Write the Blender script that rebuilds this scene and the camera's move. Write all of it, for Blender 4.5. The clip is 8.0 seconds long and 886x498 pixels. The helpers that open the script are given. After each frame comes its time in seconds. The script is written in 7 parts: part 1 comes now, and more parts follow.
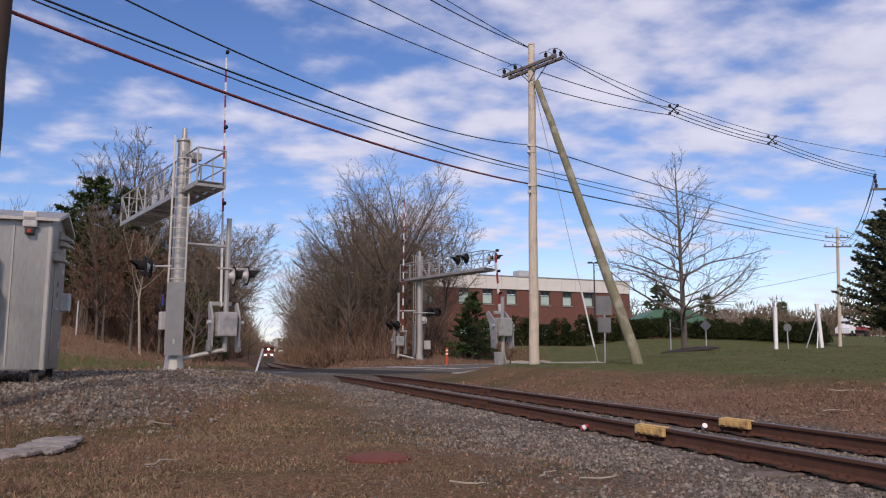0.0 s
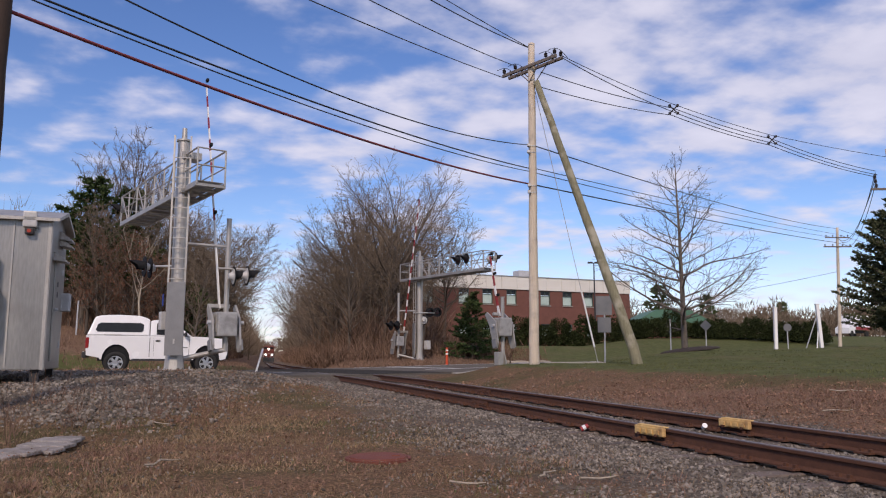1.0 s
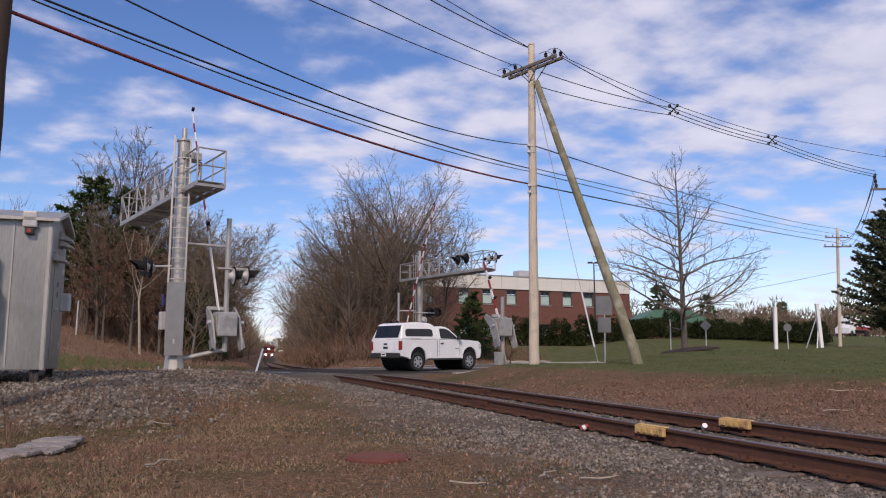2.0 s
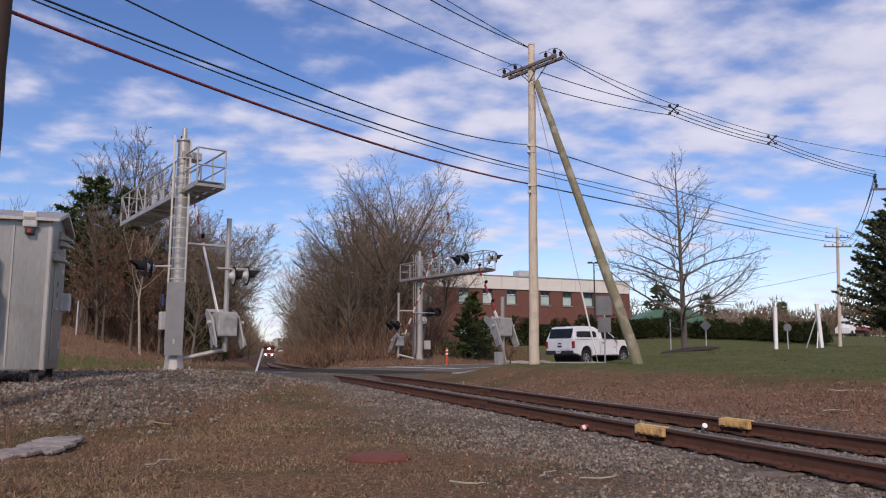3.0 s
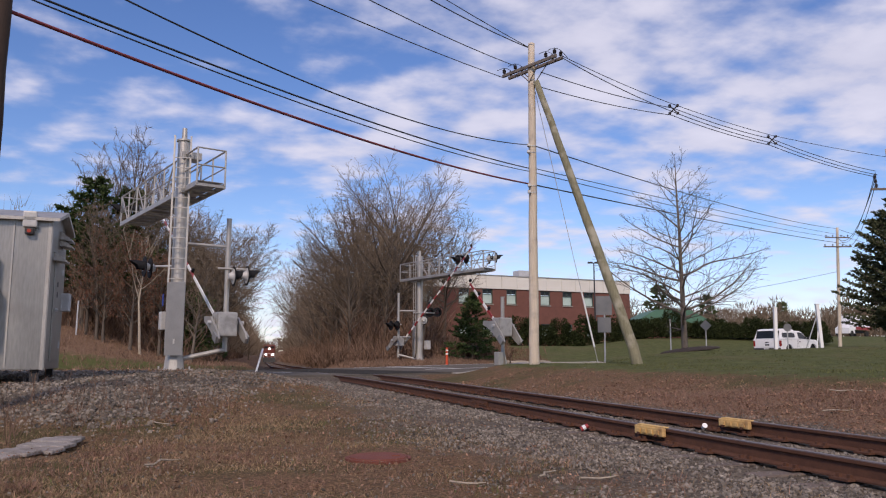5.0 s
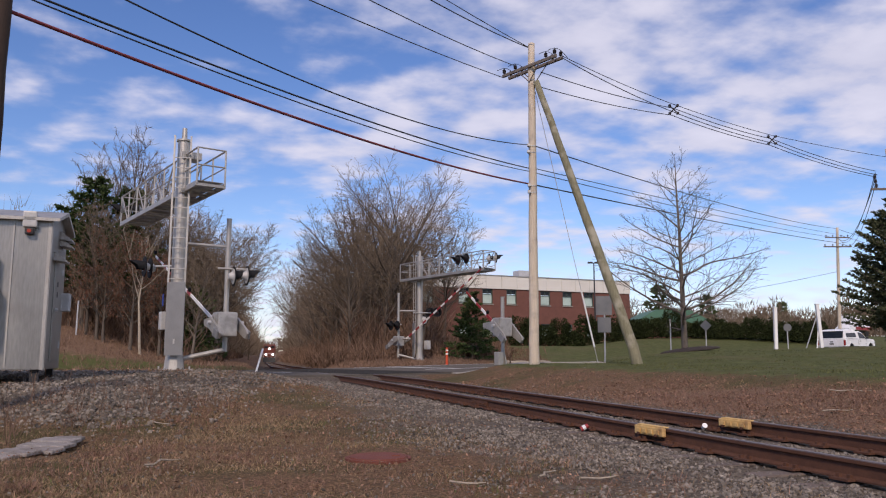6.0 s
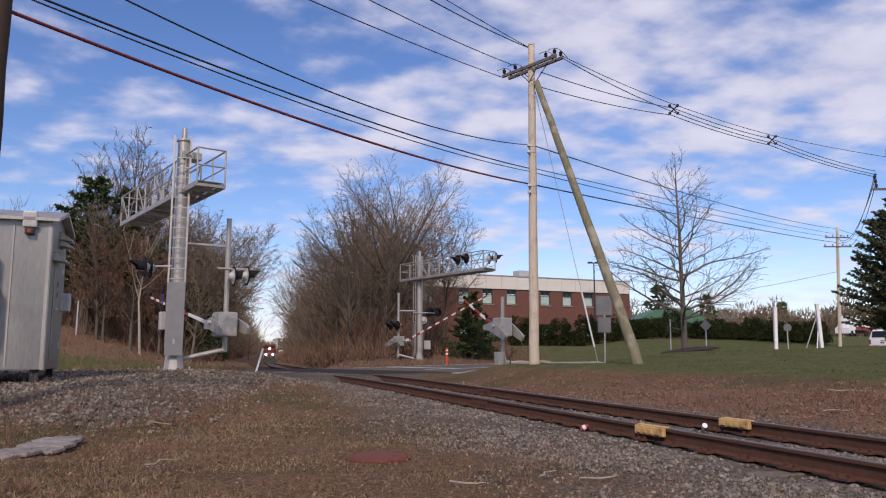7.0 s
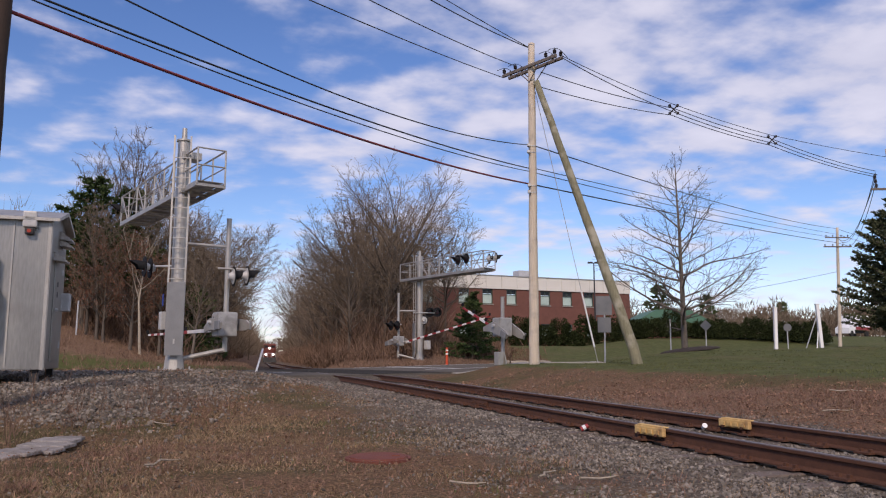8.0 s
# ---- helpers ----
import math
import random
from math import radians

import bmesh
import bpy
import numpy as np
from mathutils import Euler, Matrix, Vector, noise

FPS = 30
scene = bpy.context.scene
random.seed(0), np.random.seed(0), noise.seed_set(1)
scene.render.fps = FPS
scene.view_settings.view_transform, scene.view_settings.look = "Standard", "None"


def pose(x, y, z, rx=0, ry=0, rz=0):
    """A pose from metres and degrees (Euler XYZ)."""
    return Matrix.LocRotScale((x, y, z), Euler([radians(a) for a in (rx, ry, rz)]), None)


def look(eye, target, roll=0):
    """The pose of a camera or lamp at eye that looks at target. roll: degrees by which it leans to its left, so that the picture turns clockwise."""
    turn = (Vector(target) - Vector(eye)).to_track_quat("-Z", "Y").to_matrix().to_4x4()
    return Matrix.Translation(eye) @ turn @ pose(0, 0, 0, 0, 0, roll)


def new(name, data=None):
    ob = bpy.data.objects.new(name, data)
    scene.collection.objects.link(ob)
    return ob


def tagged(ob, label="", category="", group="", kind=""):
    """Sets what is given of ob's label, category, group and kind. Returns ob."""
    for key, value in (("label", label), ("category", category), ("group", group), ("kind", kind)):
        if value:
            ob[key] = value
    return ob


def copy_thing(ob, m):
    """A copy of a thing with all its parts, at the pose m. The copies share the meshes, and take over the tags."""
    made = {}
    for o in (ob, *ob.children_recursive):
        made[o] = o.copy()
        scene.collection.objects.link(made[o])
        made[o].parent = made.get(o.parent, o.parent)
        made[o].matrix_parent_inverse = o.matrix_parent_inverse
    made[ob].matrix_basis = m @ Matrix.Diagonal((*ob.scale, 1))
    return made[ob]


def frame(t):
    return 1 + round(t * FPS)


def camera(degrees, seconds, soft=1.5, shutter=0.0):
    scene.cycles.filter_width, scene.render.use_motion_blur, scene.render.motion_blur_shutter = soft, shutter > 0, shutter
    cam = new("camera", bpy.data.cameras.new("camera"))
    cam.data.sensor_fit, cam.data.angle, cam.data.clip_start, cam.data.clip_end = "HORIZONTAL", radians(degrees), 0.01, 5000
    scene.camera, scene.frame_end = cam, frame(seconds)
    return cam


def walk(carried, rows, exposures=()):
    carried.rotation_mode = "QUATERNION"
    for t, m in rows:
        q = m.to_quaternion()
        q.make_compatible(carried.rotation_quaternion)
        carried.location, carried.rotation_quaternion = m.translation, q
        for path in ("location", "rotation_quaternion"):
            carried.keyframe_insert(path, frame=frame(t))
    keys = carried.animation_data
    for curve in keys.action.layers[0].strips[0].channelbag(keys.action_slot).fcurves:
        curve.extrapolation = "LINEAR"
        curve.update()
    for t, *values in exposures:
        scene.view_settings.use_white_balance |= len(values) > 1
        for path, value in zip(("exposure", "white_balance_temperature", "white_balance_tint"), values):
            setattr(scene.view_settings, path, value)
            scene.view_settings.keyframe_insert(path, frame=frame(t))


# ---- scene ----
cam = camera(59.93, 8.0, soft=1.15)
EYE = 0.65
walk(cam, [(0.0, pose(0, 0, EYE, 97.79, 0, 0)), (8.0, pose(0, 0, EYE, 97.79, 0, 0))], exposures=[(0.0, -0.14, 6600, 21), (8.0, -0.14, 6600, 21)])

# ---- sky and sun ----
SUN_EL, SUN_AZ = 38.0, 191.0          # degrees; azimuth clockwise from +y


def make_world():
    w = bpy.data.worlds.new("sky")
    scene.world = w
    w.use_nodes = True
    nt = w.node_tree
    nt.nodes.clear()
    N, L = nt.nodes.new, nt.links.new
    out, bg = N("ShaderNodeOutputWorld"), N("ShaderNodeBackground")
    sky = N("ShaderNodeTexSky")
    sky.sky_type, sky.sun_disc = "NISHITA", False
    sky.sun_elevation, sky.sun_rotation = radians(SUN_EL), radians(SUN_AZ)
    sky.air_density, sky.dust_density, sky.ozone_density = 1.0, 0.0, 3.5
    tc, sep = N("ShaderNodeTexCoord"), N("ShaderNodeSeparateXYZ")
    L(tc.outputs["Generated"], sep.inputs[0])

    def math_node(op, a, b=None, c=None):
        n = N("ShaderNodeMath")
        n.operation = op
        for i, v in enumerate((a, b, c)):
            if v is None:
                continue
            if isinstance(v, (int, float)):
                n.inputs[i].default_value = v
            else:
                L(v, n.inputs[i])
        return n.outputs[0]

    # a flat cloud layer seen from below
    zc = math_node("MAXIMUM", sep.outputs[2], 0.0)
    zz = math_node("ADD", zc, 0.16)
    u, v = math_node("DIVIDE", sep.outputs[0], zz), math_node("DIVIDE", sep.outputs[1], zz)
    comb = N("ShaderNodeCombineXYZ")
    L(u, comb.inputs[0])
    L(v, comb.inputs[1])
    big, small = N("ShaderNodeTexNoise"), N("ShaderNodeTexNoise")
    for n, sc, det, ro in ((big, 1.5, 3.0, 0.5), (small, 4.4, 6.0, 0.50)):
        n.inputs["Scale"].default_value, n.inputs["Detail"].default_value, n.inputs["Roughness"].default_value = sc, det, ro
    n = N("ShaderNodeMapping")
    n.inputs["Location"].default_value = (1.3, 0.4, 0.0)
    n.inputs["Rotation"].default_value = (0, 0, radians(-24))
    n.inputs["Scale"].default_value = (1.05, 1.2, 1.0)
    L(comb.outputs[0], n.inputs[0])
    L(n.outputs[0], big.inputs["Vector"])
    L(n.outputs[0], small.inputs["Vector"])
    cover = math_node("ADD", math_node("MULTIPLY", big.outputs[0], 0.62), math_node("MULTIPLY", small.outputs[0], 0.88))
    # the bank thickens to the east, but for the clear strip over the horizon
    low = N("ShaderNodeMapRange")
    low.interpolation_type = "SMOOTHSTEP"
    L(sep.outputs[2], low.inputs[0])
    low.inputs[1].default_value, low.inputs[2].default_value = 0.10, 0.30
    east = math_node("MULTIPLY", sep.outputs[0], math_node("MULTIPLY_ADD", low.outputs[0], 0.36, -0.10))
    cover = math_node("ADD", cover, math_node("ADD", east, math_node("MULTIPLY_ADD", low.outputs[0], 0.085, -0.085)))
    ramp = N("ShaderNodeMapRange")
    ramp.interpolation_type = "SMOOTHSTEP"
    L(cover, ramp.inputs[0])
    ramp.inputs[1].default_value, ramp.inputs[2].default_value = 0.60, 0.94
    ramp.inputs[3].default_value, ramp.inputs[4].default_value = 0.0, 0.9
    haze = N("ShaderNodeMapRange")
    haze.interpolation_type = "SMOOTHSTEP"
    L(sep.outputs[2], haze.inputs[0])
    haze.inputs[1].default_value, haze.inputs[2].default_value = 0.02, 0.15
    haze.inputs[3].default_value, haze.inputs[4].default_value = 0.5, 0.0
    veil = N("ShaderNodeMix")
    veil.data_type = "RGBA"
    L(haze.outputs[0], veil.inputs[0])
    veil.inputs[7].default_value = (5.3, 6.0, 7.0, 1)
    amount = ramp.outputs[0]
    tone = N("ShaderNodeMix")
    tone.data_type = "RGBA"
    L(small.outputs[0], tone.inputs[0])
    tone.inputs[6].default_value, tone.inputs[7].default_value = (*CLOUD_DARK, 1), (*CLOUD_LIGHT, 1)
    mix = N("ShaderNodeMix")
    mix.data_type = "RGBA"
    L(amount, mix.inputs[0])
    deep = N("ShaderNodeHueSaturation")
    deep.inputs["Hue"].default_value, deep.inputs["Saturation"].default_value, deep.inputs["Value"].default_value = 0.509, 1.16, 0.95
    L(sky.outputs[0], deep.inputs["Color"])
    L(deep.outputs[0], veil.inputs[6])
    L(veil.outputs[2], mix.inputs[6])
    L(tone.outputs[2], mix.inputs[7])
    L(mix.outputs[2], bg.inputs[0])
    bg.inputs[1].default_value = 0.15
    L(bg.outputs[0], out.inputs[0])


CLOUD_DARK, CLOUD_LIGHT = (3.25, 3.6, 4.6), (6.3, 6.5, 7.1)
make_world()
sun = new("sun", bpy.data.lights.new("sun", "SUN"))
sun.data.energy, sun.data.angle, sun.data.color = 3.1, radians(10.0), (1.0, 0.87, 0.70)
_a, _e = radians(SUN_AZ), radians(SUN_EL)
sun.matrix_world = look((0, 0, 40), (-math.sin(_a) * math.cos(_e), -math.cos(_a) * math.cos(_e), 40 - math.sin(_e)))


# ---- materials ----
def material(name, dark, light, scale=6.0, rough=0.8, metal=0.0, bump=0.15, fine=60.0, vary=0.0, spec=0.4, stretch=(1, 1, 1), split=0.5, stain=None, islands=False):
    """Two scales of noise between two colours, a third for stains, and a fine relief."""
    m = bpy.data.materials.new(name)
    m.use_nodes = True
    nt = m.node_tree
    N, L = nt.nodes.new, nt.links.new
    bs = nt.nodes["Principled BSDF"]
    tc, mp = N("ShaderNodeTexCoord"), N("ShaderNodeMapping")
    L(tc.outputs["Object"], mp.inputs[0])
    mp.inputs["Scale"].default_value = stretch
    a, b = N("ShaderNodeTexNoise"), N("ShaderNodeTexNoise")
    for n, s in ((a, scale), (b, fine)):
        n.inputs["Scale"].default_value, n.inputs["Detail"].default_value = s, 5.0
        L(mp.outputs[0], n.inputs["Vector"])
    add = N("ShaderNodeMath")
    add.operation = "MULTIPLY_ADD"
    L(a.outputs[0], add.inputs[0])
    add.inputs[1].default_value = 1.3
    sub = N("ShaderNodeMath")
    sub.operation = "MULTIPLY_ADD"
    L(b.outputs[0], sub.inputs[0])
    sub.inputs[1].default_value, sub.inputs[2].default_value = 0.9, -0.6 + (0.5 - split)
    L(sub.outputs[0], add.inputs[2])
    mix = N("ShaderNodeMix")
    mix.data_type = "RGBA"
    mix.clamp_factor = True
    L(add.outputs[0], mix.inputs[0])
    mix.inputs[6].default_value, mix.inputs[7].default_value = (*dark, 1), (*light, 1)
    col = mix.outputs[2]
    if stain:
        c = N("ShaderNodeTexNoise")
        c.inputs["Scale"].default_value, c.inputs["Detail"].default_value = scale * 0.37, 6.0
        L(tc.outputs["Object"], c.inputs["Vector"])
        r = N("ShaderNodeMapRange")
        L(c.outputs[0], r.inputs[0])
        r.inputs[1].default_value, r.inputs[2].default_value = 0.52, 0.68
        r.inputs[4].default_value = 0.8
        m2 = N("ShaderNodeMix")
        m2.data_type = "RGBA"
        L(r.outputs[0], m2.inputs[0])
        L(col, m2.inputs[6])
        m2.inputs[7].default_value = (*stain, 1)
        col = m2.outputs[2]
    if vary:
        hs = N("ShaderNodeHueSaturation")
        if islands:
            rnd = N("ShaderNodeNewGeometry").outputs["Random Per Island"]
        else:
            rnd = N("ShaderNodeObjectInfo").outputs["Random"]
        r = N("ShaderNodeMapRange")
        L(rnd, r.inputs[0])
        r.inputs[3].default_value, r.inputs[4].default_value = 1 - vary, 1 + vary
        L(r.outputs[0], hs.inputs["Value"])
        L(col, hs.inputs["Color"])
        col = hs.outputs[0]
    L(col, bs.inputs["Base Color"])
    rr = N("ShaderNodeMapRange")
    L(a.outputs[0], rr.inputs[0])
    rr.inputs[3].default_value, rr.inputs[4].default_value = max(0.02, rough - 0.12), min(1.0, rough + 0.12)
    L(rr.outputs[0], bs.inputs["Roughness"])
    bs.inputs["Metallic"].default_value = metal
    bs.inputs["Specular IOR Level"].default_value = spec
    if bump:
        bp = N("ShaderNodeBump")
        bp.inputs["Strength"].default_value, bp.inputs["Distance"].default_value = bump, 0.02
        L(b.outputs[0], bp.inputs["Height"])
        L(bp.outputs[0], bs.inputs["Normal"])
    return m


def glow(name, colour, strength):
    m = material(name, colour, colour, bump=0)
    bs = m.node_tree.nodes["Principled BSDF"]
    bs.inputs["Emission Color"].default_value = (*colour, 1)
    bs.inputs["Emission Strength"].default_value = strength
    return m


def glass(name, tint=(0.03, 0.04, 0.05), rough=0.05):
    m = material(name, tint, tint, rough=rough, bump=0, spec=0.6)
    return m


ALUMINIUM = material("weathered_aluminium", (0.31, 0.295, 0.27), (0.53, 0.51, 0.475), 3.0, 0.5, 0.55, 0.05, 40, stretch=(1, 1, 0.25), stain=(0.33, 0.32, 0.31))
ALU_PANEL = material("dull_aluminium_panel", (0.22, 0.212, 0.196), (0.42, 0.405, 0.375), 1.6, 0.40, 0.75, 0.04, 30, stretch=(1, 1, 0.15), stain=(0.22, 0.205, 0.19))
CAST = material("dull_cast_aluminium", (0.27, 0.27, 0.265), (0.45, 0.448, 0.44), 6.0, 0.6, 0.25, 0.15, 50, stain=(0.2, 0.195, 0.185))
GALV = material("galvanised_steel", (0.36, 0.365, 0.37), (0.56, 0.565, 0.57), 7.0, 0.55, 0.35, 0.06, 60)
GREY_PLATE = material("grey_painted_plate", (0.17, 0.175, 0.18), (0.25, 0.255, 0.26), 3.0, 0.6, 0.2, 0.05, 40)
BLACK = material("black_painted_metal", (0.010, 0.010, 0.011), (0.024, 0.024, 0.026), 8.0, 0.7, 0.0, 0.05, spec=0.12)
LENS = material("dark_red_signal_lens", (0.05, 0.012, 0.012), (0.09, 0.02, 0.02), 20, 0.15, 0, 0.1)
LENS_BACK = material("pale_grey_lamp_back", (0.36, 0.355, 0.345), (0.54, 0.535, 0.52), 8, 0.4, 0.1, 0.05)
RUST = material("rusted_rail", (0.066, 0.029, 0.017), (0.155, 0.069, 0.041), 9.0, 0.8, 0.15, 0.35, 90)
RAILHEAD = material("dull_worn_railhead", (0.10, 0.068, 0.055), (0.19, 0.14, 0.12), 7.0, 0.45, 0.5, 0.1, 60)
TIE = material("weathered_tie_timber", (0.075, 0.055, 0.045), (0.19, 0.15, 0.125), 6.0, 0.95, 0, 0.6, 40, vary=0.3, stretch=(1, 4, 4))
ASPHALT = material("worn_asphalt", (0.095, 0.085, 0.074), (0.165, 0.148, 0.13), 1.2, 0.95, 0, 0.4, 120, stain=(0.11, 0.10, 0.088), spec=0.04)
ASPHALT_NEW = material("fresh_black_asphalt", (0.030, 0.028, 0.026), (0.062, 0.058, 0.054), 2.0, 0.95, 0, 0.4, 120, spec=0.04)
ROADPAINT = material("worn_white_road_paint", (0.45, 0.45, 0.44), (0.75, 0.75, 0.73), 5.0, 0.8, 0, 0.2, 60)
CONCRETE = material("pale_concrete", (0.25, 0.23, 0.20), (0.39, 0.365, 0.325), 2.5, 0.9, 0, 0.3, 60)
POLEWOOD = material("weathered_pole_wood", (0.42, 0.345, 0.26), (0.64, 0.56, 0.45), 5.0, 0.9, 0, 0.4, 40, stretch=(5, 5, 0.35), stain=(0.36, 0.31, 0.26))
BRACEWOOD = material("greenish_treated_pole_wood", (0.12, 0.115, 0.07), (0.29, 0.265, 0.175), 5.0, 0.9, 0, 0.5, 40, stretch=(4, 4, 0.5), stain=(0.40, 0.37, 0.29))
DARKWOOD = material("dark_creosoted_pole_wood", (0.028, 0.018, 0.014), (0.07, 0.045, 0.034), 4.0, 0.9, 0, 0.4, 40, stretch=(6, 6, 0.4))
ARMWOOD = material("grey_crossarm_timber", (0.10, 0.085, 0.075), (0.20, 0.17, 0.15), 8.0, 0.9, 0, 0.3, 60, stretch=(1, 4, 4))
WIRE = material("black_cable", (0.010, 0.010, 0.012), (0.022, 0.022, 0.025), 5.0, 0.6, 0, 0)
WIRE_RED = material("dark_red_cable", (0.15, 0.022, 0.028), (0.22, 0.040, 0.045), 3.0, 0.6, 0, 0)
PORCELAIN = material("brown_porcelain", (0.02, 0.018, 0.018), (0.06, 0.05, 0.05), 10, 0.25, 0, 0)
BARK = material("grey_brown_bark", (0.058, 0.046, 0.036), (0.165, 0.136, 0.108), 5.0, 0.95, 0, 0.5, 40, vary=0.25, stretch=(2, 2, 0.5))
BARK_DARK = material("dark_grey_bark", (0.035, 0.028, 0.024), (0.10, 0.082, 0.07), 5.0, 0.95, 0, 0.5, 40, stretch=(2, 2, 0.5))
TWIG = material("grey_brown_twigs", (0.108, 0.081, 0.058), (0.25, 0.194, 0.141), 2.0, 0.95, 0, 0, 30, vary=0.28, spec=0.1)
BARK_PALE = material("pale_birch_like_bark", (0.23, 0.19, 0.145), (0.42, 0.36, 0.28), 5.0, 0.95, 0, 0.4, 40)
LEAF_BROWN = material("dry_russet_leaves", (0.11, 0.042, 0.024), (0.25, 0.11, 0.066), 3.0, 0.9, 0, 0, 30, vary=0.35, islands=True)
NEEDLE = material("dark_green_needles", (0.030, 0.052, 0.020), (0.09, 0.125, 0.048), 1.5, 0.9, 0, 0, 20, vary=0.4, islands=True, spec=0.08)
NEEDLE_BLUE = material("bluish_spruce_needles", (0.042, 0.052, 0.029), (0.125, 0.135, 0.074), 1.5, 0.9, 0, 0, 20, vary=0.35, islands=True, spec=0.08)
HEDGE = material("dark_yew_hedge_leaves", (0.014, 0.021, 0.009), (0.044, 0.054, 0.020), 1.2, 0.9, 0, 0, 20, vary=0.45, islands=True, spec=0.06)
THICKET = material("russet_brown_thicket_stems", (0.085, 0.054, 0.038), (0.225, 0.146, 0.104), 0.8, 0.95, 0, 0, 20, vary=0.4, islands=True, spec=0.1)
BRICK = material("red_brown_brick", (0.125, 0.052, 0.040), (0.19, 0.082, 0.062), 1.4, 0.9, 0, 0.3, 30)
FASCIA = material("cream_metal_fascia", (0.62, 0.59, 0.53), (0.72, 0.69, 0.63), 0.6, 0.6, 0.0, 0.05, 20)
WINDOW_FRAME = material("dark_green_window_frame", (0.05, 0.075, 0.062), (0.09, 0.12, 0.10), 3.0, 0.5, 0, 0)
WINDOW_GLASS = material("grey_green_window_glass", (0.30, 0.40, 0.35), (0.50, 0.60, 0.54), 0.8, 0.08, 0, 0, 6, spec=0.7)
WHITE_PAINT = material("white_car_paint", (0.74, 0.745, 0.75), (0.80, 0.80, 0.80), 1.0, 0.25, 0, 0, 10, spec=0.6)
TINTED = material("tinted_car_glass", (0.012, 0.014, 0.016), (0.025, 0.028, 0.03), 1.0, 0.08, 0, 0, 10, spec=0.3)
RUBBER = material("black_tyre_rubber", (0.014, 0.014, 0.014), (0.03, 0.029, 0.028), 8.0, 0.85, 0, 0.2)
CHROME = material("silver_alloy", (0.45, 0.45, 0.46), (0.62, 0.62, 0.63), 8.0, 0.3, 0.8, 0)
DARK_TRIM = material("black_plastic_trim", (0.02, 0.02, 0.021), (0.04, 0.04, 0.042), 8.0, 0.6, 0, 0.1)
TAIL_RED = material("red_lamp_plastic", (0.20, 0.012, 0.012), (0.30, 0.02, 0.02), 6.0, 0.2, 0, 0, spec=0.7)
CLEAR_LAMP = material("clear_lamp_plastic", (0.5, 0.5, 0.5), (0.7, 0.7, 0.7), 6.0, 0.1, 0.3, 0)
LOCO_RED = material("orange_red_engine_paint", (0.11, 0.026, 0.018), (0.17, 0.042, 0.027), 1.5, 0.5, 0, 0.1)
HEADLIGHT = glow("lit_headlight", (1.0, 0.93, 0.82), 12.0)
YELLOW = material("worn_yellow_paint", (0.50, 0.30, 0.10), (0.74, 0.51, 0.21), 9.0, 0.75, 0, 0.4, 50, stain=(0.30, 0.17, 0.08))
MANHOLE = material("red_oxide_iron", (0.12, 0.036, 0.024), (0.21, 0.066, 0.044), 5.0, 0.8, 0.1, 0.4, 70)
WHITE_POST = material("white_vinyl", (0.72, 0.72, 0.71), (0.82, 0.82, 0.81), 3.0, 0.5, 0, 0.05)
RED_STRIPE = material("red_reflective_sheeting", (0.22, 0.018, 0.02), (0.32, 0.035, 0.035), 10.0, 0.4, 0, 0)
WHITE_STRIPE = material("white_reflective_sheeting", (0.66, 0.65, 0.62), (0.78, 0.77, 0.75), 10.0, 0.4, 0, 0)
ORANGE = material("orange_delineator_plastic", (0.46, 0.055, 0.018), (0.60, 0.09, 0.028), 6.0, 0.5, 0, 0)
MULCH = material("dark_bark_mulch", (0.018, 0.013, 0.012), (0.05, 0.036, 0.03), 6.0, 0.95, 0, 0.8, 60)
SIGN_BACK = material("bare_aluminium_sign_back", (0.13, 0.13, 0.13), (0.21, 0.21, 0.21), 3.0, 0.5, 0.4, 0)
BOULDER = material("grey_brown_boulder", (0.075, 0.06, 0.047), (0.19, 0.155, 0.12), 2.5, 0.95, 0, 0.6, 25)
GREEN_ROOF = material("green_metal_roof", (0.05, 0.13, 0.085), (0.08, 0.18, 0.12), 2.0, 0.6, 0, 0)
SLAB = material("weathered_grey_board", (0.13, 0.11, 0.10), (0.47, 0.43, 0.40), 5.0, 0.95, 0, 0.8, 40, stretch=(1, 9, 1), stain=(0.20, 0.165, 0.14), vary=0.25)
STONE = material("crushed_grey_stone", (0.062, 0.053, 0.044), (0.27, 0.232, 0.192), 5.0, 0.95, 0, 0.3, 30, vary=0.6, islands=True)
STRAW = material("dry_straw_grass", (0.12, 0.078, 0.042), (0.39, 0.265, 0.152), 0.7, 0.95, 0, 0, 10, vary=0.55, islands=True)
GRASS = material("dull_green_grass", (0.05, 0.062, 0.018), (0.13, 0.135, 0.05), 0.7, 0.95, 0, 0, 10, vary=0.4, islands=True)
BUNCH = material("reddish_bunch_grass", (0.13, 0.070, 0.050), (0.31, 0.19, 0.14), 0.7, 0.95, 0, 0, 10, vary=0.45, islands=True, spec=0.15)
LITTER = material("fallen_oak_leaves", (0.12, 0.062, 0.040), (0.33, 0.20, 0.135), 0.8, 0.95, 0, 0, 10, vary=0.6, islands=True, spec=0.15)


# ---- mesh helpers ----
def box(bm, x, y, z, sx, sy, sz, m=None, bevel=0.0):
    made = bmesh.ops.create_cube(bm, size=1.0, matrix=(m or Matrix()) @ Matrix.Translation((x, y, z)) @ Matrix.Diagonal((sx, sy, sz, 1)))
    if bevel:
        edges = list({e for v in made["verts"] for e in v.link_edges})
        bmesh.ops.bevel(bm, geom=edges, offset=bevel, segments=2, affect="EDGES", profile=0.6)
    return bm


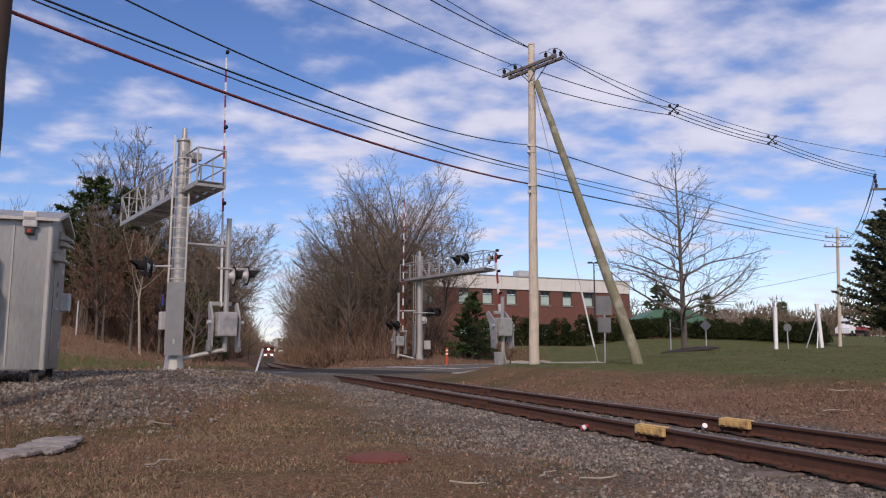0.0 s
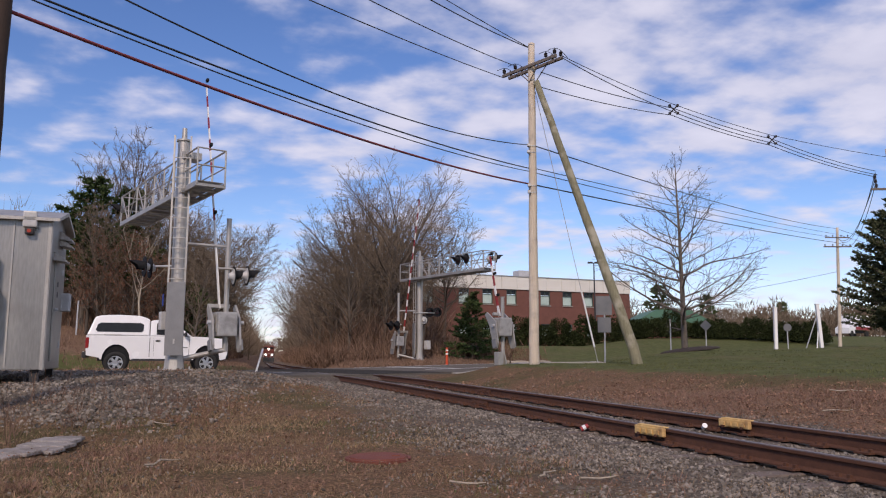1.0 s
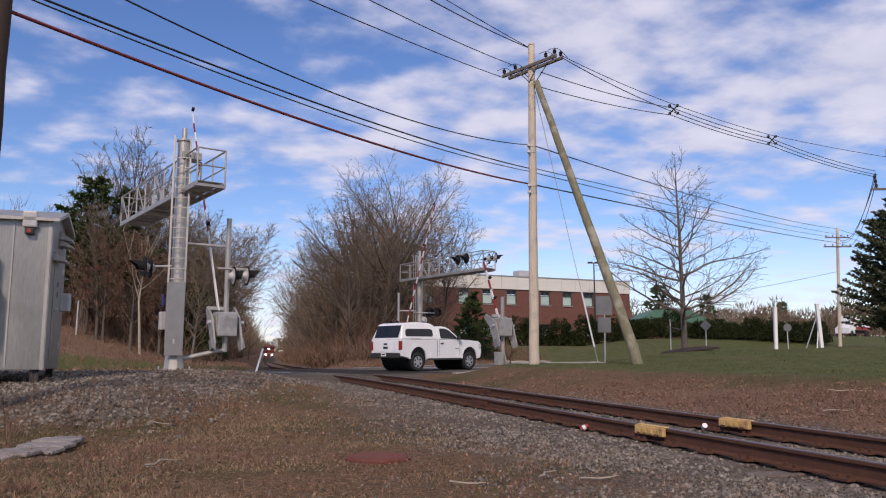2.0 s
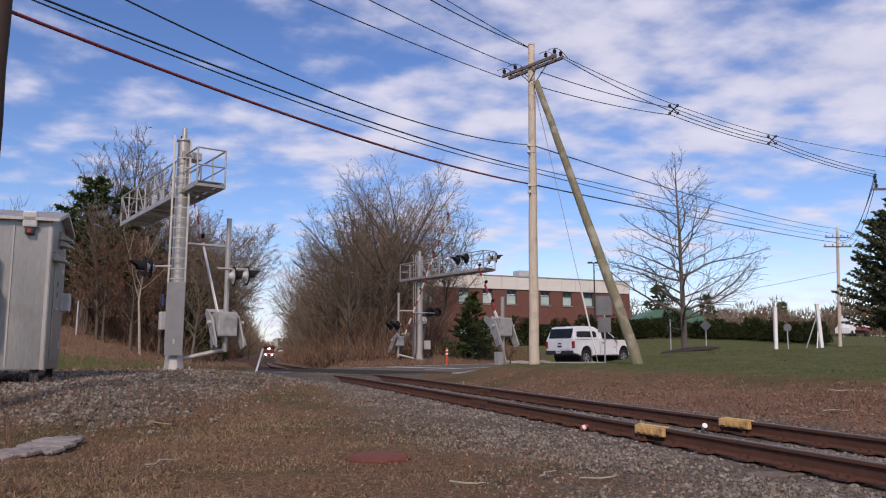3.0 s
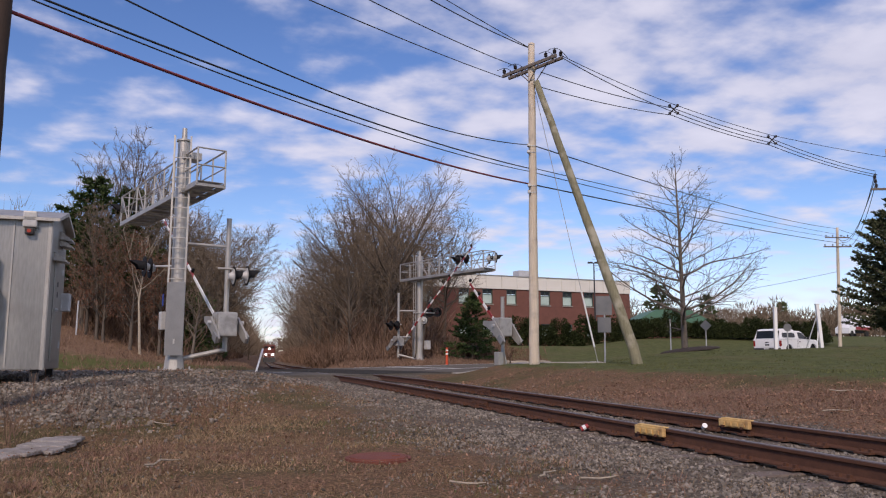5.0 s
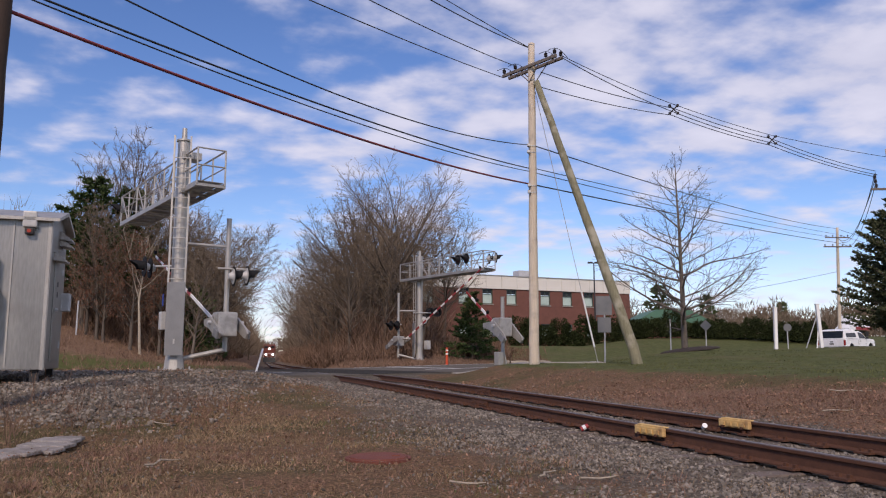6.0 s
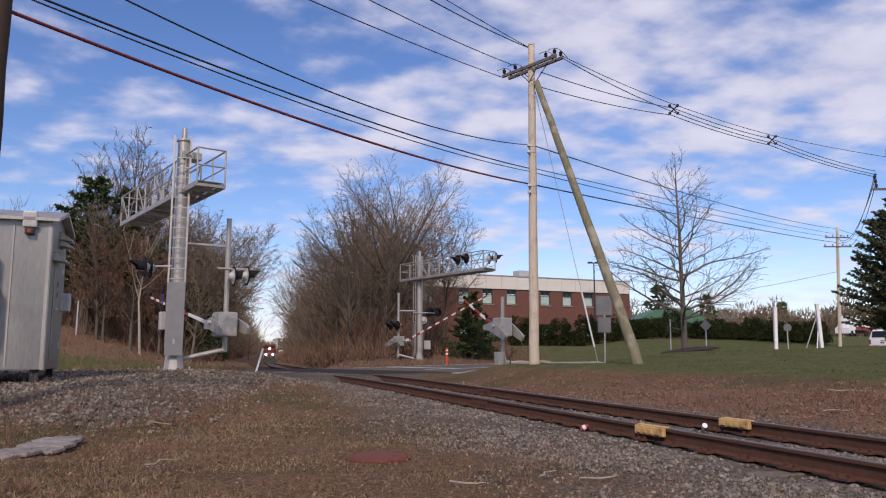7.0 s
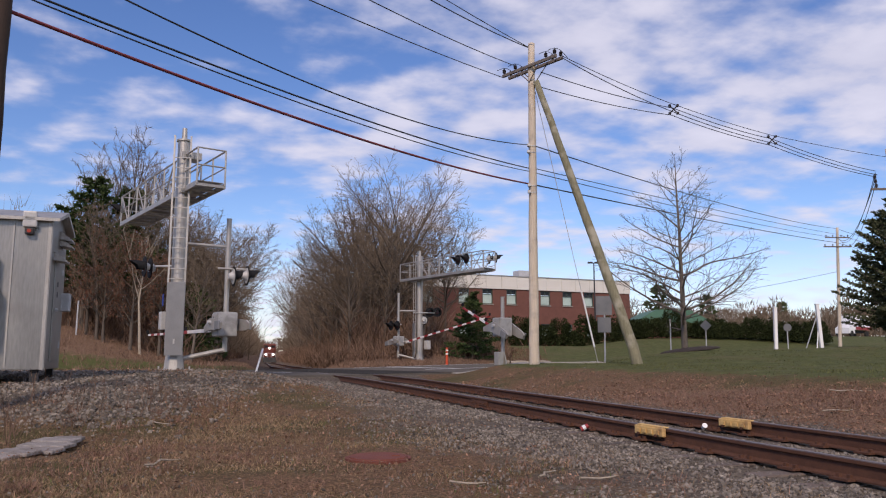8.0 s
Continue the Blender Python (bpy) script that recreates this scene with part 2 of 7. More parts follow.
def rod(bm, a, b, r0, r1=None, n=10):
    a, b = Vector(a), Vector(b)
    d = b - a
    m = Matrix.Translation((a + b) / 2) @ d.to_track_quat("Z", "Y").to_matrix().to_4x4()
    bmesh.ops.create_cone(bm, cap_ends=True, segments=n, radius1=r0, radius2=r0 if r1 is None else r1, depth=d.length, matrix=m)
    return bm


def prism(bm, outline, y0, y1, m=None):
    """Extrude an outline of (x, z) pairs from y0 to y1."""
    m = m or Matrix()
    a = [bm.verts.new(m @ Vector((x, y0, z))) for x, z in outline]
    b = [bm.verts.new(m @ Vector((x, y1, z))) for x, z in outline]
    bm.faces.new(a)
    bm.faces.new(list(reversed(b)))
    for i in range(len(a)):
        j = (i + 1) % len(a)
        bm.faces.new((a[j], a[i], b[i], b[j]))
    bmesh.ops.recalc_face_normals(bm, faces=bm.faces)
    return bm


def part(name, bm, mat, parent=None, label="", smooth=False, m=None):
    me = bpy.data.meshes.new(name)
    bm.to_mesh(me)
    bm.free()
    me.materials.append(mat)
    if smooth:
        me.polygons.foreach_set("use_smooth", [True] * len(me.polygons))
    ob = new(name, me)
    ob.parent = parent
    if m is not None:
        ob.matrix_basis = m
    return tagged(ob, label)


def raw(name, verts, faces, mats, parent=None, label="", smooth=False):
    me = bpy.data.meshes.new(name)
    me.from_pydata(verts, [], faces)
    for k in mats if isinstance(mats, (list, tuple)) else [mats]:
        me.materials.append(k)
    if smooth:
        me.polygons.foreach_set("use_smooth", [True] * len(me.polygons))
    ob = new(name, me)
    ob.parent = parent
    return tagged(ob, label)


def thing(name, label, category, m=None, group="", kind=""):
    ob = new(name)
    ob.empty_display_size = 0.2
    if m is not None:
        ob.matrix_basis = m
    return tagged(ob, label, category, group, kind)


def B():
    return bmesh.new()


def smooth01(t):
    t = np.clip(t, 0, 1)
    return t * t * (3 - 2 * t)


# ---- the plan: track, road, ground ----
ROAD_PTS = [(-60, 8.5), (-28, 18.9), (-19, 22.4), (-9.9, 26.4), (-4.85, 28.5), (1.3, 33.7), (7.45, 39.5), (15.5, 45.2), (19.2, 47.7), (29.9, 55.6), (45, 67.5), (75, 92), (150, 152)]
ROAD_Z = [0.3, 0.13, 0.05, -0.03, -0.06, -0.02, 0.09, 0.19, 0.25, 0.45, 0.85, 1.5, 2.5]


def dense(pts, zs, step=1.0):
    """A smooth line through the points: rows of x, y, z."""
    p = np.array([(x, y, z) for (x, y), z in zip(pts, zs)], float)
    out = []
    for i in range(len(p) - 1):
        a, b = p[i], p[i + 1]
        a0, b1 = p[max(i - 1, 0)], p[min(i + 2, len(p) - 1)]
        L = np.linalg.norm(b - a)
        ta = (b - a0) / max(np.linalg.norm(b - a0), 1e-6) * L
        tb = (b1 - a) / max(np.linalg.norm(b1 - a), 1e-6) * L
        n = max(2, int(L / step))
        for k in range(n):
            t = k / n
            out.append((2*t**3-3*t*t+1)*a + (t**3-2*t*t+t)*ta + (-2*t**3+3*t*t)*b + (t**3-t*t)*tb)
    out.append(p[-1])
    return np.array(out)


LANE = dense(ROAD_PTS, ROAD_Z)                       # the lane that the pickup drives in
_d = np.gradient(LANE[:, :2], axis=0)
_d /= np.linalg.norm(_d, axis=1)[:, None]
CENTRE = LANE.copy()
CENTRE[:, 0] += -_d[:, 1] * 1.9
CENTRE[:, 1] += _d[:, 0] * 1.9


def track_x(y):
    y = np.asarray(y, float)
    u = np.clip(y, 24, 60) - 24
    return np.where(y < 24, 4.2 - 0.3485 * (y - 6.3), -1.97 - 0.3485 * u + 0.00152 * u * u) + np.where(y > 60, -0.231 * (y - 60), 0)


def rail_z(y):
    return np.interp(y, [-40, 6, 22, 25.5, 27, 33, 36, 60, 185, 600], [-0.3, -0.2, -0.062, -0.055, -0.062, -0.05, -0.06, -0.25, -1.4, -3.0])


def road_dist(x, y):
    """Signed distance to the road's centre line (positive on its far side) and its height there."""
    best, z, side = np.full(x.shape, 1e9), np.zeros(x.shape), np.zeros(x.shape)
    for i in range(0, len(CENTRE) - 1):
        a, b = CENTRE[i], CENTRE[i + 1]
        dx, dy = b[0] - a[0], b[1] - a[1]
        L2 = dx * dx + dy * dy
        t = np.clip(((x - a[0]) * dx + (y - a[1]) * dy) / L2, 0, 1)
        ex, ey = x - a[0] - t * dx, y - a[1] - t * dy
        d = np.hypot(ex, ey)
        s = np.sign(dx * ey - dy * ex)
        hit = d < best
        best = np.where(hit, d, best)
        z = np.where(hit, a[2] + t * (b[2] - a[2]), z)
        side = np.where(hit, s, side)
    return best * side, z


def ground_parts(x, y):
    x, y = np.asarray(x, float), np.asarray(y, float)
    dt = (x - track_x(y)) * 0.95
    dr, rz = road_dist(x, y)
    return dt, dr, rz


def ground_z(x, y, with_parts=False):
    x, y = np.asarray(x, float), np.asarray(y, float)
    dt, dr, rz = ground_parts(x, y)
    # near side, left of the track: low yard with a stony mound
    left = -0.42 + 0.40 * smooth01((y - 8) / 16)
    mound = 0.42 * smooth01((-2.9 - 0.12 * (y - 12) - x) / 3.4) * smooth01((y - 9.2) / 4.5)
    left = left + mound * (1 - 0.45 * smooth01((y - 16) / 6))
    # near side, right of the track: leaf bank and lawn
    lawn = 0.28 + 0.55 * smooth01((y - 22) / 16) * smooth01((x - 5.6) / 7.5) + 0.28 * smooth01((x - 14) / 12)
    right = -0.36 + (lawn + 0.36) * smooth01((dt - 1.8) / 4.5)
    near = np.where(dt < 0, left, right)
    # beyond the road
    bank_l = 0.1 + 2.3 * smooth01((dr - 5) / 13) * smooth01((-dt - 4) / 9)
    bank_r = 0.05 + 1.3 * smooth01((dr - 6) / 14) * smooth01((dt - 3) / 8)
    far_lawn = rz + 1.65 * smooth01((dr - 7) / 14) * smooth01((x - 2) / 20)
    far = np.where(dt < 0, bank_l, np.maximum(bank_r, far_lawn))
    far = far + (np.maximum(far, 2.0) - far) * smooth01((y - 110) / 60) * smooth01((np.abs(dt) - 4) / 8)
    z = np.where(dr > 0, far, near)
    zt = rail_z(y) - 0.20
    wt = smooth01((np.abs(dt) - 1.5) / 1.9)
    z = zt * (1 - wt) + z * wt
    wr = np.where(dr < 0, smooth01((-dr - 4.2) / 1.5), smooth01((dr - 6.4) / 3.0))
    z = (rz - 0.06) * (1 - wr) + z * wr
    if with_parts:
        return z, dt, dr
    return z


def gz(x, y):
    return float(ground_z(np.array([x]), np.array([y]))[0])


def ground_material():
    m = bpy.data.materials.new("ground_cover")
    m.use_nodes = True
    nt = m.node_tree
    N, L = nt.nodes.new, nt.links.new
    bs = nt.nodes["Principled BSDF"]
    tc = N("ShaderNodeTexCoord")

    def noise_node(scale, detail=6.0, rough=0.6):
        n = N("ShaderNodeTexNoise")
        n.inputs["Scale"].default_value, n.inputs["Detail"].default_value, n.inputs["Roughness"].default_value = scale, detail, rough
        L(tc.outputs["Object"], n.inputs["Vector"])
        return n.outputs[0]

    def blend(f, a, b):
        x = N("ShaderNodeMix")
        x.data_type = "RGBA"
        x.clamp_factor = True
        L(f, x.inputs[0])
        for i, v in ((6, a), (7, b)):
            if isinstance(v, tuple):
                x.inputs[i].default_value = (*v, 1)
            else:
                L(v, x.inputs[i])
        return x.outputs[2]

    def ranged(v, lo, hi):
        r = N("ShaderNodeMapRange")
        L(v, r.inputs[0])
        r.inputs[1].default_value, r.inputs[2].default_value = lo, hi
        return r.outputs[0]

    def mask(name, ragged):
        a = N("ShaderNodeAttribute")
        a.attribute_name = name
        s = N("ShaderNodeMath")
        s.operation = "ADD"
        L(a.outputs["Fac"], s.inputs[0])
        L(ragged, s.inputs[1])
        return ranged(s.outputs[0], 0.85, 1.15)

    big, mid, fine = noise_node(0.35, 4), noise_node(2.2, 6), noise_node(38.0, 4, 0.7)
    pebble = N("ShaderNodeTexVoronoi")
    pebble.inputs["Scale"].default_value = 22.0
    L(tc.outputs["Object"], pebble.inputs["Vector"])
    straw = blend(ranged(fine, 0.38, 0.64), (0.060, 0.034, 0.019), (0.262, 0.160, 0.090))
    straw = blend(ranged(big, 0.45, 0.62), straw, blend(ranged(fine, 0.36, 0.66), (0.038, 0.036, 0.013), (0.145, 0.115, 0.05)))
    leaf = blend(ranged(fine, 0.38, 0.62), (0.075, 0.042, 0.029), (0.30, 0.18, 0.122))
    lawn = blend(ranged(mid, 0.35, 0.7), (0.054, 0.068, 0.020), (0.112, 0.118, 0.044))
    lawn = blend(ranged(big, 0.52, 0.72), lawn, (0.115, 0.098, 0.048))
    clump = noise_node(7.0, 5, 0.65)
    leaf = blend(ranged(clump, 0.35, 0.72), leaf, blend(ranged(fine, 0.3, 0.7), (0.080, 0.050, 0.029), (0.25, 0.172, 0.104)))
    straw = blend(ranged(clump, 0.52, 0.78), straw, (0.060, 0.040, 0.026))
    lawn = blend(ranged(clump, 0.5, 0.8), lawn, (0.085, 0.078, 0.030))
    stone = blend(pebble.outputs["Color"], (0.050, 0.038, 0.028), (0.19, 0.156, 0.122))
    col = blend(mask("leaf", mid), straw, leaf)
    col = blend(mask("lawn", mid), col, lawn)
    col = blend(mask("stone", mid), col, stone)
    L(col, bs.inputs["Base Color"])
    bs.inputs["Roughness"].default_value = 0.97
    bs.inputs["Specular IOR Level"].default_value = 0.15
    bp = N("ShaderNodeBump")
    bp.inputs["Strength"].default_value, bp.inputs["Distance"].default_value = 0.6, 0.04
    L(fine, bp.inputs["Height"])
    L(bp.outputs[0], bs.inputs["Normal"])
    return m


def cover_masks(x, y, dt, dr):
    """How much of the ground is leaf litter, lawn and crushed stone, 0 to 1."""
    near = dr < -4.5
    ballast = smooth01((3.1 - np.abs(dt)) / 1.2)
    apron = smooth01((-dt) / 1.0) * smooth01((4.4 + 0.0 * y + dt) / 1.6) * smooth01((20 - y) / 5) * 0.5
    mound = smooth01((-3.5 - x) / 1.5) * smooth01((y - 9.8) / 2.0) * smooth01((21 - y) / 3) * (dt < -3)
    verge = smooth01((dt + 7) / 3) * smooth01((-dt - 1.5) / 2) * smooth01((y - 18.5) / 3) * near * 0.6
    stone = np.maximum.reduce([ballast, apron, mound * 0.72, verge])
    stone = np.where(dr > 4.5, ballast * 0.6, stone)
    bank = smooth01((dt - 1.5) / 1.0) * smooth01((5.6 + 0.25 * np.maximum(14 - y, 0) - dt) / 2.4) * near
    woods = ((dr > 5.5) & (x < 1.5)) | ((dr > 5.5) & (dt > 0) & (x < 6) & (y > 50))
    bank = bank * (1 - 0.75 * smooth01((y - 13) / 8))
    leaf = np.maximum(bank, woods * smooth01((np.abs(dr) - 6) / 5))
    leaf = np.maximum(leaf, 0.22 * smooth01((9.5 - y) / 4) * (dt < 0))
    lawn = np.where((dt > 0) & near, smooth01((dt - 4.0) / 2.8), 0.0)
    lawn = np.where((dr > 4.5) & (x > 3), 1.0, lawn)
    lawn = np.where((dr > 4.5) & (dt < 0), 0.75 * smooth01((12 - dr) / 4), lawn)
    return leaf, lawn, stone


def stretched(lo, hi, step, far_lo, far_hi, grow=1.25):
    xs = list(np.arange(lo, hi + 1e-6, step))
    s, x = step, hi
    while x < far_hi:
        s *= grow
        x += s
        xs.append(x)
    s, x = step, lo
    while x > far_lo:
        s *= grow
        x -= s
        xs.insert(0, x)
    return np.array(xs)


def make_ground():
    xs = np.concatenate([stretched(-62, -61, 0.9, -1500, -61)[:-1], np.arange(-61, -14, 0.9), stretched(-14, 22, 0.28, -14, 1500, 1.18)])
    ys = np.concatenate([stretched(1.5, 62, 0.28, -600, 62), stretched(64, 230, 2.0, 64, 2500)])
    X, Y = np.meshgrid(xs, ys)
    z, dt, dr = ground_z(X.ravel(), Y.ravel(), True)
    x, y = X.ravel(), Y.ravel()
    lumps = np.array([noise.fractal(Vector((a * 0.9, b * 0.9, 0.3)), 0.9, 2.0, 4) if 1 < b < 45 and -20 < a < 25 else 0.0 for a, b in zip(x, y)])
    z = z + 0.035 * lumps * smooth01((np.abs(dt) - 1.6) / 1.5) * smooth01((np.abs(dr) - 5) / 1.5)
    nx, ny = len(xs), len(ys)
    idx = np.arange(nx * ny).reshape(ny, nx)
    q = np.stack([idx[:-1, :-1], idx[:-1, 1:], idx[1:, 1:], idx[1:, :-1]], -1).reshape(-1, 4)
    ob = raw("ground", np.stack([x, y, z], 1).tolist(), q.tolist(), ground_material(), smooth=True)
    for name, v in zip(("leaf", "lawn", "stone"), cover_masks(x, y, dt, dr)):
        at = ob.data.attributes.new(name, "FLOAT", "POINT")
        at.data.foreach_set("value", np.asarray(v, np.float32))
    tagged(ob, "dry winter ground of straw grass, leaf litter, stone and lawn", "ground", kind="structure")


def ribbon(name, line, lo, hi, lift, mat, thick=0.12, parent=None, first=0, last=None):
    """A strip along a line, between two offsets to its left, with its own thickness."""
    line = line[first:last]
    d = np.gradient(line[:, :2], axis=0)
    d /= np.linalg.norm(d, axis=1)[:, None]
    n = np.stack([-d[:, 1], d[:, 0]], 1)
    v, f = [], []
    for p, s in zip(line, n):
        for off, dz in ((lo, -thick), (lo, 0), ((lo + hi) / 2, 0.0), (hi, 0), (hi, -thick)):
            v.append((p[0] + s[0] * off, p[1] + s[1] * off, p[2] + lift + dz))
    for i in range(len(line) - 1):
        for k in range(4):
            a = i * 5 + k
            f.append((a, a + 5, a + 6, a + 1))
    for e in (0, len(line) - 1):
        f.append(tuple(e * 5 + k for k in range(5)))
    return raw(name, v, f, mat, parent)


def make_road():
    r = ribbon("road", CENTRE, -3.9, 6.0, 0.0, ASPHALT)
    tagged(r, "worn grey asphalt two-lane road over the crossing", "road", kind="structure")
    near = int(np.argmin(np.hypot(CENTRE[:, 0] + 4.0, CENTRE[:, 1] - 31)))
    p = ribbon("asphalt_patch", CENTRE, -3.85, 5.95, 0.006, ASPHALT_NEW, 0.01, r, near - 1, near + 4)
    tagged(p, "fresh black asphalt strip at the rails")
    for off, a, b in ((5.6, 0, near - 4), (5.6, near + 5, None), (-3.35, 0, near - 5), (-3.35, near + 6, None), (0.06, 0, near - 1), (0.06, near + 5, None)):
        ribbon("road_line", CENTRE, off - 0.06, off + 0.06, 0.006, ROADPAINT, 0.004, r, a, b)
    for k in (near - 6, near + 7):
        c, d = CENTRE[k], CENTRE[k + 1] - CENTRE[k]
        a = math.atan2(d[1], d[0])
        lo, hi = (-3.3, 0) if k < near else (0, 5.4)
        bm = B()
        box(bm, 0, (lo + hi) / 2, 0, 0.5, hi - lo, 0.004)
        part("stop_line", bm, ROADPAINT, r, m=Matrix.Translation((c[0], c[1], c[2] + 0.009)) @ Matrix.Rotation(a, 4, "Z"))
    # the paved walk along the road's near side
    line = dense([(0.2, 30.4), (1.4, 30.9), (3.2, 31.3), (6.4, 31.7)], [0.0, 0.0, 0.0, 0.0], 0.4)
    line[:, 2] = [max(gz(p[0], p[1] - 0.7), gz(p[0], p[1]), gz(p[0], p[1] + 0.7)) for p in line]
    w = ribbon("sidewalk", line, -0.7, 0.7, 0.05, CONCRETE, 0.25)
    tagged(w, "pale concrete sidewalk beside the road", "sidewalk", kind="structure")


def rail_line(off, y0, y1, step):
    ys = np.arange(y0, y1, step)
    xs = track_x(ys)
    d = np.stack([np.gradient(xs), np.gradient(ys)], 1)
    d /= np.linalg.norm(d, axis=1)[:, None]
    return np.stack([xs + d[:, 1] * off, ys - d[:, 0] * off, rail_z(ys)], 1), d


RAIL_PROFILE = [(-0.07, -0.165), (0.07, -0.165), (0.07, -0.152), (0.012, -0.135), (0.010, -0.045), (0.036, -0.034), (0.036, -0.008), (0.028, 0.0), (-0.028, 0.0), (-0.036, -0.008), (-0.036, -0.034), (-0.010, -0.045), (-0.012, -0.135), (-0.07, -0.152)]


def make_track():
    tr = thing("railway_track", "single rusted railway track on stone ballast", "track", kind="structure")
    for off in (-0.752, 0.752):
        line, d = rail_line(off, -8.0, 330.0, 1.0)
        v, f, n = [], [], len(RAIL_PROFILE)
        for p, s in zip(line, d):
            for a, h in RAIL_PROFILE:
                v.append((p[0] + s[1] * a, p[1] - s[0] * a, p[2] + h))
        for i in range(len(line) - 1):
            for k in range(n):
                a, b = i * n + k, i * n + (k + 1) % n
                f.append((a, b, b + n, a + n))
        ob = raw("rail", v, f, [RUST, RAILHEAD], tr, smooth=False)
        for i, pl in enumerate(ob.data.polygons):
            if i % n in (6, 7, 8):
                pl.material_index = 1
        tagged(ob, "rust-brown steel rail")
    # ties share one mesh
    bm = B()
    box(bm, 0, 0, 0, 2.55, 0.22, 0.17, bevel=0.012)
    first = part("tie", bm, TIE, tr)
    line, d = rail_line(0.0, -2.0, 120.0, 0.545)
    me = first.data
    for i, (p, s) in enumerate(zip(line, d)):
        o = first if i == 0 else new("tie", me)
        o.parent = tr
        rr = random.Random(i)
        o.matrix_basis = Matrix.Translation((p[0] + rr.uniform(-.05, .05), p[1], p[2] - 0.276 + rr.uniform(-0.012, 0.008))) @ Matrix.Rotation(math.atan2(-s[0], s[1]) + rr.uniform(-.02, .02), 4, "Z")
    # plates and spikes on the nearest ties
    bm = B()
    box(bm, 0, 0, 0, 0.30, 0.19, 0.02)
    for sx in (-0.09, 0.09):
        box(bm, sx, 0.05, 0.02, 0.03, 0.035, 0.04)
        box(bm, sx, -0.06, 0.02, 0.03, 0.035, 0.04)
    plate = None
    for i in range(8, 44):
        p, s = line[i], d[i]
        for off in (-0.752, 0.752):
            m = Matrix.Translation((p[0] + s[1] * off, p[1] - s[0] * off, p[2] - 0.160)) @ Matrix.Rotation(math.atan2(-s[0], s[1]), 4, "Z")
            if plate is None:
                plate = part("tie_plate", bm, RUST, tr, m=m)
            else:
                o = new("tie_plate", plate.data)
                o.parent, o.matrix_basis = tr, m
    # bolted joint bars
    for off, yy in ((-0.752, 14.4), (0.752, 17.4), (-0.752, 5.3)):
        i = int(np.argmin(abs(line[:, 1] - yy)))
        p, s = line[i], d[i]
        bm = B()
        for sx in (-0.035, 0.035):
            box(bm, sx, 0, -0.09, 0.022, 0.75, 0.09, bevel=0.006)
        for k in range(4):
            rod(bm, (-0.06, -0.27 + 0.18 * k, -0.09), (0.06, -0.27 + 0.18 * k, -0.09), 0.014, n=6)
        part("joint_bar", bm, RUST, tr, m=Matrix.Translation((p[0] + s[1] * off, p[1] - s[0] * off, p[2])) @ Matrix.Rotation(math.atan2(-s[0], s[1]), 4, "Z"))


make_ground()
make_road()
make_track()


def tubes(lines, sides):
    v, f = [], []
    for level, pts, rad in lines:
        k = sides[min(level, len(sides) - 1)]
        base = len(v)
        for i, q in enumerate(pts):
            d = (pts[min(i + 1, len(pts) - 1)] - pts[max(i - 1, 0)]).normalized()
            s = d.orthogonal().normalized() if i == 0 else (s - d * s.dot(d)).normalized()
            u = d.cross(s)
            for j in range(k):
                a = 2 * math.pi * j / k
                w = q + (s * math.cos(a) + u * math.sin(a)) * rad[i]
                v.append((w.x, w.y, w.z))
            if i:
                o = base + (i - 1) * k
                for j in range(k):
                    j2 = (j + 1) % k
                    f.append((o + j, o + j2, o + j2 + k, o + j + k))
    return v, f


# ---- poles and cables ----
def wood_pole(name, label, base, top, r0, r1, mat, group=""):
    th = thing(name, label, "utility pole", Matrix.Translation(base), group)
    d = Vector(top) - Vector(base)
    n = 14
    rr = random.Random(int(base[0] * 100))
    pts = [d * (i / n) + Vector((rr.gauss(0, 0.008), rr.gauss(0, 0.008), 0)) for i in range(n + 1)]
    pts[0].z -= 0.4
    pts.append(pts[-1] + d.normalized() * 0.012)
    v, f = tubes([(0, pts, [r0 + (r1 - r0) * i / n for i in range(n + 1)] + [0.01])], (16,))
    raw("shaft", v, f, mat, th, smooth=True)
    return th


def insulator(parent, at, name="insulator", s=1.0):
    bm = B()
    for k in range(3):
        rod(bm, (0, 0, 0.05 * s * k), (0, 0, 0.05 * s * k + 0.035 * s), 0.075 * s, 0.05 * s, 10)
    rod(bm, (0, 0, -0.06 * s), (0, 0, 0.17 * s), 0.025 * s, n=8)
    return part(name, bm, PORCELAIN, parent, m=Matrix.Translation(at))


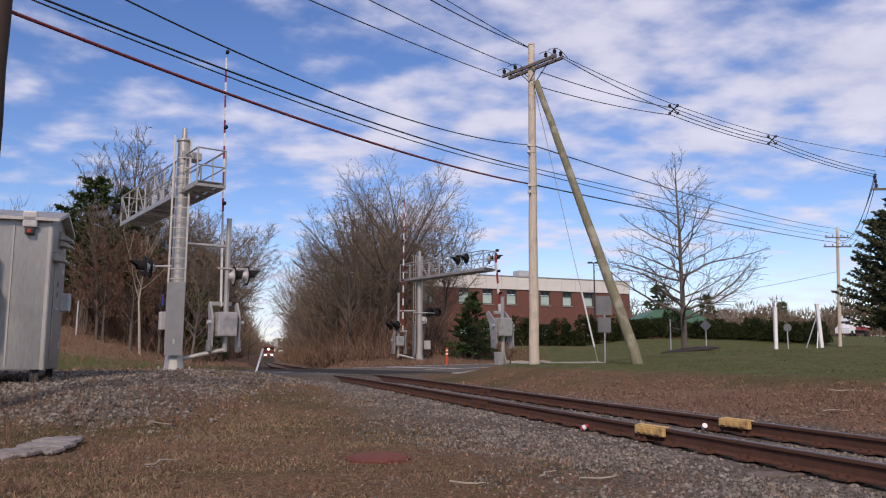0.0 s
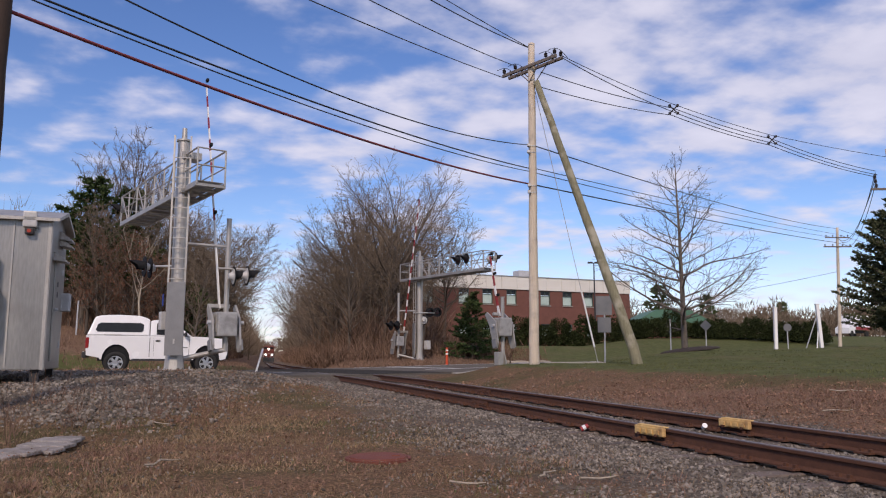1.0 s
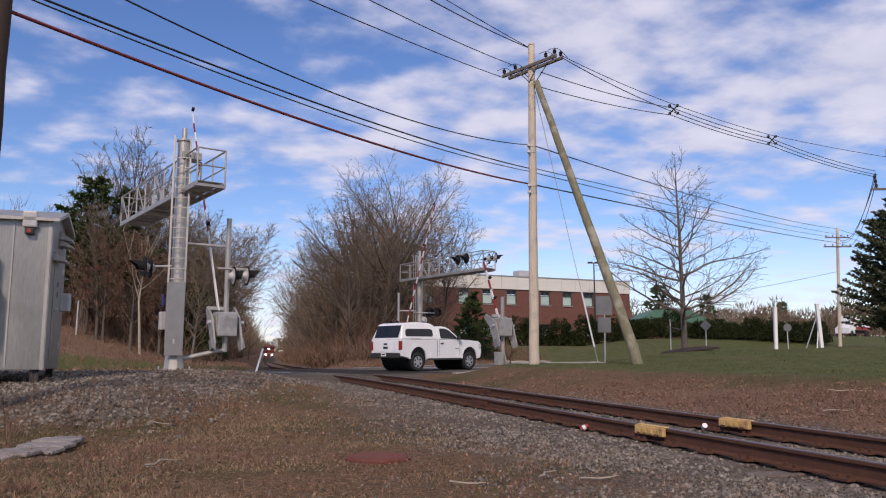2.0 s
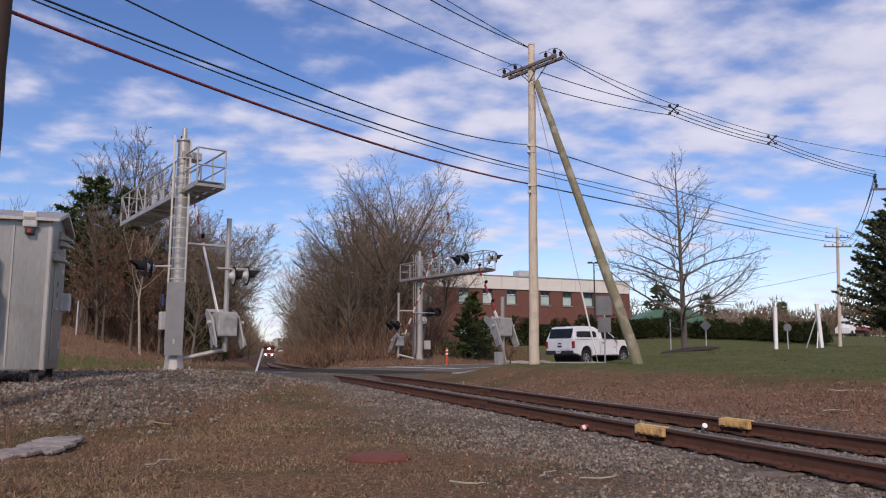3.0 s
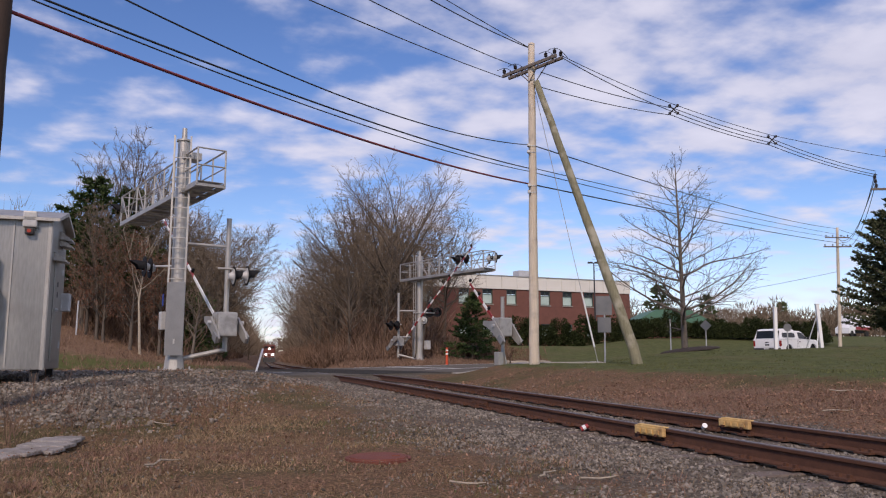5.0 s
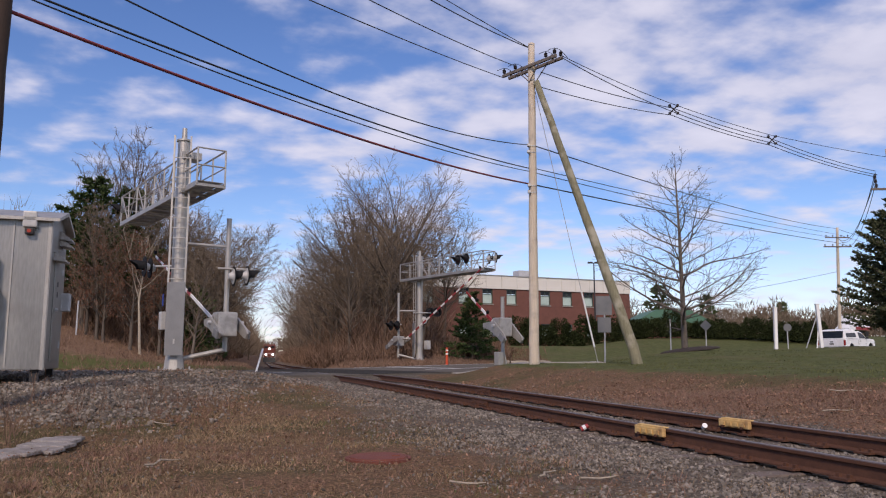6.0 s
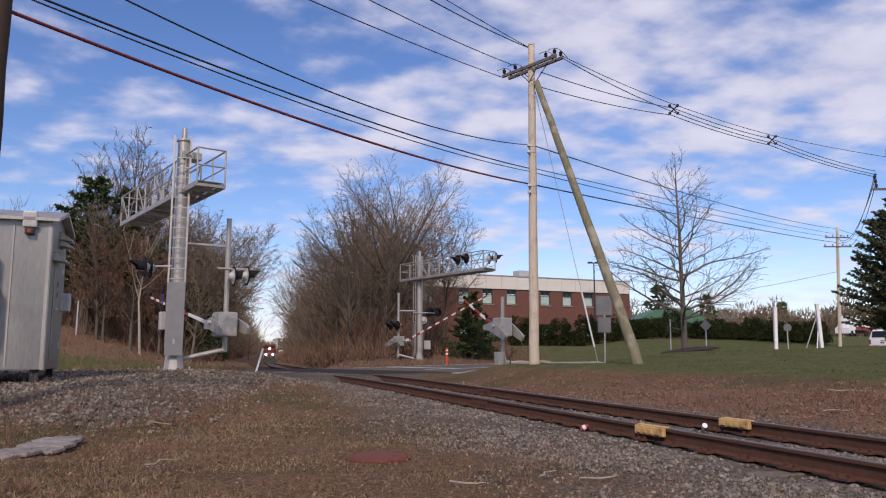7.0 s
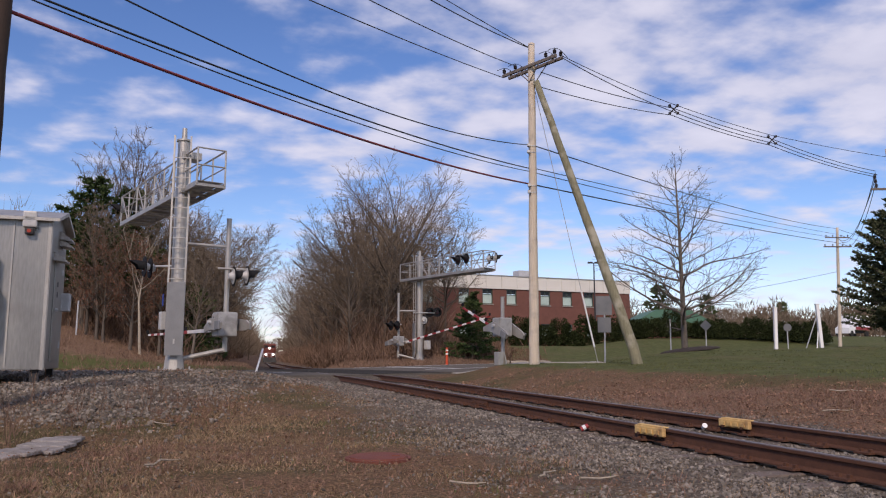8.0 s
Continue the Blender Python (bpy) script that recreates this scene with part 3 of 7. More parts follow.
def make_main_pole():
    base = Vector((3.36, 28.5, 0.22))
    th = wood_pole("utility_pole", "tall pale weathered wooden utility pole with double crossarm", base, (3.43, 28.5, 12.6), 0.19, 0.125, POLEWOOD)
    up = Vector((0.07, 0, 11.42))
    # the crossarm pair runs towards the camera's right
    along = Vector((2.03, -2.45, 0.0)).normalized()
    side = Vector((-along.y, along.x, 0))
    ang = math.atan2(along.y, along.x)
    for s in (-1, 1):
        bm = B()
        box(bm, 0, 0, 0, 2.85, 0.09, 0.115, bevel=0.01)
        part("crossarm", bm, ARMWOOD, th, m=Matrix.Translation(up + side * 0.17 * s) @ Matrix.Rotation(ang, 4, "Z"))
        for e in (-1, 1):
            bm = B()
            rod(bm, up + along * 0.62 * e + side * 0.2 * s, up + Vector((0, 0, -0.62)) + side * 0.14 * s, 0.02, n=6)
            part("arm_brace", bm, ARMWOOD, th)
    for e in (-1.34, -0.72, 0.9, 1.34):
        for s in (-1, 1):
            insulator(th, up + along * e + side * 0.17 * s + Vector((0, 0, 0.12)))
    for e in (-1.34, -0.72, 0.9, 1.34):
        bm = B()
        prev = None
        for k in range(7):
            t = k / 6
            q = up + along * e + side * (0.55 - 1.1 * t) + Vector((0, 0, 0.12 + 0.22 * math.sin(math.pi * t)))
            if prev is not None:
                rod(bm, prev, q, 0.012, n=5)
            prev = q
        part("jumper_wire", bm, WIRE, th)
    bm = B()
    rod(bm, (0.07, 0, 12.30), (0.07, 0, 12.42), 0.135, 0.05, 12)
    part("pole_cap", bm, GALV, th)
    for h, r in ((8.0, 0.17), (8.25, 0.17), (6.45, 0.18), (6.7, 0.18)):
        bm = B()
        rod(bm, (0.04, 0, h), (0.04, 0, h + 0.03), r * 0.93, n=12)
        box(bm, -0.12, -0.18, h + 0.03, 0.1, 0.14, 0.1)
        part("cable_clamp", bm, GALV, th)
    # pale riser and ground conduit
    br = wood_pole("brace_pole", "leaning greenish timber brace pole against the utility pole", (7.0, 27.5, 0.15), (3.58, 28.3, 11.0), 0.20, 0.115, BRACEWOOD)
    bm = B()
    rod(bm, Vector((3.60, 28.28, 10.85)) - Vector((7.0, 27.5, 0.15)), Vector((3.45, 28.5, 10.8)) - Vector((7.0, 27.5, 0.15)), 0.03, n=8)
    part("through_bolt", bm, RUST, br)
    # guy wire with its pale guard
    a, b = Vector((6.1, 30.6, 0.35)), Vector((3.5, 28.6, 11.0))
    g = thing("guy_wire", "thin steel guy wire with a pale plastic guard", "guy wire", Matrix.Translation(a))
    bm = B()
    rod(bm, (0, 0, 0), b - a, 0.012, n=5)
    part("strand", bm, GALV, g)
    bm = B()
    rod(bm, (b - a) * 0.055, (b - a) * 0.26, 0.032, n=8)
    part("guard", bm, WHITE_POST, g, "pale plastic guy guard")


def cable(name, label, a, b, sag, r, mat=WIRE, n=28, group="overhead cables"):
    """A hanging cable between two places, in short straight pieces."""
    a, b = Vector(a), Vector(b)
    pts = [a.lerp(b, i / n) - Vector((0, 0, 4 * sag * (i / n) * (1 - i / n))) for i in range(n + 1)]
    v, f = [], []
    k = 6
    for i, p in enumerate(pts):
        d = (pts[min(i + 1, n)] - pts[max(i - 1, 0)]).normalized()
        s = d.cross(Vector((0, 0, 1))).normalized()
        u = s.cross(d)
        for j in range(k):
            t = 2 * math.pi * j / k
            v.append(p + (s * math.cos(t) + u * math.sin(t)) * r)
        if i:
            for j in range(k):
                o, q = (i - 1) * k + j, (i - 1) * k + (j + 1) % k
                f.append((o, q, q + k, o + k))
    ob = raw(name, [tuple(q) for q in v], f, mat, smooth=True)
    return tagged(ob, label, "cable", group)


make_main_pole()
wood_pole("utility_pole", "dark creosoted wooden utility pole standing close by", (-6.72, 11.0, -0.1), (-6.62, 11.0, 11.5), 0.165, 0.12, DARKWOOD)


# ---- trees ----
def table(t, pairs):
    """Straight-line reading of a short table of pairs."""
    for (a, u), (b, v) in zip(pairs, pairs[1:]):
        if t <= b:
            return u + (v - u) * max(0.0, t - a) / (b - a)
    return pairs[-1][1]


OAK = dict(levels=4, trunk=0.56, fold=0.34, segs=[8, 9, 5, 2], wobble=[0.035, 0.085, 0.12, 0.12], up=[0.02, 0.012, 0.004, 0.0], tip=0.0085, gap=[0.030, 0.038, 0.021], start=[0.42, 0.16, 0.12],
           angle=[(32, 82), (32, 64), (32, 68)], lift=[0.04, 0.04, 0.02], ratio=[0.0, 0.47, 0.42], thin=[(0.45, 0.72), (0.38, 0.6), (0.45, 0.7)], twigs=4, reach=0.42, shrink=0.62,
           profile=[(0.0, 0.05), (0.20, 0.07), (0.28, 0.24), (0.42, 0.34), (0.60, 0.385), (0.78, 0.345), (0.91, 0.235), (1.0, 0.09)])
FAN = dict(OAK, trunk=0.5, profile=[(0.0, 0.08), (0.15, 0.10), (0.25, 0.34), (0.45, 0.45), (0.65, 0.45), (0.82, 0.37), (0.94, 0.22), (1.0, 0.08)])
SLIM = dict(levels=4, trunk=0.86, segs=[10, 7, 4, 2], wobble=[0.04, 0.08, 0.11, 0.11], up=[0.02, 0.022, 0.015, 0.0], tip=0.0085, gap=[0.030, 0.046, 0.028], start=[0.25, 0.18, 0.12],
            angle=[(34, 70), (28, 56), (28, 60)], lift=[0.06, 0.06, 0.04], ratio=[0.0, 0.48, 0.44], thin=[(0.4, 0.62), (0.4, 0.62), (0.45, 0.7)], twigs=4, reach=0.38, shrink=0.35,
            profile=[(0.0, 0.03), (0.15, 0.05), (0.3, 0.15), (0.55, 0.22), (0.78, 0.215), (0.92, 0.14), (1.0, 0.05)])
LAWN = dict(levels=4, trunk=0.985, segs=[13, 11, 6, 3], wobble=[0.022, 0.10, 0.12, 0.12], up=[0.0, 0.020, 0.016, 0.01], tip=0.0058, gap=[0.0235, 0.038, 0.021], start=[0.13, 0.14, 0.12],
            angle=[(62, 92), (30, 56), (30, 58)], lift=[0.0, 0.05, 0.05], ratio=[0.0, 0.46, 0.5], thin=[(0.34, 0.62), (0.42, 0.66), (0.5, 0.75)], twigs=0, reach=0.4, shrink=0.1, slender=0.0125,
            profile=[(0.0, 0.02), (0.10, 0.14), (0.20, 0.34), (0.31, 0.415), (0.48, 0.385), (0.66, 0.30), (0.82, 0.17), (0.94, 0.07), (1.0, 0.02)])
FAR_OAK, FAR_SLIM = dict(OAK, levels=3, twigs=8, reach=0.8), dict(SLIM, levels=3, twigs=8, reach=0.7)
SNAG = dict(levels=3, trunk=0.98, segs=[9, 6, 3], wobble=[0.07, 0.10, 0.10], up=[0.02, 0.06, 0.03], tip=0.010, gap=[0.085, 0.10], start=[0.40, 0.3],
            angle=[(24, 50), (25, 50)], lift=[0.1, 0.1], ratio=[0.0, 0.5], thin=[(0.45, 0.7), (0.4, 0.6)], twigs=0, reach=0.3, shrink=0.3,
            profile=[(0.0, 0.05), (0.4, 0.16), (0.7, 0.22), (0.92, 0.12), (1.0, 0.03)])


def branching(rng, height, radius, p):
    """A trunk whose limbs fan out and rise until they meet the crown's outline, and fork down to twigs."""
    lines = []
    shift = Vector((radius * 91, 3.7, 1.3))

    def inside(q):
        t = q.z / height
        if t > 1.0:
            return False
        lump = 0.97 + 0.30 * noise.noise(Vector((q.x, q.y, q.z)) * (3.2 / height) + shift)
        return math.hypot(q.x, q.y) < height * table(t, p["profile"]) * lump

    def reach(q, d):
        L = height * 0.03
        while L < height and inside(q + (d + Vector((0, 0, 0.22))).normalized() * L):
            L += height * 0.025
        return L

    def limb(start, d, length, r0, level):
        n = p["segs"][level]
        step = length / n
        pts, rad = [start.copy()], [r0]
        w = p["wobble"][level]
        for i in range(n):
            d = (d + Vector((rng.gauss(0, w), rng.gauss(0, w), rng.gauss(0, w * 0.7) + p["up"][level]))).normalized()
            pts.append(pts[-1] + d * step)
            rad.append(max(p["tip"], r0 * (1 - (0.84 if level else 1 - p["shrink"] * 0.5) * (i + 1) / n)))
            if level and i and not inside(pts[-1]):
                break
        lines.append((level, pts, rad))
        if level + 1 >= p["levels"]:
            return
        n = len(pts) - 1
        full, first = step * n, p["start"][level]
        count = max(2, int(round(full / (p["gap"][level] * height))))
        turn = rng.uniform(0, 6.28)
        for k in range(count):
            t = first + (0.985 - first) * (k + rng.uniform(0.1, 0.9)) / count
            i = min(int(t * n), n - 1)
            u = t * n - i
            q = pts[i].lerp(pts[i + 1], u)
            axis = (pts[i + 1] - pts[i]).normalized()
            side = axis.orthogonal().normalized()
            turn += 2.4 + rng.gauss(0, 0.35)
            side = side * math.cos(turn) + axis.cross(side) * math.sin(turn)
            late = (t - first) / (1 - first)
            a = radians(rng.uniform(*p["angle"][level])) * (1 - (p.get("fold", 0.5) if level == 0 else 0.25) * late)
            nd = axis * math.cos(a) + side * math.sin(a)
            nd.z += p["lift"][level]
            nd.normalize()
            if level == 0:
                L = reach(q, nd) * rng.uniform(0.82, 1.06)
            else:
                L = full * p["ratio"][level] * (1 - 0.45 * t) * rng.uniform(0.6, 1.2)
            r = (rad[i] * (1 - u) + rad[i + 1] * u) * rng.uniform(*p["thin"][level])
            if level == 0:
                r = min(r, p.get("slender", 0.022) * L + 0.01)
            limb(q, nd, max(L, 0.018 * height), max(p["tip"], r), level + 1)

    limb(Vector((0, 0, -0.3)), Vector((0, 0, 1)), height * p["trunk"], radius, 0)
    return lines


def fine_twigs(rng, lines, level, per, reach, width=0.0065):
    """The last, countless twigs as single slivers that leave the thinnest limbs."""
    v, f = [], []
    for lv, pts, rad in lines:
        if lv < level:
            continue
        n = per if lv > level else per * 2
        for _ in range(n):
            i = rng.randrange(len(pts) - 1)
            q = pts[i].lerp(pts[i + 1], rng.random())
            axis = (pts[i + 1] - pts[i]).normalized()
            d = (axis + Vector((rng.gauss(0, .55), rng.gauss(0, .55), rng.gauss(0, .4) + 0.15))).normalized() * reach * rng.uniform(0.4, 1.2)
            s = d.cross(Vector((rng.gauss(0, 1), rng.gauss(0, 1), rng.gauss(0, 1)))).normalized() * width
            o = len(v)
            v += [tuple(q - s), tuple(q + s), tuple(q + d)]
            f.append((o, o + 1, o + 2))
    return v, f


def bare_tree(seed, height, radius, p, label, mat=BARK, twig=TWIG, leaves=0, m=None, name="bare_tree", group="bare woodland trees"):
    rng = random.Random(seed)
    lines = branching(rng, height, radius, p)
    th = thing(name, label, "tree", m, group)
    v, f = tubes([l for l in lines if l[0] <= 1], (8, 6))
    raw("trunk", v, f, mat, th, smooth=True)
    v, f = tubes([l for l in lines if l[0] > 1], (4, 4, 4, 3, 3))
    raw("crown", v, f, twig, th)
    if p.get("twigs"):
        v, f = fine_twigs(rng, lines, p["levels"] - 2, p["twigs"], p["reach"])
        tagged(raw("twig_spray", v, f, twig, th), kind="stuff")
    if leaves:
        tips = [l[1][k] for l in lines if l[0] >= 2 for k in (-1, -2)]
        v, f = [], []
        for _ in range(leaves):
            q = rng.choice(tips) + Vector((rng.gauss(0, .15), rng.gauss(0, .15), rng.gauss(0, .15)))
            a, b = Vector((rng.gauss(0, 1), rng.gauss(0, 1), rng.gauss(0, 1))).normalized() * 0.07, Vector((rng.gauss(0, 1), rng.gauss(0, 1), rng.gauss(0, 1))).normalized() * 0.06
            o = len(v)
            v += [tuple(q - a), tuple(q + b), tuple(q + a), tuple(q - b)]
            f.append((o, o + 1, o + 2, o + 3))
        raw("dry_leaves", v, f, LEAF_BROWN, th, "clinging russet leaves")
    return th


def stand(kinds, places):
    """Copies of the first trees of each kind over a list of (kind, x, y, scale)."""
    used = set()
    for i, (k, x, y, s) in enumerate(places):
        rr = random.Random(100 + i)
        m = Matrix.Translation((x, y, gz(x, y) - 0.05)) @ Matrix.Rotation(rr.uniform(0, 6.28), 4, "Z")
        src = kinds[k]
        if k not in used:
            used.add(k)
            src.matrix_basis = m @ Matrix.Diagonal((s, s, s * rr.uniform(0.95, 1.05), 1))
        else:
            c = copy_thing(src, m)
            c.scale = (s, s, s * rr.uniform(0.95, 1.05))


WOOD_LABEL = "leafless grey-brown woodland tree in a dense roadside stand"
KINDS = {
    "a": bare_tree(1, 15.0, 0.25, OAK, WOOD_LABEL), "b": bare_tree(2, 14.0, 0.22, OAK, WOOD_LABEL),
    "c": bare_tree(3, 16.0, 0.29, OAK, WOOD_LABEL), "d": bare_tree(4, 11.0, 0.15, SLIM, WOOD_LABEL),
    "e": bare_tree(5, 9.0, 0.12, SLIM, WOOD_LABEL), "o": bare_tree(6, 11.0, 0.18, SLIM, "oak sapling with clinging russet leaves at the wood's edge", leaves=2300, name="oak_tree"),
    "g": bare_tree(8, 14.0, 0.22, FAR_OAK, WOOD_LABEL), "h": bare_tree(9, 10.0, 0.14, FAR_SLIM, WOOD_LABEL),
    "f": bare_tree(7, 9.6, 0.17, FAN, WOOD_LABEL),
}


def wood_places():
    rng = random.Random(11)
    # the large crowns that make the outline right of the line
    out = [("a", -3.3, 57, 1.04), ("c", -6.2, 64, 1.0), ("b", 0.0, 61, 0.82), ("c", -5.4, 59.5, 0.84), ("b", -7.4, 60, 0.88), ("a", -9.4, 68, 0.86), ("c", -5.5, 73, 0.98), ("b", -3.2, 70, 1.05), ("a", -13.0, 79, 0.86),
           ("b", -10.6, 74, 0.92), ("c", -15.0, 90, 0.82), ("b", -17.4, 99, 0.98), ("a", -19.5, 112, 0.98), ("b", -23.5, 126, 1.05), ("c", -27.0, 145, 1.0), ("a", -32, 165, 1.1), ("d", -18.5, 104, 1.0), ("c", -9.0, 82, 1.0)]
    for y, n in ((54, 3), (60, 3), (68, 3), (78, 3), (90, 3), (104, 2), (120, 2)):
        tx = float(track_x(y))
        for k in range(n):
            x = tx + 4.6 + k * 2.9 + rng.uniform(-1, 1)
            if x < -1.0:
                out.append((rng.choice("deed"), x, y + rng.uniform(-2.5, 2.5), rng.uniform(0.55, 0.95)))
    # left of the line
    out += [("d", -19.0, 44.5, 1.13), ("d", -20.3, 45.5, 0.98), ("d", -17.6, 45, 0.98), ("d", -16.2, 46, 0.86), ("f", -13.0, 44.5, 0.98), ("f", -15.0, 49, 0.98), ("f", -16.2, 44.5, 0.92), ("b", -16.6, 55, 0.70), ("b", -18.0, 60, 0.7),
            ("o", -18.6, 40.2, 0.52), ("o", -17.4, 39.6, 0.50), ("o", -16.1, 39.8, 0.54), ("o", -14.9, 40.6, 0.50), ("o", -19.6, 41.5, 0.48), ("d", -22.5, 52, 0.9), ("b", -20.5, 68, 0.7), ("a", -24.0, 78, 0.7), ("b", -27.5, 90, 0.75)]
    for y, n in ((41, 4), (46, 4), (52, 4), (60, 3), (70, 3), (84, 3), (100, 2), (120, 2)):
        tx = float(track_x(y))
        for k in range(n):
            x = tx - 5.2 - k * 2.7 + rng.uniform(-1, 1)
            out.append((rng.choice("dedeoe" if y < 60 else "de"), x, y + rng.uniform(-2, 2), rng.uniform(0.55, 0.9)))
    # keep the cutting clear
    clear = []
    for k, x, y, s in out:
        t = float(track_x(y))
        if y > 77:
            k = {"a": "g", "b": "g", "c": "g", "d": "h", "e": "h"}.get(k, k)
        clear.append((k, max(x, t + 4.4) if x > t else min(x, t - 4.6), y, s))
    return clear


stand(KINDS, wood_places())
lawn_tree = bare_tree(21, 10.6, 0.17, LAWN, "leafless spreading shade tree on the lawn in a mulch bed", mat=BARK, twig=BARK_DARK, m=Matrix.Translation((11.95, 38.3, gz(11.95, 38.3))), name="shade_tree", group="lawn trees")
bare_tree(27, 6.9, 0.085, SNAG, "pale barkless dead tree at the wood's edge", mat=BARK_PALE, twig=BARK_PALE, m=Matrix.Translation((-15.3, 39.2, gz(-15.3, 39.2))), name="dead_tree", group="")


# ---- crossing signals ----
def flasher(parent, at, heading, s=1.0, m0=None):
    """A round signal lamp that faces along heading (degrees): black disc and hood, red lens, pale housing behind."""
    m = (m0 or Matrix()) @ Matrix.Translation(at) @ Matrix.Rotation(radians(heading), 4, "Z")
    bm = B()
    rod(bm, (-0.012 * s, 0, 0), (0.012 * s, 0, 0), 0.30 * s, n=24)
    # open hood over the upper half
    n, r0, r1 = 14, 0.175 * s, 0.155 * s
    ring = []
    for i in range(n + 1):
        a = radians(-25 + 230 * i / n)
        reach = 0.42 * s * (0.45 + 0.55 * max(0, math.sin(a)))
        ring.append([bm.verts.new((x, math.cos(a) * r, math.sin(a) * r)) for x, r in ((0.0, r0), (reach, r0), (reach, r1), (0.0, r1))])
    for p, q in zip(ring, ring[1:]):
        for k in range(4):
            bm.faces.new((p[k], q[k], q[(k + 1) % 4], p[(k + 1) % 4]))
    bm.faces.new(ring[0])
    bm.faces.new(list(reversed(ring[-1])))
    head = part("signal_head", bm, BLACK, parent, "black signal disc with hood", m=m)
    bm = B()
    rod(bm, (0.013 * s, 0, 0), (0.035 * s, 0, 0), 0.15 * s, 0.13 * s, 20)
    part("lens", bm, LENS, head, "dark red lens")
    bm = B()
    rod(bm, (-0.024 * s, 0, 0), (-0.0125 * s, 0, 0), 0.235 * s, n=24)
    rod(bm, (-0.15 * s, 0, 0), (-0.024 * s, 0, 0), 0.08 * s, 0.16 * s, 18)
    part("housing", bm, LENS_BACK, head, "pale grey lamp housing", smooth=False)
    return head


def pipe_part(name, parent, a, b, r, mat=GALV, n=10, label=""):
    bm = B()
    rod(bm, a, b, r, n=n)
    return part(name, bm, mat, parent, label)


def cantilever(m, height, arm, back, side, plate_side, label):
    """A signal mast with a walkway arm. Local x runs along the arm, out over the road."""
    th = thing("cantilever_signal", label, "railway signal", m, "cantilever crossing signals")
    bm = B()
    k = 8
    for i in range(k):
        rod(bm, (0, 0, height * i / k), (0, 0, height * (i + 1) / k), 0.215 - 0.035 * i / k, 0.215 - 0.035 * (i + 1) / k, 20)
    bmesh.ops.remove_doubles(bm, verts=bm.verts, dist=1e-4)
    part("mast", bm, ALUMINIUM, th, smooth=False)
    bm = B()
    rod(bm, (0, 0, height), (0, 0, height + 0.05), 0.22, n=20)
    rod(bm, (0, 0, height + 0.05), (0, 0, height + 0.42), 0.085, 0.07, 14)
    part("mast_cap", bm, ALUMINIUM, th)
    bm = B()
    box(bm, 0, 0, 0.03, 0.85, 0.85, 0.06, bevel=0.01)
    rod(bm, (0, 0, 0.06), (0, 0, 0.62), 0.30, 0.235, 8)
    part("base_casting", bm, ALUMINIUM, th, "flared cast aluminium base")
    for a in range(4):
        c, s = math.cos(a * math.pi / 2 + .785), math.sin(a * math.pi / 2 + .785)
        bm = B()
        rod(bm, (0.48 * c, 0.48 * s, 0.0), (0.48 * c, 0.48 * s, 0.14), 0.025, n=6)
        part("anchor_bolt", bm, GALV, th)
    bm = B()
    box(bm, 0, 0, -0.12, 1.1, 1.1, 0.28, bevel=0.02)
    part("footing", bm, CONCRETE, th, "square concrete footing")
    # ladder on the side that faces the track's near side
    lx, ly = plate_side
    lad = Vector((lx, ly, 0)).normalized()
    perp = Vector((-lad.y, lad.x, 0))
    bm = B()
    for s in (-0.23, 0.23):
        q = lad * 0.34 + perp * s
        box(bm, 0, 0, height / 2 + 0.35, 0.03, 0.05, height - 0.5, m=Matrix.Translation(q) @ Matrix.Rotation(math.atan2(lad.y, lad.x), 4, "Z"))
    ladder = part("ladder", bm, ALUMINIUM, th, "aluminium ladder up the mast")
    rung = None
    for i in range(int((height - 2.4) / 0.3)):
        h = 2.35 + 0.3 * i
        a, b = lad * 0.34 - perp * 0.23, lad * 0.34 + perp * 0.23
        if rung is None:
            rung = pipe_part("rung", ladder, a, b, 0.016, ALUMINIUM, 6)
            rung.matrix_basis = Matrix.Translation((0, 0, h))
        else:
            o = new("rung", rung.data)
            o.parent, o.matrix_basis = ladder, Matrix.Translation((0, 0, h))
    bm = B()
    box(bm, 0, 0, 0, 0.03, 0.50, 2.1, m=Matrix.Translation(lad * 0.375 + Vector((0, 0, 1.5))) @ Matrix.Rotation(math.atan2(lad.y, lad.x), 4, "Z"), bevel=0.006)
    part("climbing_guard", bm, GREY_PLATE, th, "grey steel climbing guard")
    bm = B()
    box(bm, 0, 0, 0, 0.012, 0.05, 0.14, m=Matrix.Translation(lad * 0.40 + Vector((0, 0, 0.85))) @ Matrix.Rotation(math.atan2(lad.y, lad.x), 4, "Z"), bevel=0.003)
    part("latch", bm, LENS_BACK, th)
    # walkway
    zf, w = 5.33, 0.82
    y0 = side
    L0, L1 = -back, arm
    bm = B()
    for s in (-w / 2, w / 2):
        box(bm, (L0 + L1) / 2, y0 + s, zf, L1 - L0, 0.06, 0.15, bevel=0.008)
    for i in range(int((L1 - L0) / 0.75) + 1):
        box(bm, L0 + 0.03 + i * 0.75, y0, zf - 0.02, 0.05, w, 0.08)
    part("walkway_frame", bm, ALUMINIUM, th)
    bm = B()
    n = int((L1 - L0) / 0.16)
    for i in range(n):
        box(bm, L0 + 0.08 + i * (L1 - L0 - 0.1) / n, y0, zf + 0.085, 0.13, w - 0.08, 0.02)
    tagged(part("grating", bm, GREY_PLATE, th, "grey walkway grating"), kind="stuff")
    # handrails, posts and braces on both sides
    post = brace = None
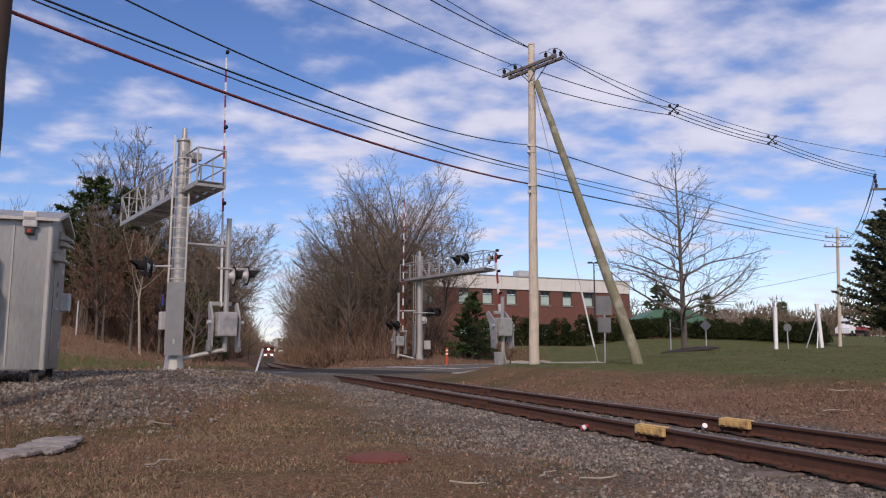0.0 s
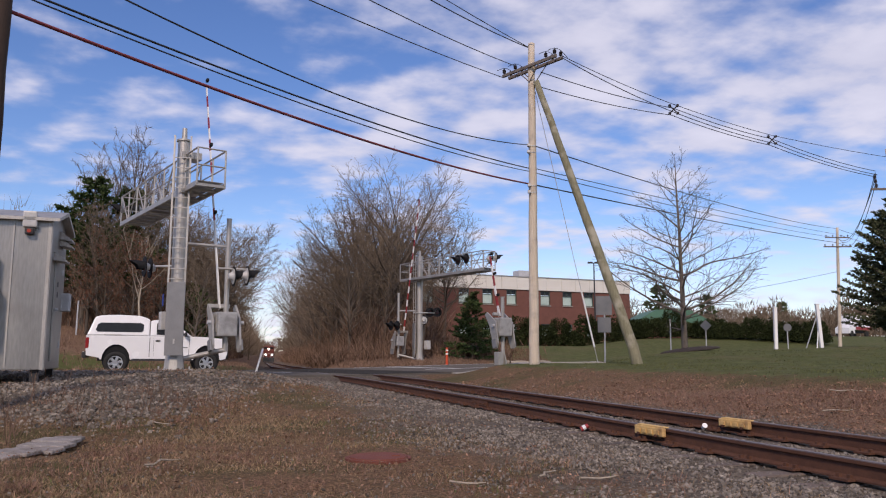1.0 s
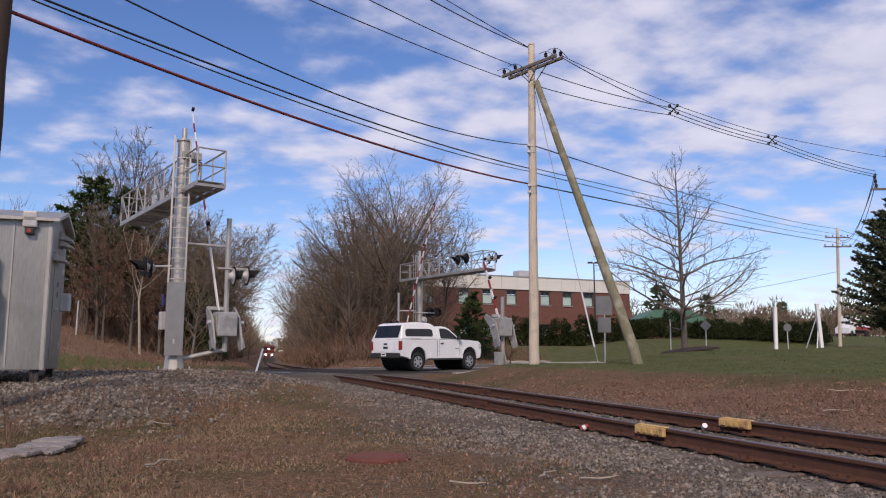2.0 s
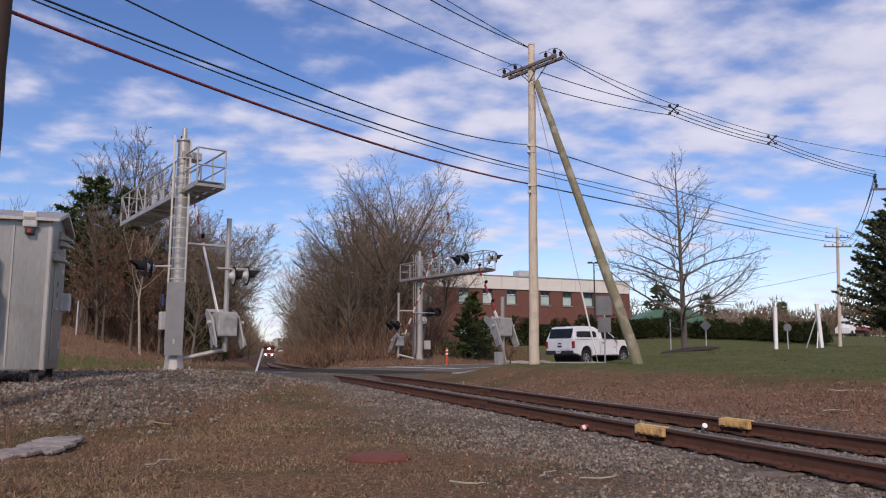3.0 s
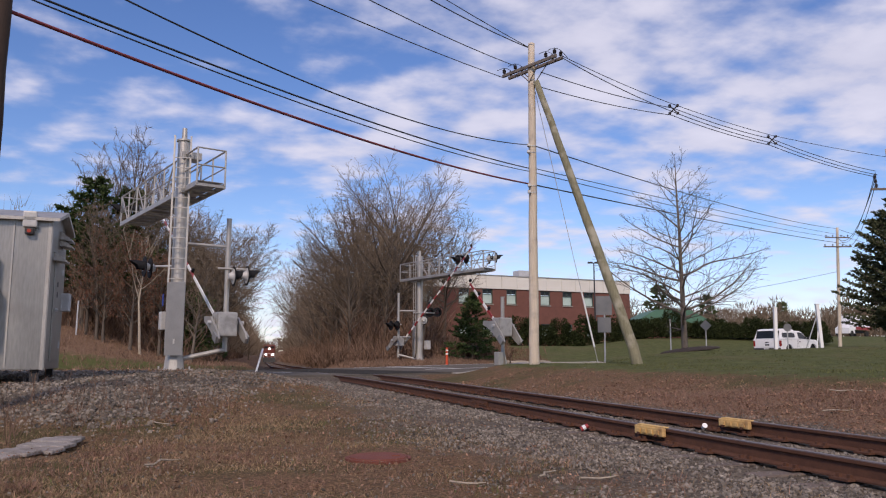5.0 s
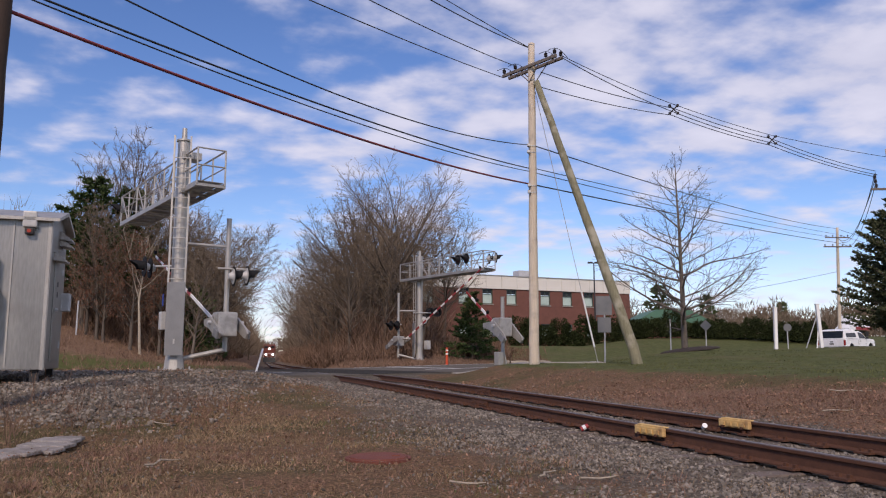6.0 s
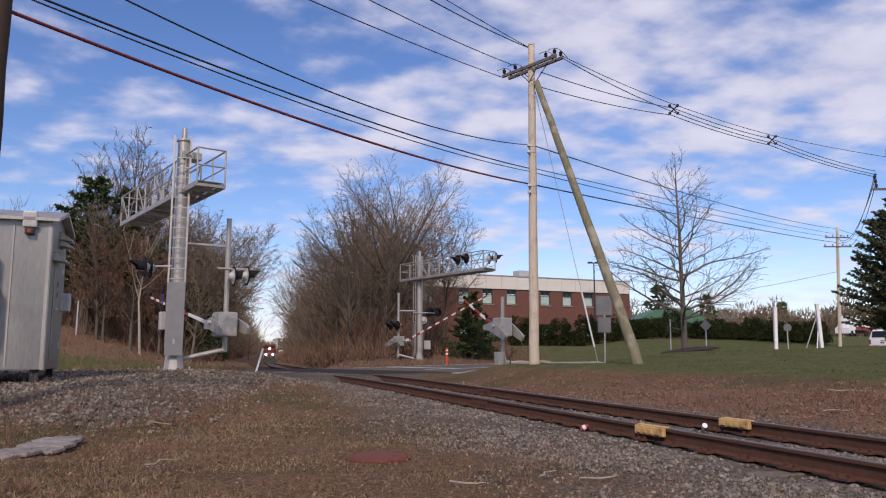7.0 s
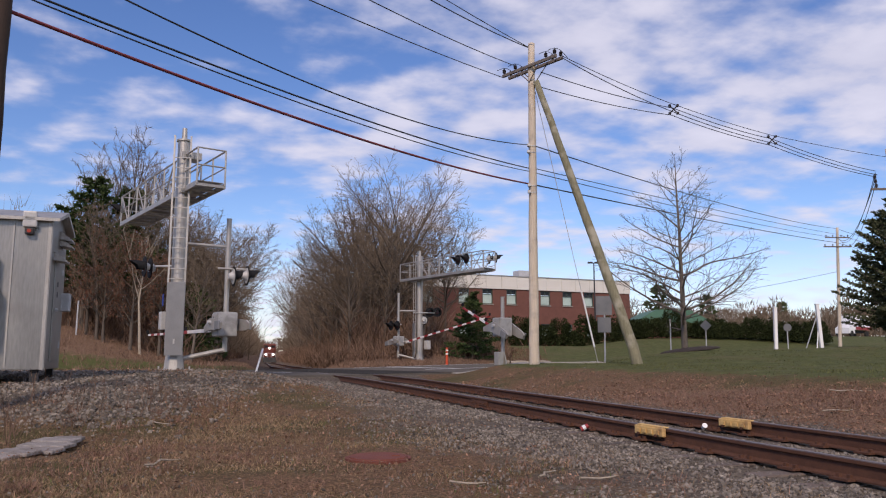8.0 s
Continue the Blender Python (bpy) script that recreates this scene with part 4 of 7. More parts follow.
    for s in (-w / 2, w / 2):
        for h in (0.55, 1.05):
            pipe_part("handrail", th, (L0, y0 + s, zf + h), (L1, y0 + s, zf + h), 0.028 if h > 1 else 0.02, ALUMINIUM, 8)
        k = int((L1 - L0) / 1.02)
        for i in range(k + 1):
            x = L0 + (L1 - L0) * i / k
            pm = Matrix.Translation((x, y0 + s, zf))
            if post is None:
                post = pipe_part("rail_post", th, (0, 0, 0), (0, 0, 1.05), 0.026, ALUMINIUM, 8)
                post.matrix_basis = pm
            else:
                o = new("rail_post", post.data)
                o.parent, o.matrix_basis = th, pm
            if 0.2 < x < L1 - 0.7:
                up = 1 if i % 2 else -1
                bm_ = Matrix.Translation((x + 0.5 * (L1 - L0) / k, y0 + s, zf + 0.52)) @ Matrix.Rotation(up * radians(43), 4, "Y")
                if brace is None:
                    brace = pipe_part("truss_brace", th, (0, 0, -0.70), (0, 0, 0.70), 0.024, ALUMINIUM, 6)
                    brace.matrix_basis = bm_
                else:
                    o = new("truss_brace", brace.data)
                    o.parent, o.matrix_basis = th, bm_
    for x in (L0, L1):
        for h in (0.55, 1.05):
            pipe_part("end_rail", th, (x, y0 - w / 2, zf + h), (x, y0 + w / 2, zf + h), 0.024, ALUMINIUM, 8)
    # brackets that hold the arm to the mast
    for h in (0.0, 1.05):
        bm = B()
        box(bm, 0, y0 * 0.45, zf + h, 0.50, abs(y0) + 0.15, 0.22, bevel=0.015)
        part("mast_bracket", bm, ALUMINIUM, th)
    return th, zf


def heading_of(d):
    return math.degrees(math.atan2(d[1], d[0]))


NEAR_ARM = (-0.585, 0.811)
NEAR_M = Matrix.Translation((-7.79, 22.5, 0.16)) @ Matrix.Rotation(radians(heading_of(NEAR_ARM)), 4, "Z")
near_sig, zf = cantilever(NEAR_M, 6.82, 7.45, 1.3, -0.42, (-0.72, 0.30), "tall weathered aluminium cantilever signal mast with walkway arm and ladder")
for dy in (-0.28, 0.35):
    flasher(near_sig, (7.65, -0.42 + dy, zf + 0.62), 75, 1.0)
flasher(near_sig, (7.25, -0.95, zf + 0.62), 258)
# lamp on a short arm beside the mast
pipe_part("lamp_arm", near_sig, (0.0, 0.15, 3.05), (0.55, 0.75, 3.05), 0.03)
flasher(near_sig, (0.50, 0.68, 3.0), 88, 1.0)
flasher(near_sig, (0.20, 0.92, 3.0), 88, 1.0)
bm = B()
box(bm, 0.1, 0.36, 1.45, 0.25, 0.16, 0.52, bevel=0.02)
part("junction_box", bm, LENS_BACK, near_sig, "pale grey junction box")
bm = B()
box(bm, 0.12, 0.37, 2.05, 0.05, 0.02, 0.34)
part("notice_plate", bm, material("blue_notice_enamel", (0.03, 0.06, 0.30), (0.05, 0.09, 0.38), bump=0), near_sig, "small blue notice plate")

FAR_ARM = (0.587, -0.81)
FAR_M = Matrix.Translation((-1.48, 48.6, 0.02)) @ Matrix.Rotation(radians(heading_of(FAR_ARM)), 4, "Z")
far_sig, zf = cantilever(FAR_M, 6.75, 7.1, 1.5, -0.1, (-0.3, -0.9), "weathered aluminium cantilever signal across the road with paired lamps")
for x in (4.85, 5.65):
    flasher(far_sig, (x, -0.62, zf + 0.72), 262)
for x in (6.35, 6.95):
    flasher(far_sig, (x, 0.50, zf + 0.72), 66)
pipe_part("lamp_arm", far_sig, (0.0, -0.5, 3.2), (0.6, 0.75, 3.2), 0.03)
for dx, dy in ((0.35, 0.55), (0.65, 0.9), (0.15, 0.2)):
    flasher(far_sig, (dx, dy, 3.25 if dy > .3 else 2.75), -20 if dy > .3 else 160)
bm = B()
box(bm, 0.2, 0.45, 1.2, 0.35, 0.3, 0.55, bevel=0.03)
part("junction_box", bm, LENS_BACK, far_sig, "pale grey junction box")


def crossing_gate(base, d, pivot_z, arm_len, post_top, label, stripe=0.42, box_size=(0.55, 0.62, 0.72), arm_side=-0.42, drop=0.2, mid=0.5, plain=0):
    """A gate on its post. Local x points along the lowered arm. Returns the thing and its keyed arm."""
    m = Matrix.Translation(base) @ Matrix.Rotation(radians(heading_of(d)), 4, "Z")
    th = thing("crossing_gate", label, "crossing gate", m, "crossing gates")
    bm = B()
    rod(bm, (0, 0, 0), (0, 0, post_top), 0.075, n=14)
    rod(bm, (0, 0, post_top), (0, 0, post_top + 0.03), 0.085, n=14)
    part("post", bm, ALUMINIUM, th)
    sx, sy, sz = box_size
    bm = B()
    box(bm, 0, 0.02, pivot_z - 0.05, sx, sy, sz, bevel=0.05)
    housing = part("mechanism_box", bm, CAST, th, "dull cast aluminium gate mechanism box")
    bm = B()
    box(bm, 0, sy / 2 + 0.035, pivot_z - 0.02, sx * 0.8, 0.02, sz * 0.75, bevel=0.008)
    part("cover", bm, ALUMINIUM, housing)
    bm = B()
    box(bm, 0.05, sy / 2 + 0.055, pivot_z + 0.1, 0.05, 0.03, 0.16, bevel=0.01)
    part("latch", bm, GREY_PLATE, housing)
    bm = B()
    box(bm, 0.03, sy / 2 + 0.05, pivot_z - 0.18, 0.14, 0.012, 0.10)
    part("label_plate", bm, WHITE_POST, housing, "small white label plate")
    rod_bm = B()
    rod(rod_bm, (0, -sy / 2 - 0.25, pivot_z), (0, sy / 2 + 0.25, pivot_z), 0.06, n=12)
    part("shaft", rod_bm, GALV, th)
    # the arm with its two weighted support arms
    bm = B()
    for s in (arm_side, -arm_side * 0.95):
        prism(bm, [(-0.85, -0.20), (-0.62, -0.24), (0.1, -0.14 - drop * 0.4), (0.55, -0.08 - drop), (0.62, 0.07 - drop), (0.12, 0.13), (-0.70, 0.06), (-0.88, -0.03)], s - 0.03, s + 0.03)
    arm = part("gate_arm", bm, ALUMINIUM, th, "counterweighted gate arm bracket")
    for s in (arm_side, -arm_side * 0.95):
        bm = B()
        box(bm, -0.68, s + math.copysign(0.06, s), -0.10, 0.34, 0.06, 0.24, bevel=0.012)
        part("counterweight", bm, GREY_PLATE, arm, "grey steel counterweight")
    bm = B()
    box(bm, 0.58, arm_side * mid, -drop, 0.12, abs(arm_side) * (1.6 - mid) + 0.1, 0.10, bevel=0.01)
    part("arm_yoke", bm, ALUMINIUM, arm)
    n = int((arm_len - 0.5) / stripe)
    for i in range(n):
        x0, x1 = 0.5 + i * stripe, 0.5 + (i + 1) * stripe
        h = 0.115 - 0.045 * i / n
        bm = B()
        box(bm, (x0 + x1) / 2, arm_side * mid - 0.02, -drop, x1 - x0, 0.035, h)
        red = i % 2 and i >= plain
        part("red_stripe" if red else "white_stripe", bm, RED_STRIPE if red else WHITE_STRIPE, arm)
    for x in (arm_len * 0.42, arm_len * 0.70, arm_len - 0.12):
        bm = B()
        box(bm, x, arm_side * mid - 0.02, 0.12 - drop, 0.10, 0.09, 0.14, bevel=0.02)
        part("arm_lamp", bm, BLACK, arm, "small dark arm lamp")
    return th, arm


GATE_DIR = (-0.57, 0.82)
near_gate, near_arm = crossing_gate((-6.50, 23.05, 0.72), GATE_DIR, 0.86, 8.75, 3.98, "aluminium crossing gate with long red and white arm beside the mast", box_size=(0.55, 0.6, 0.72), arm_side=0.42, mid=0.25, plain=6)
loc = near_gate.matrix_basis.inverted()


def local(mi, p):
    return mi @ Vector(p)


pipe_part("support_pipe", near_gate, local(loc, (-6.50, 23.05, 0.78)), local(loc, (-7.65, 22.55, 0.50)), 0.07, ALUMINIUM, 12, "bent aluminium support pipe")
pipe_part("cross_bar", near_gate, local(loc, (-6.50, 23.05, 3.86)), local(loc, (-7.7, 22.6, 3.92)), 0.045, ALUMINIUM)
pipe_part("lamp_bar", near_gate, local(loc, (-6.75, 22.9, 3.2)), local(loc, (-5.75, 23.15, 3.18)), 0.03, ALUMINIUM)
flasher(near_gate, local(loc, (-6.25, 22.85, 2.95)), 28 - heading_of(GATE_DIR))
flasher(near_gate, local(loc, (-5.88, 22.95, 2.98)), 28 - heading_of(GATE_DIR))

far_gate, far_arm = crossing_gate((-2.80, 48.5, 0.45), FAR_ARM, 1.06, 9.0, 4.0, "aluminium crossing gate with red and white arm at the woods' edge", box_size=(0.5, 0.55, 0.6), arm_side=0.42)
loc = far_gate.matrix_basis.inverted()
pipe_part("support_pipe", far_gate, local(loc, (-2.8, 48.5, 0.62)), local(loc, (-1.6, 48.6, 0.32)), 0.07, ALUMINIUM, 12, "aluminium support pipe")
pipe_part("cross_bar", far_gate, local(loc, (-2.8, 48.5, 3.35)), local(loc, (-1.5, 48.6, 3.35)), 0.05, ALUMINIUM)
for x in (-3.25, -2.85):
    flasher(far_gate, local(loc, (x, 48.2, 2.42)), 215 - heading_of(FAR_ARM))
pipe_part("lamp_bar", far_gate, local(loc, (-3.4, 48.45, 2.5)), local(loc, (-2.6, 48.45, 2.5)), 0.03, ALUMINIUM)

walk_gate, walk_arm = crossing_gate((2.32, 30.0, 0.12), (-0.57, 0.82), 1.62, 3.2, 2.72, "aluminium pedestrian crossing gate with short red and white arm", box_size=(0.5, 0.6, 0.72), arm_side=-0.42, drop=0.38)
bm = B()
box(bm, 0, 0, 0.03, 0.5, 0.5, 0.06, bevel=0.01)
for a in range(4):
    m = Matrix.Rotation(a * math.pi / 2, 4, "Z")
    prism(bm, [(0.07, 0.06), (0.24, 0.06), (0.075, 0.62)], -0.015, 0.015, m)
part("base_casting", bm, ALUMINIUM, walk_gate)
bm = B()
box(bm, -0.05, 0.26, 0.36, 0.28, 0.22, 0.5, bevel=0.02)
part("battery_box", bm, ALUMINIUM, walk_gate)


# ---- equipment house ----
def make_house():
    c = Vector((-7.21, 14.0, 0.0))
    a = math.atan2(-0.326, -0.945)                      # local x runs along the front to the left
    m = Matrix.Translation((c.x, c.y, 0.37)) @ Matrix.Rotation(a, 4, "Z")
    th = thing("equipment_house", "dull aluminium railway equipment house on short legs", "equipment house", m)
    W, D, H = 3.4, 2.0, 2.72
    # local y runs away from the front at the corner: negative after the half turn
    s = -1
    bm = B()
    box(bm, W / 2, s * D / 2, H / 2, W, D, H, bevel=0.012)
    body = part("body", bm, ALU_PANEL, th)
    bm = B()
    prism(bm, [(0.12, H - 0.02), (-D / 2, H + 0.26), (-D - 0.12, H - 0.02), (-D - 0.12, H + 0.04), (-D / 2, H + 0.33), (0.12, H + 0.04)], -0.14, W + 0.1, Matrix(((0, 1, 0, 0), (1, 0, 0, 0), (0, 0, 1, 0), (0, 0, 0, 1))))
    part("roof", bm, ALUMINIUM, th, "low pitched aluminium roof")
    bm = B()
    prism(bm, [(0.0, H - 0.01), (-D, H - 0.01), (-D / 2, H + 0.26)], 0.0, 0.03, Matrix(((0, 1, 0, 0), (1, 0, 0, 0), (0, 0, 1, 0), (0, 0, 0, 1))))
    part("gable", bm, ALU_PANEL, th)
    for x in (0.62, 1.24, 1.9, 2.6):
        bm = B()
        box(bm, x, 0.008, H / 2, 0.03, 0.014, H - 0.08, bevel=0.003)
        part("panel_seam", bm, ALUMINIUM, th)
    bm = B()
    box(bm, 0.03, 0.006, H / 2, 0.06, 0.016, H, bevel=0.004)
    box(bm, -0.006, s * 0.04, H / 2, 0.016, 0.08, H, bevel=0.004)
    part("corner_trim", bm, ALUMINIUM, th)
    # door in the end wall
    bm = B()
    box(bm, -0.012, s * 1.05, 1.12, 0.03, 0.95, 1.95, bevel=0.01)
    door = part("door", bm, ALU_PANEL, th)
    bm = B()
    box(bm, -0.06, s * 0.72, 1.12, 0.05, 0.18, 0.05, bevel=0.01)
    rod(bm, (-0.03, s * 0.72, 1.12), (-0.09, s * 0.72, 1.12), 0.025, n=8)
    part("door_handle", bm, CHROME, door, "steel lever handle")
    for h in (0.4, 1.2, 1.85):
        bm = B()
        rod(bm, (-0.03, s * 1.5, h), (-0.03, s * 1.5, h + 0.12), 0.02, n=8)
        part("hinge", bm, GALV, door)
    for yy, zz in ((0.62, 2.26), (1.25, 2.74), (1.32, 2.62)):
        bm = B()
        prism(bm, [(0.0, 0.16), (-0.22, 0.0), (-0.22, -0.03), (0.0, 0.0)], -0.24, 0.24, Matrix.Translation((0, s * yy, zz - 0.22)))
        part("vent_hood", bm, ALUMINIUM, th, "folded aluminium vent hood")
    for zz in (1.62, 1.42):
        bm = B()
        box(bm, -0.02, s * 0.95, zz, 0.02, 0.12, 0.10)
        part("notice_plate", bm, DARK_TRIM, th, "small dark notice plate")
    bm = B()
    box(bm, -0.09, s * 1.74, 1.32, 0.16, 0.26, 0.36, bevel=0.015)
    part("meter_box", bm, GALV, th)
    # boxes and the lamp on the front
    bm = B()
    box(bm, 1.02, 0.10, 1.72, 0.36, 0.18, 0.62, bevel=0.015)
    part("control_box", bm, GALV, th)
    bm = B()
    box(bm, 0.98, 0.12, 0.95, 0.42, 0.22, 0.95, bevel=0.015)
    part("power_box", bm, ALUMINIUM, th)
    bm = B()
    rod(bm, (1.05, 0.10, 1.42), (1.05, 0.10, 1.38), 0.05, n=8)
    rod(bm, (0.92, 0.13, 0.5), (0.92, 0.13, -0.2), 0.03, n=8)
    part("conduit", bm, GALV, th)
    bm = B()
    box(bm, 0.36, 0.07, 2.72, 0.24, 0.10, 0.30, bevel=0.03)
    lamp = part("wall_lamp", bm, LENS_BACK, th, "pale wall lamp housing")
    bm = B()
    box(bm, 0.36, 0.07, 2.50, 0.15, 0.10, 0.12, bevel=0.02)
    part("lamp_head", bm, DARK_TRIM, lamp)
    bm = B()
    rod(bm, (0.36, 0.12, 2.50), (0.36, 0.13, 2.50), 0.035, n=10)
    part("bulb", bm, glow("faint_red_indicator", (0.35, 0.05, 0.03), 0.05), lamp, "faint red indicator")
    for x, y in ((0.15, 0.15), (0.15, D - 0.15), (1.7, 0.15), (W - 0.2, 0.15), (W - 0.2, D - 0.15)):
        bm = B()
        box(bm, x, s * y, -0.17, 0.14, 0.14, 0.36)
        part("leg", bm, DARK_TRIM, th, "short dark steel leg")


make_house()


# ---- school-like brick building ----
def make_building():
    right = Vector((20.9, 86.0, 0))
    d = Vector((-0.911, -0.41, 0)).normalized()
    m = Matrix.Translation((right.x, right.y, 1.4)) @ Matrix.Rotation(math.atan2(d.y, d.x), 4, "Z")
    th = thing("brick_building", "long two-storey red brick building with a cream fascia", "building", m)
    L, D, H = 29.0, 16.0, 5.92
    wall_t = 0.4
    # local x runs left along the front; the inside lies at negative y
    windows = []
    for x in (5.5, 8.25, 11.0, 15.1, 17.9, 20.6, 24.6):
        windows.append((x, 4.36, 1.2, 1.5))
        windows.append((x, 0.9, 1.2, 1.5))
    windows.sort()
    bm = B()
    prev = 0.0
    xs = sorted({w[0] for w in windows})
    for x in xs + [None]:
        end = L if x is None else x - 0.6
        box(bm, (prev + end) / 2, -wall_t / 2, H / 2, end - prev, wall_t, H)
        if x is not None:
            for z0, z1 in ((0, 0.9), (2.4, 4.36), (5.86, H)):
                box(bm, x, -wall_t / 2, (z0 + z1) / 2, 1.2, wall_t, z1 - z0)
            prev = x + 0.6
    bmesh.ops.remove_doubles(bm, verts=bm.verts, dist=1e-4)
    part("front_wall", bm, BRICK, th)
    for nm, x, y, sx, sy in (("end_wall", wall_t / 2, -D / 2 - wall_t / 2, wall_t, D - wall_t), ("end_wall", L - wall_t / 2, -D / 2 - wall_t / 2, wall_t, D - wall_t), ("back_wall", L / 2, -D - wall_t / 2, L, wall_t)):
        bm = B()
        box(bm, x, y, H / 2, sx, sy, H)
        part(nm, bm, BRICK, th)
    bm = B()
    box(bm, L / 2, -D / 2, H + 1.2, L, D, 0.2)
    part("roof", bm, FASCIA, th)
    for i in range(16):
        bm = B()
        box(bm, (i + 0.5) * L / 16, 0.03, H + 0.67, L / 16 - 0.03, 0.16, 1.34, bevel=0.01)
        part("fascia_panel", bm, FASCIA, th, "cream metal fascia panel")
    bm = B()
    box(bm, -0.03, -D / 2, H + 0.67, 0.16, D, 1.34)
    part("end_fascia", bm, FASCIA, th)
    bm = B()
    box(bm, L / 2, 0.06, H + 1.38, L + 0.3, 0.24, 0.07)
    part("coping", bm, ALUMINIUM, th)
    for x, z, w, h in windows:
        bm = B()
        for sx in (-1, 1):
            box(bm, x + sx * (w / 2 - 0.04), -0.14, z + h / 2, 0.08, 0.1, h)
        for zz in (z + 0.04, z + h - 0.04):
            box(bm, x, -0.14, zz, w - 0.16, 0.1, 0.08)
        box(bm, x, -0.14, z + h * 0.66, w - 0.16, 0.08, 0.05)
        box(bm, x, -0.14, z + h * 0.84, 0.05, 0.08, h * 0.3)
        win = part("window", bm, WINDOW_FRAME, th, "dark green framed window")
        bm = B()
        box(bm, x, -0.17, z + h * 0.34, w - 0.16, 0.02, h * 0.68 - 0.08)
        part("pane", bm, WINDOW_GLASS, win)
        bm = B()
        box(bm, x, -0.17, z + h * 0.84, w - 0.16, 0.02, h * 0.32 - 0.08)
        part("pane", bm, TINTED, win)
        bm = B()
        box(bm, x, 0.02, z - 0.05, w + 0.1, 0.12, 0.08)
        part("sill", bm, CONCRETE, win)
    for x, s in ((12.2, 1.3), (24, 1.0)):
        bm = B()
        box(bm, x, -3.0, H + 1.3 + s * 0.4, s, s, s * 0.8, bevel=0.04)
        part("roof_unit", bm, GALV, th, "grey rooftop ventilation unit")


make_building()


# ---- cables ----
LEFT_POLE, FAR_POLE, SIDE_POLE = (-6.6, 11.0), (42.45, 82.0), (23.6, 41.0)
CAB = "thin black overhead cable sagging from pole to pole"
cable("overhead_cable", "thick dark red overhead cable strung between poles", (*LEFT_POLE, 5.80), (3.25, 28.4, 7.02), 0.30, 0.030, WIRE_RED)
cable("overhead_cable", CAB, (*LEFT_POLE, 6.20), (3.25, 28.4, 7.62), 0.25, 0.020)
cable("overhead_cable", CAB, (*LEFT_POLE, 6.12), (3.25, 28.4, 7.50), 0.30, 0.014)
cable("overhead_cable", CAB, (*LEFT_POLE, 6.90), (3.25, 28.4, 8.53), 0.65, 0.017)
cable("overhead_cable", CAB, (*LEFT_POLE, 8.10), (2.35, 29.5, 11.62), 0.15, 0.015)
cable("overhead_cable", CAB, (*LEFT_POLE, 9.15), (2.85, 29.0, 11.89), 0.30, 0.015)
cable("overhead_cable", CAB, (*LEFT_POLE, 10.40), (3.28, 28.4, 12.41), 0.45, 0.018)
cable("overhead_cable", CAB, (*LEFT_POLE, 10.55), (3.30, 28.4, 12.42), 0.20, 0.014)
cable("overhead_cable", CAB, (3.55, 28.5, 6.98), (*FAR_POLE, 12.56), 0.15, 0.026)
cable("overhead_cable", CAB, (3.55, 28.5, 8.50), (*FAR_POLE, 14.1), 0.45, 0.022)
cable("overhead_cable", CAB, (3.55, 28.5, 7.62), (*FAR_POLE, 13.5), 0.15, 0.016)
cable("overhead_cable", CAB, (3.55, 28.5, 7.45), (*FAR_POLE, 13.1), 0.25, 0.016)


def make_spacer_line():
    """The bundled line: from the crossarm to two spacers and on to the next pole."""
    S1, S2 = Vector((9.91, 31.9, 11.12)), Vector((15.6, 35.4, 10.76))
    E = Vector((*SIDE_POLE, 10.56))
    for i, (x, y, z) in enumerate(((4.42, 27.3, 11.55), (3.79, 28.6, 11.49), (3.56, 28.4, 10.87))):
        o = Vector((0, 0, (-0.22, 0.0, -0.30)[i]))
        w = Vector(((0.12, 0.0, -0.12)[i], 0, 0))
        cable("bundled_cable", CAB, (x, y, z), S1 + o + w, 0.12, 0.016, n=12)
        cable("bundled_cable", CAB, S1 + o + w, S2 + o + w, 0.10, 0.016, n=10)
        cable("bundled_cable", CAB, S2 + o + w, E + o + w, 0.14, 0.016, n=12)
    top = Vector((0, 0, 0.18))
    cable("messenger_cable", CAB, (4.43, 27.3, 11.62), S1 + top, 0.08, 0.013, n=12)
    cable("messenger_cable", CAB, S1 + top, S2 + top, 0.06, 0.013, n=10)
    cable("messenger_cable", CAB, S2 + top, E + Vector((0.72, 0, 0.78)), 0.05, 0.013, n=12)
    for s in (S1, S2):
        sp = thing("cable_spacer", "dark porcelain cable spacer clamped on the bundled line", "cable spacer", Matrix.Translation(s), "cable spacers")
        bm = B()
        for a in range(4):
            t = math.pi / 4 + a * math.pi / 2
            rod(bm, (0, 0, -0.05), (0.24 * math.cos(t), 0, -0.05 + 0.24 * math.sin(t)), 0.028, n=6)
        part("frame", bm, PORCELAIN, sp)
        for a in range(4):
            t = math.pi / 4 + a * math.pi / 2
            bm = B()
            box(bm, 0.24 * math.cos(t), 0, -0.05 + 0.24 * math.sin(t), 0.10, 0.14, 0.10, bevel=0.02)
            part("clamp", bm, PORCELAIN, sp)
    for k, dz in enumerate((0.0, 0.25, -0.25)):
        cable("slack_cable", CAB, (SIDE_POLE[0], SIDE_POLE[1], 10.2 + dz), (FAR_POLE[0] + 0.3 * k, FAR_POLE[1], 13.2 - 0.3 * k), 1.6, 0.020)


